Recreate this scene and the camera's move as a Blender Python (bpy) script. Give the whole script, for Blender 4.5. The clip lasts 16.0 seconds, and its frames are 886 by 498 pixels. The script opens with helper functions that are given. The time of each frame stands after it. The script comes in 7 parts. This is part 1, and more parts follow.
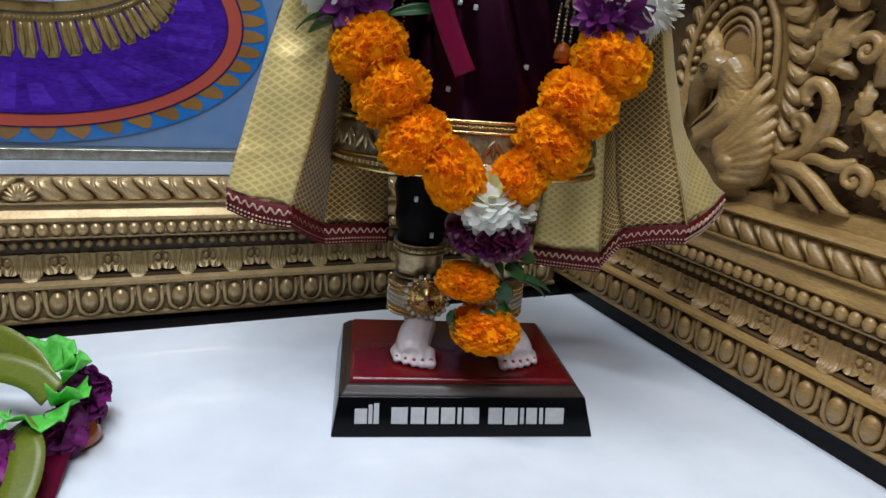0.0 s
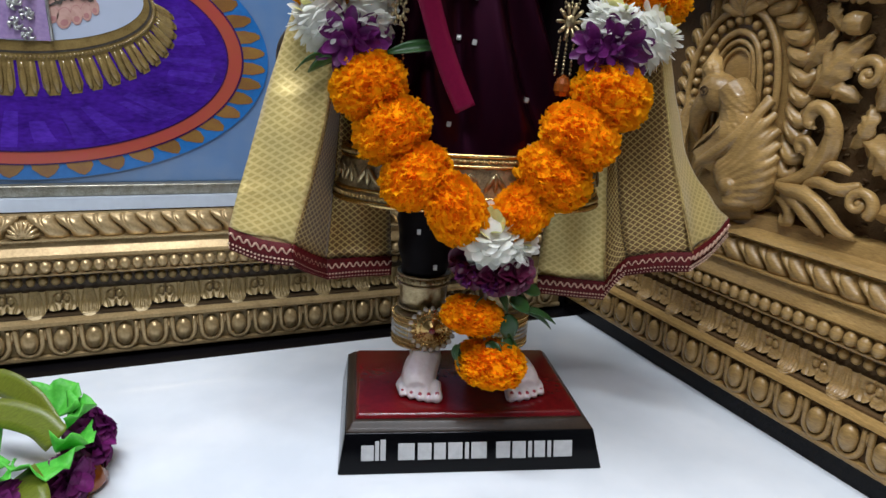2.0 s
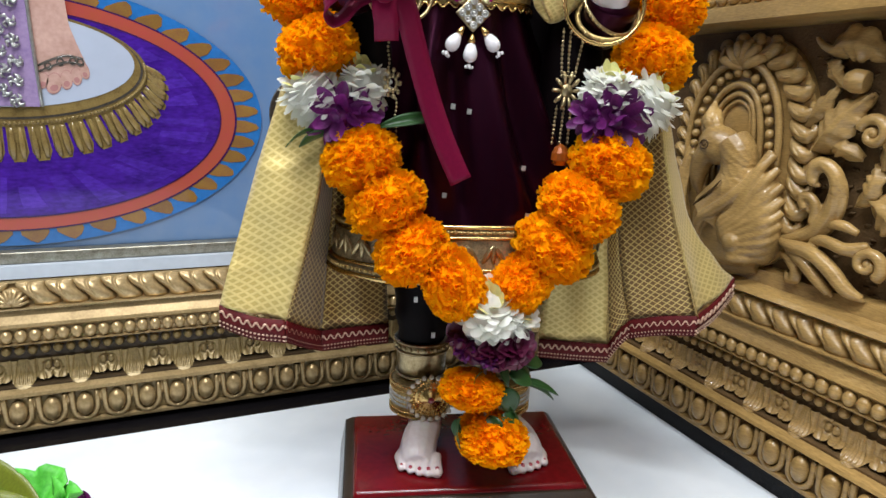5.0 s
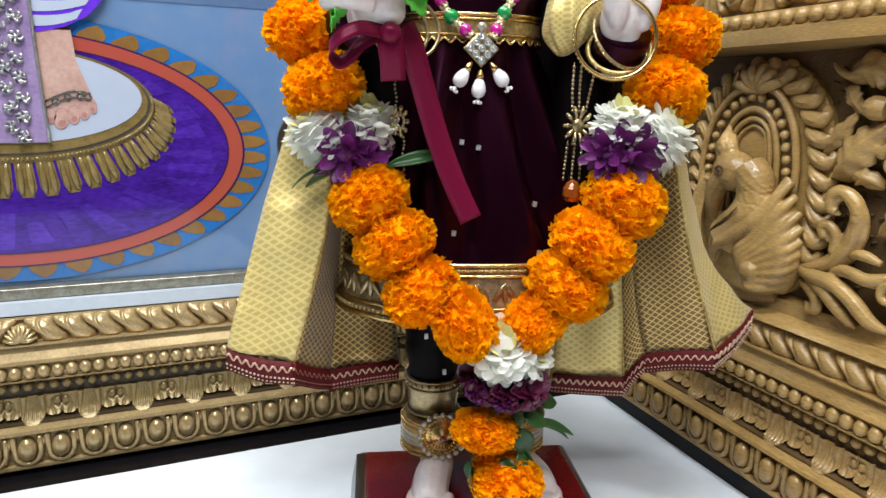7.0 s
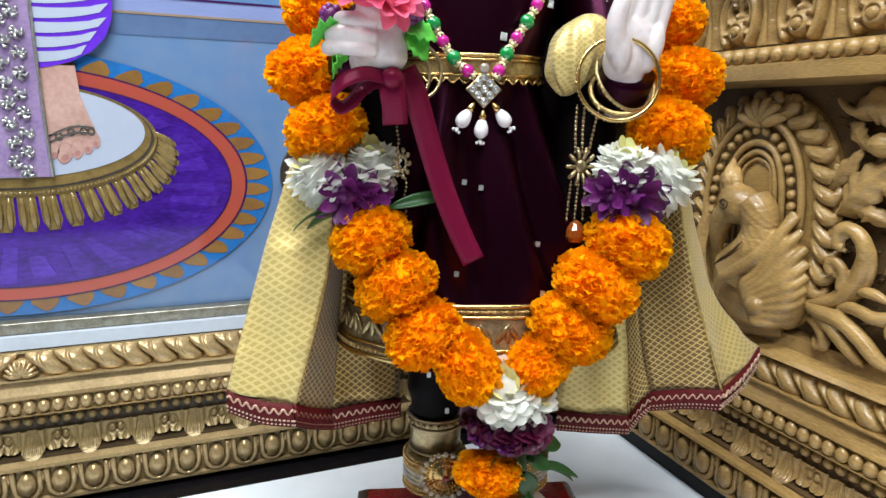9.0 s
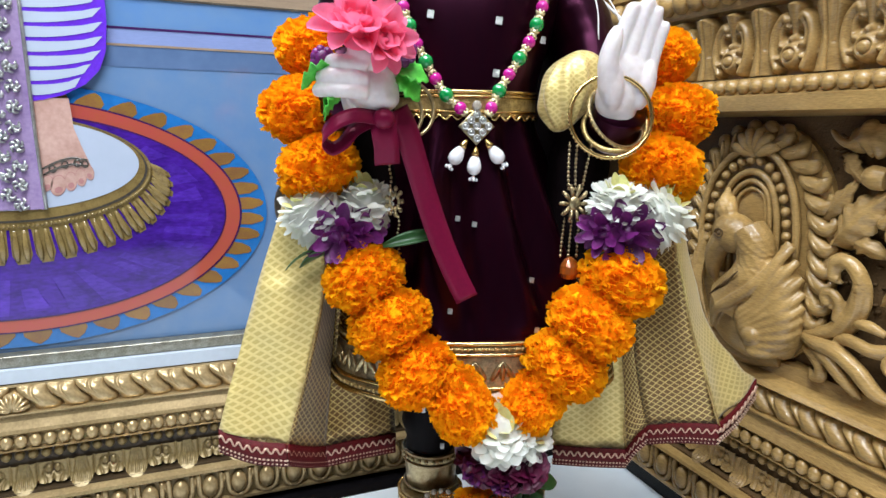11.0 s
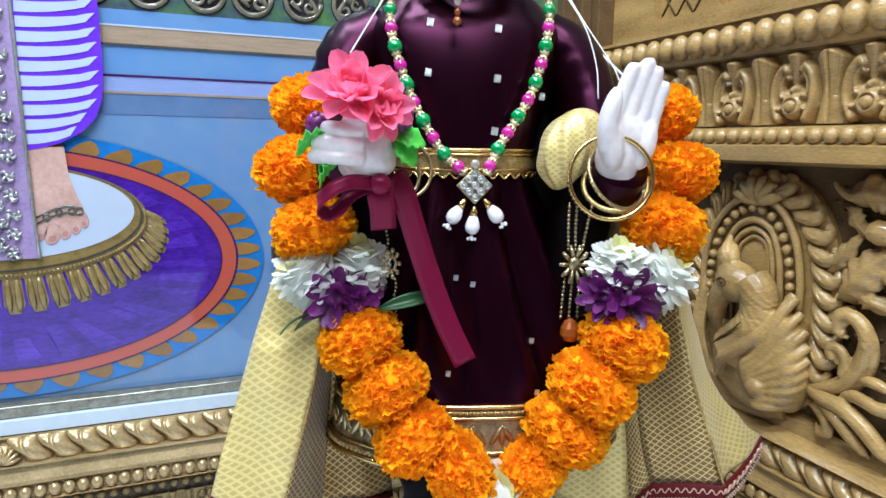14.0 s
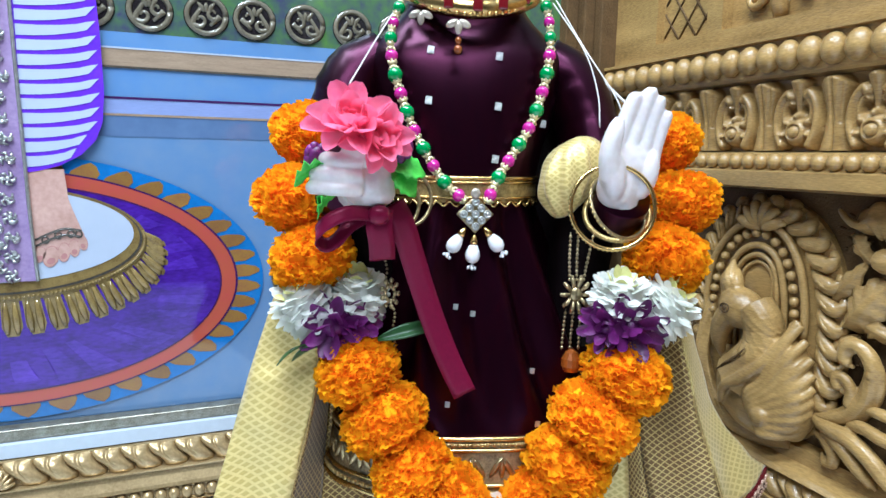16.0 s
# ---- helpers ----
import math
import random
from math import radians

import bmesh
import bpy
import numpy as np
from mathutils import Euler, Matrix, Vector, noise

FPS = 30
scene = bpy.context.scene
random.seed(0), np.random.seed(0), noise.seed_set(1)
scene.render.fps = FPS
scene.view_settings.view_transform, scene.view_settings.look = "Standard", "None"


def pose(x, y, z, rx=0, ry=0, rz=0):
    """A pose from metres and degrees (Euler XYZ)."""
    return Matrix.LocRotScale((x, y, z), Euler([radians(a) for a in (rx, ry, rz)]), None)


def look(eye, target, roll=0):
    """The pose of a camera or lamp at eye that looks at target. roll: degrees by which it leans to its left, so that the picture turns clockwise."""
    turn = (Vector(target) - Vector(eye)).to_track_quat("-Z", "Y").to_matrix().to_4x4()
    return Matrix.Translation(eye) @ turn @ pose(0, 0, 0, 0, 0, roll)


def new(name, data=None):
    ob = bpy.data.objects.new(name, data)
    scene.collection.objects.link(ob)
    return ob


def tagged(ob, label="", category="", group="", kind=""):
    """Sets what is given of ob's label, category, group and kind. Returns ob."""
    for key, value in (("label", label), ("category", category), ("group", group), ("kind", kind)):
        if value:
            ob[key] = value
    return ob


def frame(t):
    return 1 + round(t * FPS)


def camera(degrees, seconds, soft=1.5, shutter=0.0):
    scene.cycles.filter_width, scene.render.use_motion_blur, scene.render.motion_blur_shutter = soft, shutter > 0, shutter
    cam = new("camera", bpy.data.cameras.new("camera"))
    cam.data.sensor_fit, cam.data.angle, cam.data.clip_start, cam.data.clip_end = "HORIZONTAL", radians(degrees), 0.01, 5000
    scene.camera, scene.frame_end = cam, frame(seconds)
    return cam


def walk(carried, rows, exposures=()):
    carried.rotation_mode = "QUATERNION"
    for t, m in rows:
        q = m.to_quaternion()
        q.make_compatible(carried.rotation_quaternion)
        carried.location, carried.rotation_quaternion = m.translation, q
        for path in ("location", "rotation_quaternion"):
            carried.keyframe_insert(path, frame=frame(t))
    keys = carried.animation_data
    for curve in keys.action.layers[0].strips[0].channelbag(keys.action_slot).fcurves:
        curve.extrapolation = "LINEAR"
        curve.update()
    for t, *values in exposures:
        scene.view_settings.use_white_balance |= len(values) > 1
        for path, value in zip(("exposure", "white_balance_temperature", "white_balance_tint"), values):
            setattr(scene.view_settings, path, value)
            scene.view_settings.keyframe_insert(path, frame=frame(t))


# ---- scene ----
cam = camera(68.9, 16.0)
PATH = [
    (0, (0.028, 0.013, 0.281), (0.816, 1.763, -0.281), 4.5),
    (0.5, (0.028, 0.015, 0.284), (0.81, 1.768, -0.277), 4.2),
    (1, (0.028, 0.016, 0.289), (0.8, 1.776, -0.267), 4.0),
    (1.5, (0.028, 0.018, 0.294), (0.798, 1.782, -0.25), 3.5),
    (2, (0.03, 0.02, 0.298), (0.809, 1.783, -0.236), 3.2),
    (2.5, (0.032, 0.024, 0.304), (0.818, 1.785, -0.224), 3.2),
    (3, (0.034, 0.026, 0.31), (0.82, 1.792, -0.204), 2.9),
    (3.5, (0.036, 0.029, 0.314), (0.822, 1.797, -0.194), 2.6),
    (4, (0.037, 0.032, 0.318), (0.825, 1.799, -0.188), 2.5),
    (4.5, (0.038, 0.036, 0.324), (0.815, 1.811, -0.171), 2.2),
    (5, (0.04, 0.04, 0.331), (0.82, 1.82, -0.143), 2.2),
    (7.5, (0.047, 0.055, 0.353), (0.793, 1.857, -0.091), 1.2),
    (8, (0.048, 0.057, 0.358), (0.792, 1.861, -0.076), 1.2),
    (8.5, (0.048, 0.058, 0.363), (0.783, 1.87, -0.054), 1.4),
    (9, (0.049, 0.059, 0.366), (0.79, 1.872, -0.041), 1.2),
    (11.5, (0.055, 0.064, 0.387), (0.802, 1.884, 0.024), 0.9),
    (12, (0.056, 0.066, 0.392), (0.799, 1.888, 0.034), 0.9),
    (12.5, (0.057, 0.069, 0.396), (0.798, 1.893, 0.047), 1.3),
    (13, (0.057, 0.071, 0.401), (0.805, 1.895, 0.062), 1.6),
    (13.5, (0.058, 0.073, 0.405), (0.801, 1.901, 0.079), 1.3),
    (14, (0.06, 0.074, 0.409), (0.808, 1.901, 0.091), 0.9),
    (14.5, (0.062, 0.076, 0.413), (0.822, 1.9, 0.106), 0.6),
    (15, (0.062, 0.077, 0.415), (0.817, 1.905, 0.117), 0.6),
    (15.5, (0.063, 0.077, 0.418), (0.805, 1.911, 0.124), 0.9),
    (16, (0.064, 0.079, 0.42), (0.805, 1.914, 0.135), 1.1),
]
walk(cam, [(t, look(eye, target, roll)) for t, eye, target, roll in PATH],
     exposures=[(0, -0.10, 5950, 10), (2.5, 0.10, 6200, 10), (5, 0.46, 6400, 8), (9, 0.65, 6300, 6), (12.5, 0.73, 5800, 5), (16, 0.78, 5400, 2)])

# ---- world and lamps ----
world = bpy.data.worlds.new("world")
scene.world = world
world.use_nodes = True
world.node_tree.nodes["Background"].inputs[0].default_value = (0.75, 0.85, 1.0, 1)
world.node_tree.nodes["Background"].inputs[1].default_value = 0.12


def area_lamp(name, eye, target, width, depth, watts, colour):
    data = bpy.data.lights.new(name, "AREA")
    data.shape, data.size, data.size_y, data.energy, data.color = "RECTANGLE", width, depth, watts, colour
    ob = new(name, data)
    ob.matrix_world = look(eye, target)
    return ob


LAMPS = (((-0.30, -0.55, 1.62), (0.2, 0.5, 0.2), 1.1, 0.10, 12.0, (0.97, 0.97, 1.0)),
         ((-0.14, 0.22, 1.70), (0.12, 0.45, 0.1), 1.5, 0.20, 27.0, (0.94, 0.97, 1.0)))
for eye, target, wide, deep, watts, colour in LAMPS:
    area_lamp("tube_lamp", eye, target, wide, deep, watts, colour)


# ---- materials ----
def material(name, colour, rough=0.5, metal=0.0, grain=60.0, amount=0.25, bump=0.15, bump_scale=None, second=None,
             spread=0.5, coat=0.0, sheen=0.0, random_tint=0.0, subsurface=0.0, stretch=(1, 1, 1), fine=None, distance=0.001, spec=0.5, spec_tint=None, thin=0.0):
    """A node material: two colours mixed by noise at two scales, with relief."""
    m = bpy.data.materials.new(name)
    m.use_nodes = True
    t = m.node_tree
    b = t.nodes["Principled BSDF"]
    b.inputs["Roughness"].default_value = rough
    b.inputs["Metallic"].default_value = metal
    b.inputs["Specular IOR Level"].default_value = spec
    if spec_tint:
        b.inputs["Specular Tint"].default_value = (*spec_tint, 1)
    b.inputs["Coat Weight"].default_value = coat
    b.inputs["Coat Roughness"].default_value = 0.08
    b.inputs["Sheen Weight"].default_value = sheen
    b.inputs["Sheen Tint"].default_value = (*[min(1, 3 * c) for c in colour], 1)
    b.inputs["Subsurface Weight"].default_value = subsurface
    b.inputs["Subsurface Radius"].default_value = (0.004, 0.002, 0.001)
    co = t.nodes.new("ShaderNodeTexCoord")
    mp = t.nodes.new("ShaderNodeMapping")
    mp.inputs["Scale"].default_value = stretch
    t.links.new(co.outputs["Object"], mp.inputs["Vector"])
    n1 = t.nodes.new("ShaderNodeTexNoise")
    n1.inputs["Scale"].default_value = grain
    n1.inputs["Detail"].default_value = 6
    t.links.new(mp.outputs[0], n1.inputs["Vector"])
    n2 = t.nodes.new("ShaderNodeTexNoise")
    n2.inputs["Scale"].default_value = fine or grain * 7
    n2.inputs["Detail"].default_value = 4
    t.links.new(mp.outputs[0], n2.inputs["Vector"])
    both = t.nodes.new("ShaderNodeMath")
    both.operation = "MULTIPLY_ADD"
    both.inputs[1].default_value = 0.45
    t.links.new(n2.outputs["Fac"], both.inputs[0])
    half = t.nodes.new("ShaderNodeMath")
    half.operation = "MULTIPLY"
    half.inputs[1].default_value = 0.55
    t.links.new(n1.outputs["Fac"], half.inputs[0])
    t.links.new(half.outputs[0], both.inputs[2])
    ramp = t.nodes.new("ShaderNodeValToRGB")
    ramp.color_ramp.elements[0].position = 0.5 - spread / 3
    ramp.color_ramp.elements[1].position = 0.5 + spread / 3
    dark = second or tuple(c * (1 - amount) for c in colour)
    ramp.color_ramp.elements[0].color = (*dark, 1)
    ramp.color_ramp.elements[1].color = (*colour, 1)
    t.links.new(both.outputs[0], ramp.inputs[0])
    out = ramp.outputs[0]
    if random_tint:
        info = t.nodes.new("ShaderNodeObjectInfo")
        geo = t.nodes.new("ShaderNodeNewGeometry")
        add = t.nodes.new("ShaderNodeMath")
        add.operation = "ADD"
        t.links.new(info.outputs["Random"], add.inputs[0])
        t.links.new(geo.outputs["Random Per Island"], add.inputs[1])
        rng = t.nodes.new("ShaderNodeMapRange")
        rng.inputs["From Max"].default_value = 2.0
        rng.inputs["To Min"].default_value = 1 - random_tint
        rng.inputs["To Max"].default_value = 1 + random_tint
        t.links.new(add.outputs[0], rng.inputs["Value"])
        hsv = t.nodes.new("ShaderNodeHueSaturation")
        t.links.new(rng.outputs[0], hsv.inputs["Value"])
        t.links.new(out, hsv.inputs["Color"])
        out = hsv.outputs[0]
    t.links.new(out, b.inputs["Base Color"])
    if thin:
        glow = t.nodes.new("ShaderNodeBsdfTranslucent")
        t.links.new(out, glow.inputs["Color"])
        blend = t.nodes.new("ShaderNodeMixShader")
        blend.inputs[0].default_value = thin
        t.links.new(b.outputs[0], blend.inputs[1])
        t.links.new(glow.outputs[0], blend.inputs[2])
        t.links.new(blend.outputs[0], t.nodes["Material Output"].inputs["Surface"])
    if bump:
        bp = t.nodes.new("ShaderNodeBump")
        bp.inputs["Strength"].default_value = bump
        bp.inputs["Distance"].default_value = distance
        if bump_scale:
            n3 = t.nodes.new("ShaderNodeTexNoise")
            n3.inputs["Scale"].default_value = bump_scale
            t.links.new(mp.outputs[0], n3.inputs["Vector"])
            t.links.new(n3.outputs["Fac"], bp.inputs["Height"])
        else:
            t.links.new(both.outputs[0], bp.inputs["Height"])
        t.links.new(bp.outputs[0], b.inputs["Normal"])
    return m


M = dict(
    marble=material("white_marble", (0.84, 0.87, 0.90), 0.09, grain=5, second=(0.72, 0.76, 0.80), spread=0.35, bump=0.01, fine=16),
    granite=material("black_granite_and_shadow", (0.008, 0.007, 0.008), 0.25, grain=300, amount=0.5, bump=0.02, spec=0.15),
    gilt=material("antique_gold_paint", (0.65, 0.475, 0.24), 0.26, metal=0.45, grain=45, second=(0.26, 0.175, 0.075), spread=0.8, bump=0.12, fine=420),
    gilt_dark=material("brown_glaze_and_shade", (0.085, 0.052, 0.022), 0.5, metal=0.1, grain=70, second=(0.028, 0.017, 0.008), spread=0.8, bump=0.12),
    teak=material("carved_teak", (0.55, 0.345, 0.118), 0.32, grain=26, second=(0.125, 0.068, 0.020), spread=0.78, bump=0.7, stretch=(0.45, 1, 2.2), fine=420, coat=0.22, spec=0.4),
    # darkened teak: shade coloured into backing and recesses, real dark wood in the corner frame
    teak_dark=material("dark_shaded_teak", (0.17, 0.098, 0.040), 0.6, grain=60, second=(0.055, 0.032, 0.014), spread=0.8, bump=0.9, bump_scale=420, fine=500, spec=0.15),
    # antique gold with shade put into its colour: palmettes, small beads, egg ground
    gilt_shaded=material("shaded_antique_gold", (0.36, 0.26, 0.105), 0.36, metal=0.3, grain=60, second=(0.12, 0.08, 0.03), spread=0.8, bump=0.12, fine=420),
    plaster=material("dark_unseen_plaster", (0.13, 0.127, 0.12), 0.7, grain=8, amount=0.12, bump=0.1),
)


# ---- mesh helpers ----
def finish(me, mats, smooth=True):
    for m in (mats if isinstance(mats, (list, tuple)) else [mats]):
        me.materials.append(m)
    if smooth:
        me.polygons.foreach_set("use_smooth", [True] * len(me.polygons))
    return me


def mesh_of(name, bm, mats, smooth=True, recalc=True):
    if recalc:
        bmesh.ops.recalc_face_normals(bm, faces=bm.faces)
    me = bpy.data.meshes.new(name)
    bm.to_mesh(me)
    bm.free()
    return finish(me, mats, smooth)


def part(name, bm, mats, parent=None, label="", smooth=True, at=None):
    """One mesh object out of a bmesh or a ready mesh, under a thing or alone."""
    me = bm if isinstance(bm, bpy.types.Mesh) else mesh_of(name, bm, mats, smooth)
    ob = new(name, me)
    ob.parent = parent
    if at is not None:
        ob.matrix_basis = at
    if label:
        ob["label"] = label
    return ob


def thing(name, m, label, category, group="", kind=""):
    ob = new(name)
    ob.matrix_basis = m
    ob.empty_display_size = 0.02
    return tagged(ob, label, category, group, kind)


def ball(bm, centre, size, turn=None, seg=12, rings=8):
    """An ellipsoid."""
    m = Matrix.Translation(centre) @ (turn or Matrix.Identity(4)) @ Matrix.Diagonal((*size, 1))
    top, low = bm.verts.new(m @ Vector((0, 0, 1))), bm.verts.new(m @ Vector((0, 0, -1)))
    loops = []
    for i in range(1, rings):
        p = math.pi * i / rings
        loops.append([bm.verts.new(m @ Vector((math.sin(p) * math.cos(2 * math.pi * k / seg), math.sin(p) * math.sin(2 * math.pi * k / seg), math.cos(p)))) for k in range(seg)])
    for k in range(seg):
        j = (k + 1) % seg
        bm.faces.new((top, loops[0][k], loops[0][j]))
        bm.faces.new((low, loops[-1][j], loops[-1][k]))
        for c, d in zip(loops, loops[1:]):
            bm.faces.new((c[k], d[k], d[j], c[j]))


def box(bm, lo, hi, bevel=0.0):
    c = [(a + b) / 2 for a, b in zip(lo, hi)]
    s = [abs(b - a) for a, b in zip(lo, hi)]
    vs = bmesh.ops.create_cube(bm, size=1, matrix=Matrix.Translation(c) @ Matrix.Diagonal((*s, 1)))["verts"]
    if bevel:
        es = list({e for v in vs for e in v.link_edges})
        bmesh.ops.bevel(bm, geom=es, offset=bevel, segments=2, affect="EDGES", profile=0.6)


def smooth_path(pts, steps=6):
    """Catmull-Rom through the points (any number of coordinates)."""
    p = [np.array(q, float) for q in pts]
    p = [2 * p[0] - p[1]] + p + [2 * p[-1] - p[-2]]
    out = []
    for i in range(1, len(p) - 2):
        for k in range(steps):
            t = k / steps
            a, b, c, d = p[i - 1:i + 3]
            out.append(0.5 * (2 * b + (c - a) * t + (2 * a - 5 * b + 4 * c - d) * t * t + (3 * b - a - 3 * c + d) * t ** 3))
    out.append(p[-2])
    return out


def tube(bm, pts, n=8, steps=5, flat=1.0, up=(0, 0, 1), caps=True):
    """A tapered tube: points are x, y, z, radius; flat squeezes it along 'up'."""
    path = smooth_path(pts, steps) if steps > 1 else [np.array(p, float) for p in pts]
    rings = []
    side0 = None
    for i, q in enumerate(path):
        d = Vector(path[min(i + 1, len(path) - 1)][:3] - path[max(i - 1, 0)][:3])
        if d.length < 1e-9:
            d = Vector((1, 0, 0))
        d.normalize()
        s = d.cross(Vector(up))
        if s.length < 0.05:
            s = side0 or d.orthogonal()
        s = (s - d * s.dot(d)).normalized()
        if side0 and s.dot(side0) < 0:
            s = -s
        side0 = s
        w = s.cross(d)
        ring = []
        for k in range(n):
            a = 2 * math.pi * k / n
            ring.append(bm.verts.new(Vector(q[:3]) + (s * math.cos(a) + w * math.sin(a) * flat) * max(q[3], 1e-5)))
        rings.append(ring)
    for a, b in zip(rings, rings[1:]):
        for k in range(n):
            bm.faces.new((a[k], a[(k + 1) % n], b[(k + 1) % n], b[k]))
    if caps:
        bm.faces.new(rings[0][::-1])
        bm.faces.new(rings[-1])


def sheet(bm, grid, thick=0.0, mat=0):
    """A surface over a grid of points; thick gives it a back and rims."""
    rows, cols = len(grid), len(grid[0])
    v = [[bm.verts.new(p) for p in r] for r in grid]
    fs = []
    for i in range(rows - 1):
        for j in range(cols - 1):
            f = bm.faces.new((v[i][j], v[i][j + 1], v[i + 1][j + 1], v[i + 1][j]))
            f.material_index = mat
            fs.append(f)
    if thick:
        bmesh.ops.recalc_face_normals(bm, faces=fs)
        bmesh.ops.solidify(bm, geom=fs, thickness=thick)
    return v


def extrude_profile(bm, prof, x0, x1):
    """A moulding: a closed profile of (y, z) drawn out along x."""
    a = [bm.verts.new((x0, y, z)) for y, z in prof]
    b = [bm.verts.new((x1, y, z)) for y, z in prof]
    n = len(prof)
    for k in range(n):
        bm.faces.new((a[k], a[(k + 1) % n], b[(k + 1) % n], b[k]))
    bm.faces.new(a[::-1])
    bm.faces.new(b)


def lathe(bm, prof, n=16, centre=(0, 0, 0), turn=None):
    """A turned solid: (radius, height) pairs round z."""
    m = Matrix.Translation(centre) @ (turn or Matrix.Identity(4))
    rings = [[bm.verts.new(m @ Vector((r * math.cos(2 * math.pi * k / n), r * math.sin(2 * math.pi * k / n), h))) for k in range(n)] for r, h in prof]
    for a, b in zip(rings, rings[1:]):
        for k in range(n):
            bm.faces.new((a[k], a[(k + 1) % n], b[(k + 1) % n], b[k]))
    bm.faces.new(rings[0][::-1])
    bm.faces.new(rings[-1])


def fused(bm, name, mats, voxel=0.0011, soft=3):
    """Overlapping solids melted into one skin, like a carving out of one block."""
    raw = mesh_of("raw", bm, mats)
    tmp = bpy.data.objects.new("raw", raw)
    scene.collection.objects.link(tmp)
    mod = tmp.modifiers.new("join", "REMESH")
    mod.mode, mod.voxel_size = "VOXEL", voxel
    mod = tmp.modifiers.new("soft", "SMOOTH")
    mod.iterations, mod.factor = soft, 0.5
    me = bpy.data.meshes.new_from_object(tmp.evaluated_get(bpy.context.evaluated_depsgraph_get()))
    bpy.data.objects.remove(tmp)
    me.name = name
    me.polygons.foreach_set("material_index", [0] * len(me.polygons))
    me.polygons.foreach_set("use_smooth", [True] * len(me.polygons))
    return me


def relief(name, x0, x1, z0, z1, nx, nz, front, height, mat, low=None):
    """A carved face: height(x, z) stands out of the plane y = front; low(x) may cut the bottom edge."""
    bm = bmesh.new()
    grid = []
    for j in range(nz + 1):
        row = []
        for i in range(nx + 1):
            x = x0 + (x1 - x0) * i / nx
            bottom = low(x) if low else z0
            z = bottom + (z1 - bottom) * j / nz
            row.append(bm.verts.new((x, front(z) - height(x, z), z)))
        grid.append(row)
    for a, b in zip(grid, grid[1:]):
        for i in range(nx):
            bm.faces.new((a[i], a[i + 1], b[i + 1], b[i]))
    return mesh_of(name, bm, mat, recalc=False)


# ---- the large structure ----
def structure(name, bm, mat, label, smooth=False):
    return tagged(part(name, bm, mat, smooth=smooth), label, name.split("_")[0], kind="structure")


bm = bmesh.new()
box(bm, (-1.6, -0.75, -0.04), (0.60, 0.67, 0.0))
structure("floor", bm, M["marble"], "polished white marble slab with faint grey clouds")
# Black strip stands in for the shadow between the slab and the moulding.
bm = bmesh.new()
box(bm, (-1.6, 0.67, -0.04), (0.60, 0.76, -0.003))
structure("floor_edge", bm, M["granite"], "black strip for the shadow gap along the marble slab")
bm = bmesh.new()
box(bm, (-1.7, 0.76, -0.6), (0.70, 0.86, 2.0))
structure("wall_north", bm, M["plaster"], "plastered wall behind the framed picture")
bm = bmesh.new()
box(bm, (0.60, -2.6, -0.6), (0.70, 0.76, 2.0))
structure("wall_east", bm, M["plaster"], "plastered wall behind the carved woodwork")
# Unseen walls and ceiling added to close the room, dark to hold down bounced light.
bm = bmesh.new()
box(bm, (-1.7, -2.6, -0.6), (-1.6, 0.76, 2.0))
structure("wall_west", bm, M["plaster"], "unseen side wall added to close the room, dark to limit bounce")
bm = bmesh.new()
box(bm, (-1.7, -2.7, -0.6), (0.70, -2.6, 2.0))
structure("wall_south", bm, M["plaster"], "unseen dark wall added opposite the shrine to limit bounce")
bm = bmesh.new()
box(bm, (-1.7, -2.7, 2.0), (0.70, 0.86, 2.1))
structure("ceiling", bm, M["plaster"], "unseen dark ceiling added above the shrine to limit bounce")
bm = bmesh.new()
box(bm, (-1.6, -2.6, -0.64), (0.60, -0.75, -0.6))
structure("floor_lower", bm, M["marble"], "marble floor in front of the shrine platform")
bm = bmesh.new()
box(bm, (-1.6, -0.75, -0.6), (0.60, -0.70, -0.04))
structure("wall_platform", bm, M["marble"], "marble front of the raised platform")


# ---- carved base mouldings ----
def base_profile():
    """Front profile of the base moulding, from the bottom up: (depth, height)."""
    return [(0.060, 0.002), (0.003, 0.002), (0.001, 0.004), (0.001, 0.007), (0.007, 0.008), (0.008, 0.036), (0.002, 0.037), (-0.001, 0.039),
            (0.000, 0.042), (0.006, 0.044), (0.012, 0.0445), (0.023, 0.0450), (0.023, 0.072), (0.022, 0.084), (0.011, 0.086), (0.010, 0.088),
            (0.014, 0.0885), (0.015, 0.1015), (0.011, 0.102), (0.009, 0.104), (0.010, 0.107), (0.014, 0.114), (0.015, 0.119), (0.011, 0.1205),
            (0.011, 0.122), (0.021, 0.123), (0.025, 0.143), (0.022, 0.1435), (0.022, 0.146), (0.060, 0.147)]


def egg_mesh(mat):
    bm = bmesh.new()
    ball(bm, (0, 0.003, 0.0225), (0.0080, 0.0072, 0.0118), seg=12, rings=7)
    u = [(0.0108 * math.cos(a), 0.003, 0.0205 + 0.0128 * math.sin(a) if a < 0 or a > math.pi else 0.035, 0.0027)
         for a in [math.pi * k / 8 for k in range(8, 17)]]
    u = [(-0.0108, 0.0035, 0.0355, 0.0026)] + u + [(0.0108, 0.0035, 0.0355, 0.0026)]
    tube(bm, u, n=6, steps=2, up=(0, 1, 0))
    ball(bm, (0.0138, 0.005, 0.029), (0.0014, 0.004, 0.007), seg=6, rings=5)
    return mesh_of("egg", bm, mat)


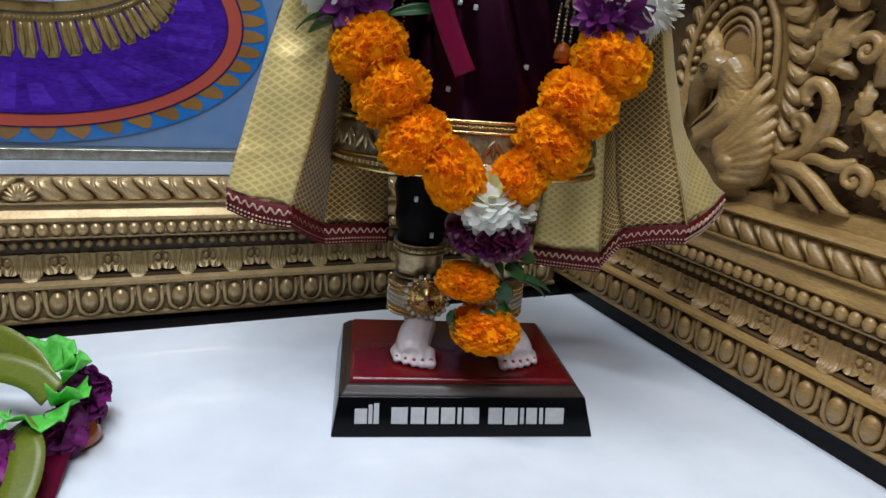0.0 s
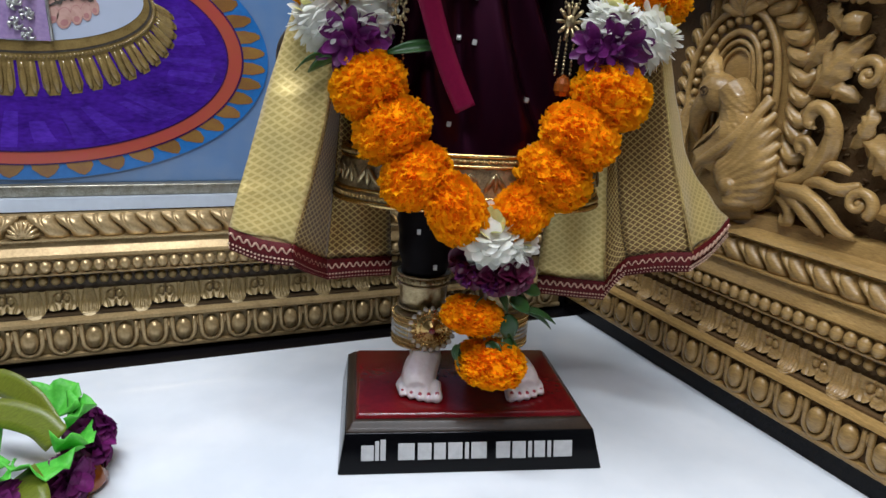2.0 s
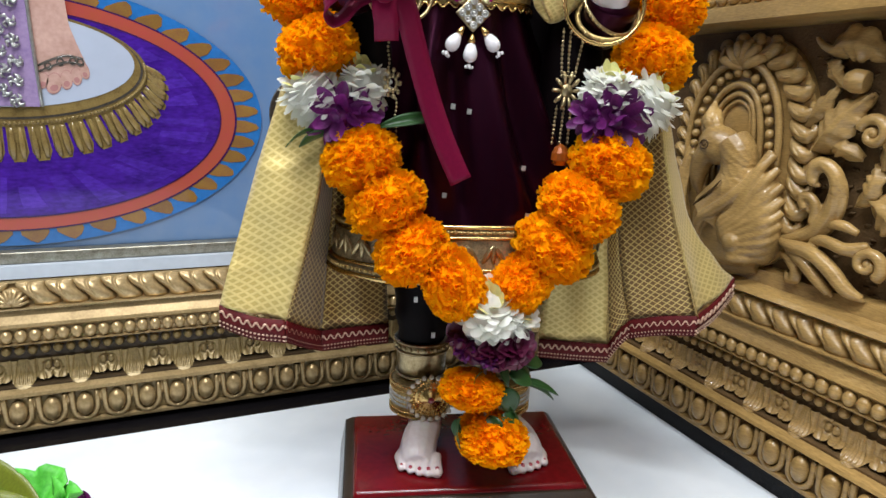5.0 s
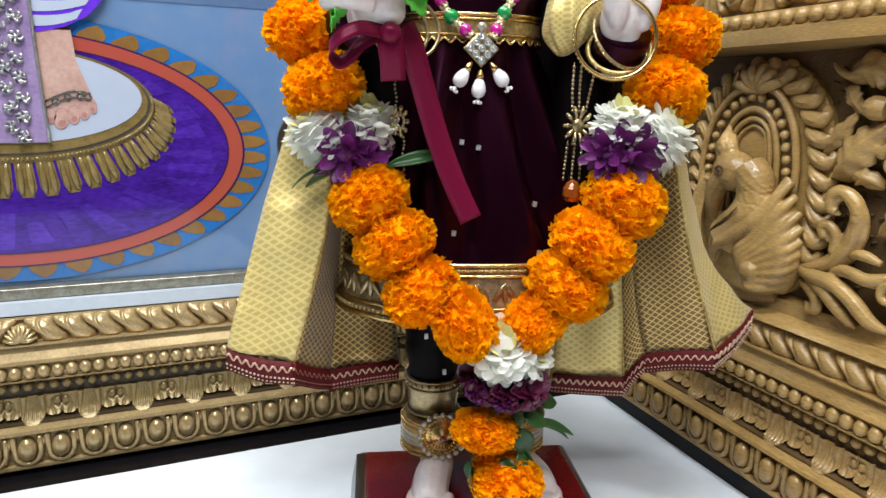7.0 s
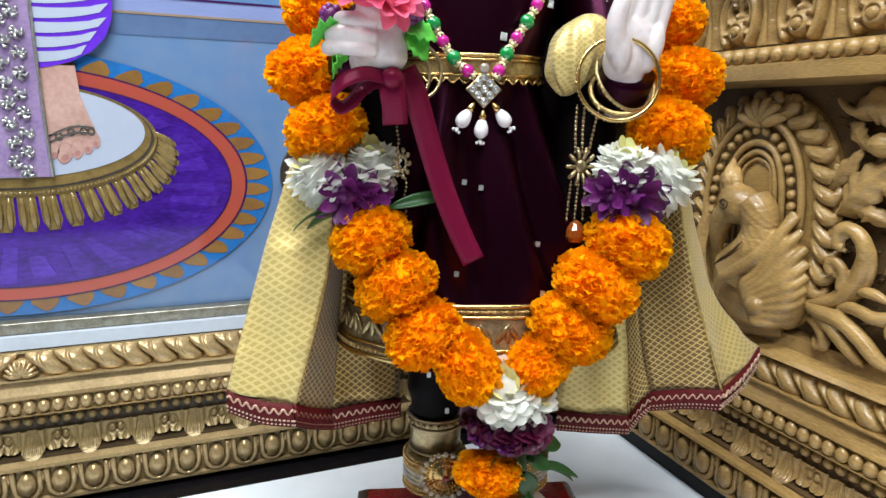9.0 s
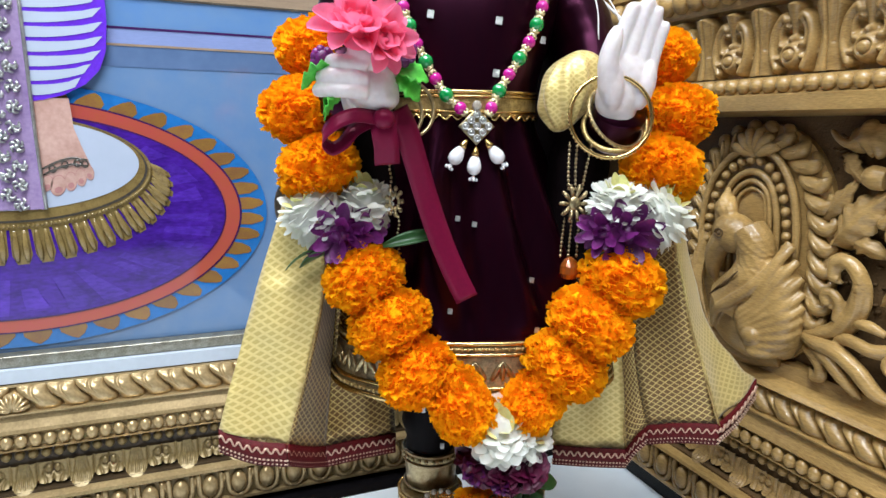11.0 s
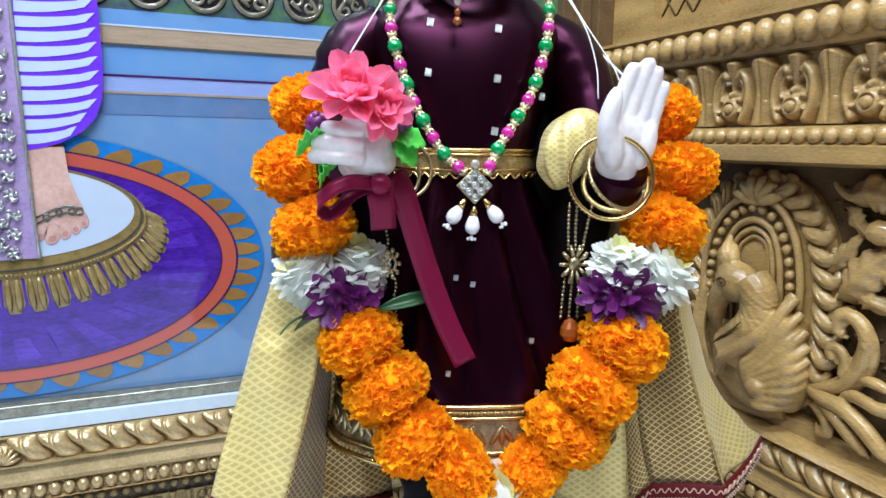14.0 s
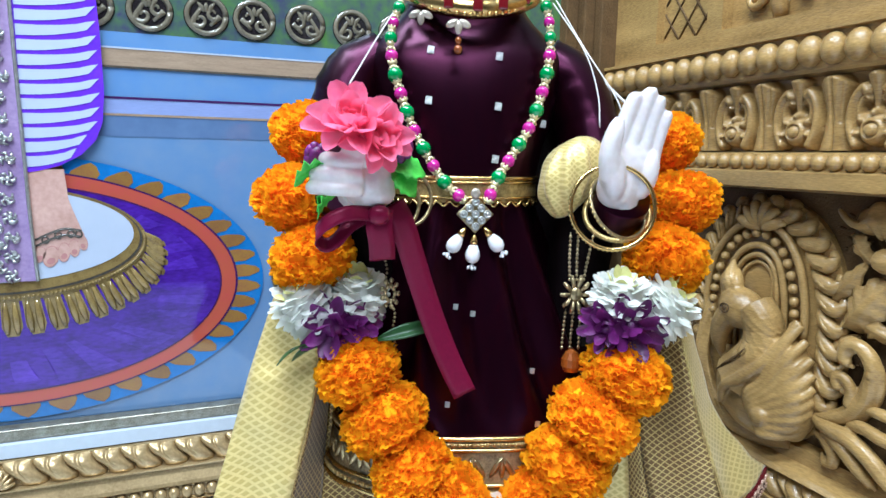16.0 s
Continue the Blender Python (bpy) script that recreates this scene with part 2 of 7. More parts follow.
def bead_mesh(mat, r, tall=1.0):
    bm = bmesh.new()
    ball(bm, (0, 0, 0), (r, r, r * tall), seg=10, rings=7)
    return mesh_of("bead", bm, mat)


def lobe_mesh(mat, way):
    """One slanted gadroon of the top roll, swelling downwards, with a groove along it."""
    def height(x, z):
        e, f = x / 0.01175, (z - 0.1332) / 0.0120
        h = 0.0110 * max(0.0, 1 - abs(e) ** 2.4) ** 0.5 * max(0.0, 1 - abs(f + 0.12) ** 2.6) ** 0.5
        return h - 0.0030 * math.exp(-((e + way * (0.18 - 0.25 * f)) / 0.10) ** 2) * min(1.0, max(0.0, 0.55 + f))
    me = relief("lobe", -0.01175, 0.01175, 0.1216, 0.1448, 22, 20, lambda z: 0.0225, height, mat)
    for v in me.vertices:
        f = (v.co.z - 0.1332) / 0.0116
        v.co.x -= way * (0.0065 * f + 0.0022 * math.sin(math.pi * f))
    return me


def palmette_mesh(mat):
    """One repeat of the leaf valance: a grooved fan with a round tip between two loops, its lower edge scalloped."""
    def low(x):
        a = abs(x)
        if a < 0.0105:
            return 0.0535 - 0.0098 * math.sqrt(1 - (a / 0.0105) ** 2)
        return 0.0525 - 0.0035 * math.sqrt(max(0, 1 - ((a - 0.0170) / 0.0066) ** 2))

    def height(x, z):
        a = abs(x)
        h = 0.0022
        if a < 0.0105:
            h += 0.0016 * math.sqrt(1 - (a / 0.0105) ** 2)
            if z > 0.0475:
                spread = 0.45 + 0.55 * (0.070 - z) / 0.022
                for g in (0.0, 0.0036, 0.0070):
                    h -= 0.0030 * math.exp(-((a - g * spread) / 0.0009) ** 2)
        h -= 0.0024 * math.exp(-((a - 0.0107) / 0.0008) ** 2)
        d = math.hypot(a - 0.0200, (z - 0.0605) * 0.8)
        h -= 0.0026 * math.exp(-((d - 0.0036) / 0.0009) ** 2)
        h -= 0.0020 * math.exp(-((a - 0.0150 - 0.3 * (0.058 - z)) / 0.0008) ** 2) if z < 0.058 else 0.0
        return h - 0.0018 * math.exp(-((0.0236 - a) / 0.0008) ** 2)
    return relief("palmette", -0.0235, 0.0235, 0.044, 0.0690, 56, 26, lambda z: 0.0195 - 0.0095 * max(0.0, (0.0560 - z) / 0.012) ** 1.5, height, mat, low)


def sun_mesh(mat):
    bm = bmesh.new()
    for k in range(-4, 5):
        a = radians(k * 20)
        tube(bm, [(0, 0.013, 0.1245, 0.0012), (math.sin(a) * 0.007, 0.0105, 0.1245 + math.cos(a) * 0.008, 0.0019),
                  (math.sin(a) * 0.0135, 0.0145, 0.1245 + math.cos(a) * 0.0155, 0.0014)], n=6, steps=3)
    ball(bm, (0, 0.019, 0.129), (0.013, 0.006, 0.011), seg=12, rings=6)
    return mesh_of("sunburst", bm, mat)


def base_moulding(name, m, x0, x1, light, mid, dark, ground, label, sun=None):
    top = thing(name, m, label, "moulding", kind="structure")
    bm = bmesh.new()
    extrude_profile(bm, base_profile(), x0, x1)
    part("rail", bm, [light], top, smooth=False)
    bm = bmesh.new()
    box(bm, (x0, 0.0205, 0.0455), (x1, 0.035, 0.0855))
    # dark strip in place of the shade on the ledge below the palmettes
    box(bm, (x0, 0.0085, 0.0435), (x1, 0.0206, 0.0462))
    part("recess", bm, [dark], top, "dark brown recessed band with shade strip below", smooth=False)
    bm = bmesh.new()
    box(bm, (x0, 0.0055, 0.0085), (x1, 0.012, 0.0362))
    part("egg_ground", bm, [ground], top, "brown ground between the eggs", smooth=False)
    egg, bead, small, pal = egg_mesh(light), bead_mesh(light, 0.0055, 1.15), bead_mesh(mid, 0.0045), palmette_mesh(mid)
    left, right = lobe_mesh(light, -1), lobe_mesh(light, 1)

    def row(piece, name, pitch, first, y=0.0, z=0.0):
        k = math.ceil((x0 + pitch / 2 - first) / pitch)
        x = first + k * pitch
        while x < x1 - pitch / 2:
            part(name, piece, None, top, at=pose(x, y, z))
            x += pitch
    row(egg, "egg", 0.0277, -0.0993)
    row(bead, "bead", 0.01145, 0.0, 0.0115, 0.0950)
    row(small, "small_bead", 0.0106, 0.0, 0.0185, 0.0785)
    row(pal, "palmette", 0.0470, -0.0935)
    x = (sun if sun is not None else x0) + 0.021
    while x < x1 - 0.012:
        part("lobe", right, None, top, at=pose(x, 0, 0))
        x += 0.0235
    if sun is not None:
        part("sunburst", sun_mesh(light), None, top, at=pose(sun, 0, 0))
        x = sun - 0.021
        while x > x0 + 0.012:
            part("lobe", left, None, top, at=pose(x, 0, 0))
            x -= 0.0235
    return top


BACK = pose(0, 0.699, 0)
RIGHT = pose(0.503, 0.699, 0.018, 0, 0, -90)
base_moulding("moulding_north", BACK, -0.34, 0.505, M["gilt"], M["gilt_shaded"], M["gilt_dark"], M["gilt_shaded"], "antique gold carved base moulding with eggs, beads and palmettes", sun=-0.096)
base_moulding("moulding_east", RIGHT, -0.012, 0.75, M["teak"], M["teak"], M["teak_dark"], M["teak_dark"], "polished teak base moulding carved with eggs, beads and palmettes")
bm = bmesh.new()
box(bm, (0.512, -0.05, -0.002), (0.598, 0.70, 0.020))
structure("plinth", bm, M["granite"], "black granite plinth under the carved wooden base")

# ---- framed picture on the back wall ----
M.update(
    paint_sky=material("picture_sky", (0.115, 0.235, 0.50), 0.06, grain=9, second=(0.16, 0.27, 0.47), spread=0.6, bump=0, coat=0.3),
    paint_floor=material("picture_floor", (0.105, 0.215, 0.43), 0.06, grain=7, second=(0.19, 0.27, 0.42), spread=0.7, bump=0, coat=0.3),
    paint_blue=material("picture_blue", (0.03, 0.18, 0.52), 0.06, grain=30, amount=0.25, bump=0, coat=0.3),
    paint_orange=material("picture_orange", (0.40, 0.085, 0.045), 0.06, grain=60, second=(0.42, 0.07, 0.06), bump=0, coat=0.3),
    paint_line=material("picture_line", (0.06, 0.015, 0.10), 0.06, bump=0, coat=0.3),
    paint_purple=material("picture_purple", (0.075, 0.018, 0.34), 0.06, grain=22, second=(0.028, 0.007, 0.13), spread=0.5, bump=0, coat=0.3, stretch=(1, 1, 2.5)),
    paint_petal=material("picture_petal", (0.30, 0.165, 0.035), 0.06, grain=90, second=(0.24, 0.11, 0.045), spread=0.5, bump=0, coat=0.3, random_tint=0.3),
    paint_white=material("picture_white", (0.48, 0.53, 0.65), 0.06, grain=8, amount=0.1, bump=0, coat=0.3),
    paint_gold=material("picture_gold", (0.30, 0.21, 0.075), 0.06, grain=120, second=(0.14, 0.09, 0.03), spread=0.6, bump=0, coat=0.3, random_tint=0.2),
    paint_violet=material("picture_violet", (0.16, 0.04, 0.72), 0.06, grain=60, amount=0.25, bump=0, coat=0.3),
    paint_skin=material("picture_skin", (0.62, 0.40, 0.34), 0.06, grain=40, second=(0.46, 0.27, 0.22), bump=0, coat=0.3),
    paint_lilac=material("picture_lilac", (0.40, 0.29, 0.48), 0.06, grain=40, second=(0.24, 0.16, 0.33), bump=0, coat=0.3),
    paint_tan=material("picture_tan", (0.40, 0.29, 0.20), 0.06, grain=40, amount=0.3, bump=0, coat=0.3, stretch=(1, 1, 8)),
    paint_green=material("picture_green", (0.10, 0.22, 0.035), 0.06, grain=14, second=(0.05, 0.045, 0.12), spread=0.5, bump=0, coat=0.3),
    paint_grey=material("picture_grey", (0.10, 0.085, 0.07), 0.06, grain=60, amount=0.5, bump=0, coat=0.3),
    paint_dark=material("picture_black", (0.022, 0.018, 0.020), 0.06, grain=60, amount=0.5, bump=0, coat=0.3),
    paint_pewter=material("picture_pewter", (0.20, 0.175, 0.125), 0.06, grain=90, second=(0.10, 0.085, 0.06), bump=0, coat=0.3),
    paint_band=material("picture_lavender", (0.27, 0.33, 0.60), 0.06, grain=20, amount=0.15, bump=0, coat=0.3, stretch=(1, 1, 6)),
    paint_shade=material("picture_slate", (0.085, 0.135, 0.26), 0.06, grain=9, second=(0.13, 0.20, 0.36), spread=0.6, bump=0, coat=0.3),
    paint_fold=material("picture_fold", (0.085, 0.026, 0.37), 0.06, grain=22, second=(0.032, 0.009, 0.15), spread=0.5, bump=0, coat=0.3, random_tint=0.32, stretch=(1, 1, 2.5)),
    paint_toe=material("picture_toe", (0.50, 0.24, 0.23), 0.06, grain=40, amount=0.2, bump=0, coat=0.3),
    silver=material("silver_lace", (0.62, 0.62, 0.60), 0.28, metal=0.85, grain=300, amount=0.4, bump=0.6),
    glass_edge=material("tarnished_strip", (0.42, 0.40, 0.33), 0.3, metal=0.6, grain=120, second=(0.14, 0.12, 0.08), spread=0.6, bump=0.3),
    ledge=material("white_ledge", (0.58, 0.63, 0.70), 0.25, grain=20, amount=0.12, bump=0.02),
)
PY = 0.742
picture = thing("picture", pose(0, PY, 0), "large framed devotional picture under glass, blue and purple", "picture")


def flat(name, pts, layer, mat, label=""):
    """A flat painted shape of (x, z) points, a hair above the layer below."""
    bm = bmesh.new()
    y = -0.0005 * layer
    bm.faces.new([bm.verts.new((x, y, z)) for x, z in pts])
    bmesh.ops.triangulate(bm, faces=bm.faces)
    for f in bm.faces:
        f.normal_update()
        if f.normal.y > 0:
            f.normal_flip()
    me = bpy.data.meshes.new(name)
    bm.to_mesh(me)
    bm.free()
    return part(name, finish(me, mat, False), None, picture, label)


def ellipse(cx, cz, a, b, n=96, start=0.0, end=2 * math.pi):
    return [(cx + a * math.cos(start + (end - start) * k / n), cz + b * math.sin(start + (end - start) * k / n)) for k in range(n)]


def rect(x0, z0, x1, z1):
    return [(x0, z0), (x1, z0), (x1, z1), (x0, z1)]


bm = bmesh.new()
box(bm, (-0.60, 0.0, 0.160), (0.470, 0.016, 0.80))
part("board", bm, M["paint_sky"], picture, "painted blue ground", smooth=False)
flat("painted_floor", rect(-0.6, 0.172, 0.47, 0.452), 1, M["paint_floor"])
flat("painted_shade", rect(-0.6, 0.432, 0.47, 0.4505), 2, M["paint_shade"])
for z0, z1, mat in ((0.452, 0.466, "paint_band"), (0.494, 0.511, "paint_tan"), (0.511, 0.524, "paint_sky"), (0.524, 0.70, "paint_green")):
    flat("painted_band", rect(-0.6, z0, 0.47, z1), 2, M[mat])
for z0, z1, mat in ((0.4925, 0.4945, "paint_grey"), (0.4655, 0.4675, "paint_line"), (0.4505, 0.4525, "paint_tan"), (0.5095, 0.511, "paint_white")):
    flat("painted_line", rect(-0.6, z0, 0.47, z1), 3, M[mat])
for x in (-0.006, 0.042, 0.090, 0.133, 0.181, 0.228, 0.275, 0.322, 0.370, 0.417):
    flat("medallion", ellipse(x, 0.5445, 0.0200, 0.0190, 32), 4, M["paint_dark"])
    bm = bmesh.new()
    tube(bm, [(x + 0.0172 * math.cos(a), -0.0025, 0.5445 + 0.0165 * math.sin(a), 0.0027) for a in [2 * math.pi * k / 20 for k in range(21)]], n=5, steps=1, flat=0.3, up=(0, 1, 0))
    lean = 1 if round(x * 1000) % 2 else -1
    for side, cx, cz in ((1, 0.0058, -0.0045), (-1, -0.0058, 0.0020)):
        arm = [(x + lean * (cx + side * (0.0015 + 0.0050 * k / 8) * math.cos(0.75 * k)), -0.0025, 0.5445 + cz + (0.0015 + 0.0050 * k / 8) * math.sin(0.75 * k), 0.0010 + 0.00022 * k) for k in range(9)]
        tube(bm, arm + [(x + lean * side * 0.003, -0.0025, 0.5445 + 0.009 * side, 0.0016)], n=5, steps=3, flat=0.3, up=(0, 1, 0))
    for q in (-1, 0, 1):
        tube(bm, [(x + 0.002 * q, -0.0025, 0.5475, 0.0012), (x + 0.0045 * q, -0.0028, 0.5525, 0.0022), (x + 0.0075 * q, -0.0025, 0.5560, 0.0008)], n=5, steps=3, flat=0.3, up=(0, 1, 0))
    part("scroll", bm, M["paint_pewter"], picture)
CX, CZ = -0.090, 0.296


def clip_low(pts):
    return [(x, max(z, 0.1725)) for x, z in pts]


flat("carpet_border", clip_low(ellipse(CX, CZ, 0.226, 0.121, 128)), 5, M["paint_blue"])
for k in range(44):
    a = 2 * math.pi * (k + 0.5) / 44
    c, s = math.cos(a), math.sin(a)
    w = 0.058
    tip = [(CX + 0.197 * math.cos(a - w), CZ + 0.103 * math.sin(a - w)), (CX + 0.212 * math.cos(a - w * 0.95), CZ + 0.111 * math.sin(a - w * 0.95)),
           (CX + 0.222 * math.cos(a - w * 0.4), CZ + 0.117 * math.sin(a - w * 0.4)),
           (CX + 0.2235 * c, CZ + 0.1195 * s), (CX + 0.220 * math.cos(a + w * 0.5), CZ + 0.116 * math.sin(a + w * 0.5)),
           (CX + 0.210 * math.cos(a + w * 0.95), CZ + 0.110 * math.sin(a + w * 0.95)), (CX + 0.197 * math.cos(a + w), CZ + 0.103 * math.sin(a + w))]
    if min(z for _, z in tip) > 0.1735:
        flat("carpet_petal", tip, 6, M["paint_petal"])
flat("carpet_line", ellipse(CX, CZ, 0.2015, 0.1070, 96), 7, M["paint_line"])
flat("carpet_ring", ellipse(CX, CZ, 0.1995, 0.1055, 96), 8, M["paint_orange"])
flat("carpet_inner_line", ellipse(CX, CZ, 0.1865, 0.0945, 96), 9, M["paint_line"])
flat("carpet_field", ellipse(CX, CZ, 0.185, 0.0930, 96), 10, M["paint_purple"])
rng = random.Random(17)
for k in range(30):
    a = -2.9 + 0.205 * k + rng.uniform(-0.05, 0.05)
    w0, w1, sway = rng.uniform(0.02, 0.05), rng.uniform(0.04, 0.09), rng.uniform(-0.03, 0.03)
    near, far = rng.uniform(0.60, 0.72), rng.uniform(0.90, 0.985)
    edge = []
    for side in (-1, 1):
        run = [(near + (far - near) * q / 6, a + sway * (q / 6) ** 2 + side * (w0 + (w1 - w0) * q / 6)) for q in range(7)]
        edge += run if side < 0 else run[::-1]
    flat("carpet_fold", [(CX + 0.185 * r * math.cos(b), CZ + 0.0930 * r * math.sin(b)) for r, b in edge], 10.2 + 0.02 * k, M["paint_fold"])
for k in range(26):
    a = math.pi + math.pi * (k + 0.5) / 26 * 1.16 - 0.25
    w = 0.060
    pts = [(CX + 0.118 * math.cos(a - w), 0.336 + 0.047 * math.sin(a - w)), (CX + 0.135 * math.cos(a - w), 0.323 + 0.061 * math.sin(a - w)),
           (CX + 0.139 * math.cos(a - w * 0.55), 0.321 + 0.0675 * math.sin(a - w * 0.55)), (CX + 0.139 * math.cos(a + w * 0.55), 0.321 + 0.0675 * math.sin(a + w * 0.55)),
           (CX + 0.135 * math.cos(a + w), 0.323 + 0.061 * math.sin(a + w)), (CX + 0.118 * math.cos(a + w), 0.336 + 0.047 * math.sin(a + w))]
    flat("gold_petal", pts, 11, M["paint_gold"])
    bm = bmesh.new()
    for q in (-0.5, 0.5):
        b = a + q * w
        tube(bm, [(CX + 0.121 * math.cos(b), -0.0062, 0.334 + 0.049 * math.sin(b), 0.0012), (CX + 0.130 * math.cos(b), -0.0066, 0.326 + 0.058 * math.sin(b), 0.0030),
                  (CX + 0.1365 * math.cos(b), -0.0062, 0.3215 + 0.0655 * math.sin(b), 0.0016)], n=6, steps=3, flat=0.3, up=(0, 1, 0))
    part("gold_ridge", bm, M["paint_gold"], picture)
flat("gold_band", ellipse(CX, 0.337, 0.1215, 0.0515, 96), 12, M["paint_gold"])
flat("gold_band_line", ellipse(CX, 0.3395, 0.1175, 0.0475, 96), 13, M["paint_grey"])
flat("gold_band_top", ellipse(CX, 0.3405, 0.1155, 0.0465, 96), 14, M["paint_gold"])
bm = bmesh.new()
for k in range(110):
    a = math.pi + math.pi * (k + 0.5) / 110 * 1.1 - 0.16
    ball(bm, (CX + 0.1195 * math.cos(a), -0.0072, 0.3383 + 0.0495 * math.sin(a)), (0.0015, 0.0006, 0.0015), seg=6, rings=4)
part("painted_beading", bm, M["paint_gold"], picture)
flat("disc", ellipse(CX, 0.3445, 0.1105, 0.0415, 96), 15, M["paint_white"])
flat("painted_foot", [(-0.062, 0.402), (-0.062, 0.345), (-0.0585, 0.332), (-0.052, 0.325), (-0.040, 0.3255), (-0.028, 0.330), (-0.0195, 0.337), (-0.0195, 0.343), (-0.0255, 0.360), (-0.0305, 0.376), (-0.0325, 0.402)], 16, M["paint_skin"])
for x, z, a, b, t in ((-0.0555, 0.327, 0.0045, 0.0070, -0.3), (-0.0468, 0.3250, 0.0058, 0.0090, -0.25), (-0.0365, 0.3285, 0.0046, 0.0082, -0.1), (-0.0282, 0.3320, 0.0041, 0.0076, 0.0), (-0.0212, 0.3365, 0.0036, 0.0066, 0.1)):
    ring = [(x + a * math.cos(q) * math.cos(t) - b * math.sin(q) * math.sin(t), z + a * math.cos(q) * math.sin(t) + b * math.sin(q) * math.cos(t)) for q in [2 * math.pi * k / 20 for k in range(20)]]
    flat("painted_toe", [(x + (u - x) * 1.10, z + (v - z) * 1.08) for u, v in ring], 16.2, M["paint_toe"])
    flat("painted_toe", ring, 16.4, M["paint_skin"])
    flat("painted_nail", [(x + (u - x) * 0.55, z - 0.45 * b + (v - z) * 0.34) for u, v in ring], 16.6, M["paint_toe"])
bm = bmesh.new()
for z0 in (0.3425, 0.3480):
    tube(bm, [(-0.058, -0.0088, z0 - 0.008, 0.0009), (-0.046, -0.0088, z0 - 0.0020, 0.0011), (-0.034, -0.0088, z0 + 0.0015, 0.0011), (-0.0215, -0.0088, z0 - 0.0005, 0.0009)], n=5, steps=3, flat=0.3, up=(0, 1, 0))
for x, z in ((-0.0500, 0.3400), (-0.0400, 0.3440), (-0.0300, 0.3450), (-0.0240, 0.3445)):
    tube(bm, [(x + 0.0026 * math.cos(a), -0.0088, z + 0.0030 * math.sin(a), 0.0008) for a in [2 * math.pi * k / 12 for k in range(13)]], n=5, steps=1, flat=0.4, up=(0, 1, 0))
part("painted_anklet", bm, M["paint_grey"], picture)
sash = [(-0.066, 0.398), (-0.052, 0.4005), (-0.036, 0.405), (-0.018, 0.415), (-0.006, 0.428), (0.000, 0.444), (0.0025, 0.47), (0.0015, 0.52), (-0.003, 0.60), (-0.066, 0.60)]
flat("sash", sash, 17, M["paint_violet"])
for k in range(12):
    z = 0.4045 + 0.0122 * k
    r = -0.0215 + 0.0195 * min(1, k / 2.2) if k < 3 else -0.0030 + 0.0005 * min(k, 4)
    top = [(-0.0615 + (r + 0.0615) * q / 8, z + 0.0085 + 0.0065 * (q / 8) ** 2.2 + (0.001 if q > 6 else 0)) for q in range(9)]
    low = [(-0.0615 + (r + 0.0615) * q / 8, z - 0.0005 + 0.0105 * (q / 8) ** 2.0) for q in range(8)]
    flat("sash_stripe", low + top[::-1], 18, M["paint_white"])
flat("robe_panel", [(-0.60, 0.302), (-0.058, 0.304), (-0.0615, 0.42), (-0.066, 0.60), (-0.60, 0.60)], 19, M["paint_lilac"], "lilac robe panel with silver lace")
bm = bmesh.new()
tube(bm, [(-0.0575, -0.0105, 0.304, 0.0016), (-0.0600, -0.0105, 0.36, 0.0016), (-0.0615, -0.0105, 0.42, 0.0016), (-0.0655, -0.0105, 0.60, 0.0016)], n=6, steps=4)
part("lace_edge", bm, M["silver"], picture, "silver cord edge")
rng = random.Random(5)
for k in range(34):
    bm = bmesh.new()
    z = 0.309 + 0.0085 * k
    x = -0.0735 - 0.010 * (k % 2) - 0.004 * rng.random()
    for q in range(6):
        a = q * math.pi / 3 + rng.random()
        tube(bm, [(x, -0.0105, z, 0.0006), (x + 0.0045 * math.cos(a), -0.0125, z + 0.0045 * math.sin(a), 0.0015), (x + 0.006 * math.cos(a + 0.7), -0.0105, z + 0.006 * math.sin(a + 0.7), 0.0007)], n=5, steps=2)
    ball(bm, (x, -0.0115, z), (0.0022, 0.002, 0.0022), seg=8, rings=5)
    part("lace_flower", bm, M["silver"], picture)
bm = bmesh.new()
box(bm, (-0.6, -0.016, 0.1605), (0.470, -0.0005, 0.1712), 0.0012)
part("edge_strip", bm, M["glass_edge"], picture, "tarnished metal strip under the glass")
bm = bmesh.new()
box(bm, (-1.6, 0.7205, 0.1475), (0.50, 0.7595, 0.1600))
structure("trim_ledge", bm, M["ledge"], "pale blue-white stone ledge above the moulding")
# upright frame at the corner
bm = bmesh.new()
for x0, x1, y0 in ((0.470, 0.486, 0.728), (0.486, 0.500, 0.716), (0.500, 0.5295, 0.704)):
    box(bm, (x0, y0, 0.165), (x1, 0.7598, 0.9), 0.002)
structure("trim_corner", bm, M["teak_dark"], "upright wooden frame in the corner of the shrine")


# ---- carved wooden wall ----
EAST = pose(0.545, 0.699, 0, 0, 0, -90)
# Same teak as the carving, coloured dark in place of its shade.
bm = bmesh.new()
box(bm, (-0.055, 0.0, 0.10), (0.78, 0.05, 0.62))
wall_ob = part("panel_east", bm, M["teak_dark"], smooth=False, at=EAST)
tagged(wall_ob, "teak backing of the carved wall, darkened for its shade", "wall", kind="structure")
bm = bmesh.new()
extrude_profile(bm, [(0.0, 0.150), (-0.030, 0.1655), (-0.026, 0.169), (-0.012, 0.1725), (-0.010, 0.184), (0.0, 0.187)], -0.03, 0.78)
sill = part("trim_sill", bm, M["teak"], smooth=False, at=EAST)
tagged(sill, "sloping polished teak sill above the base moulding", "trim", kind="structure")

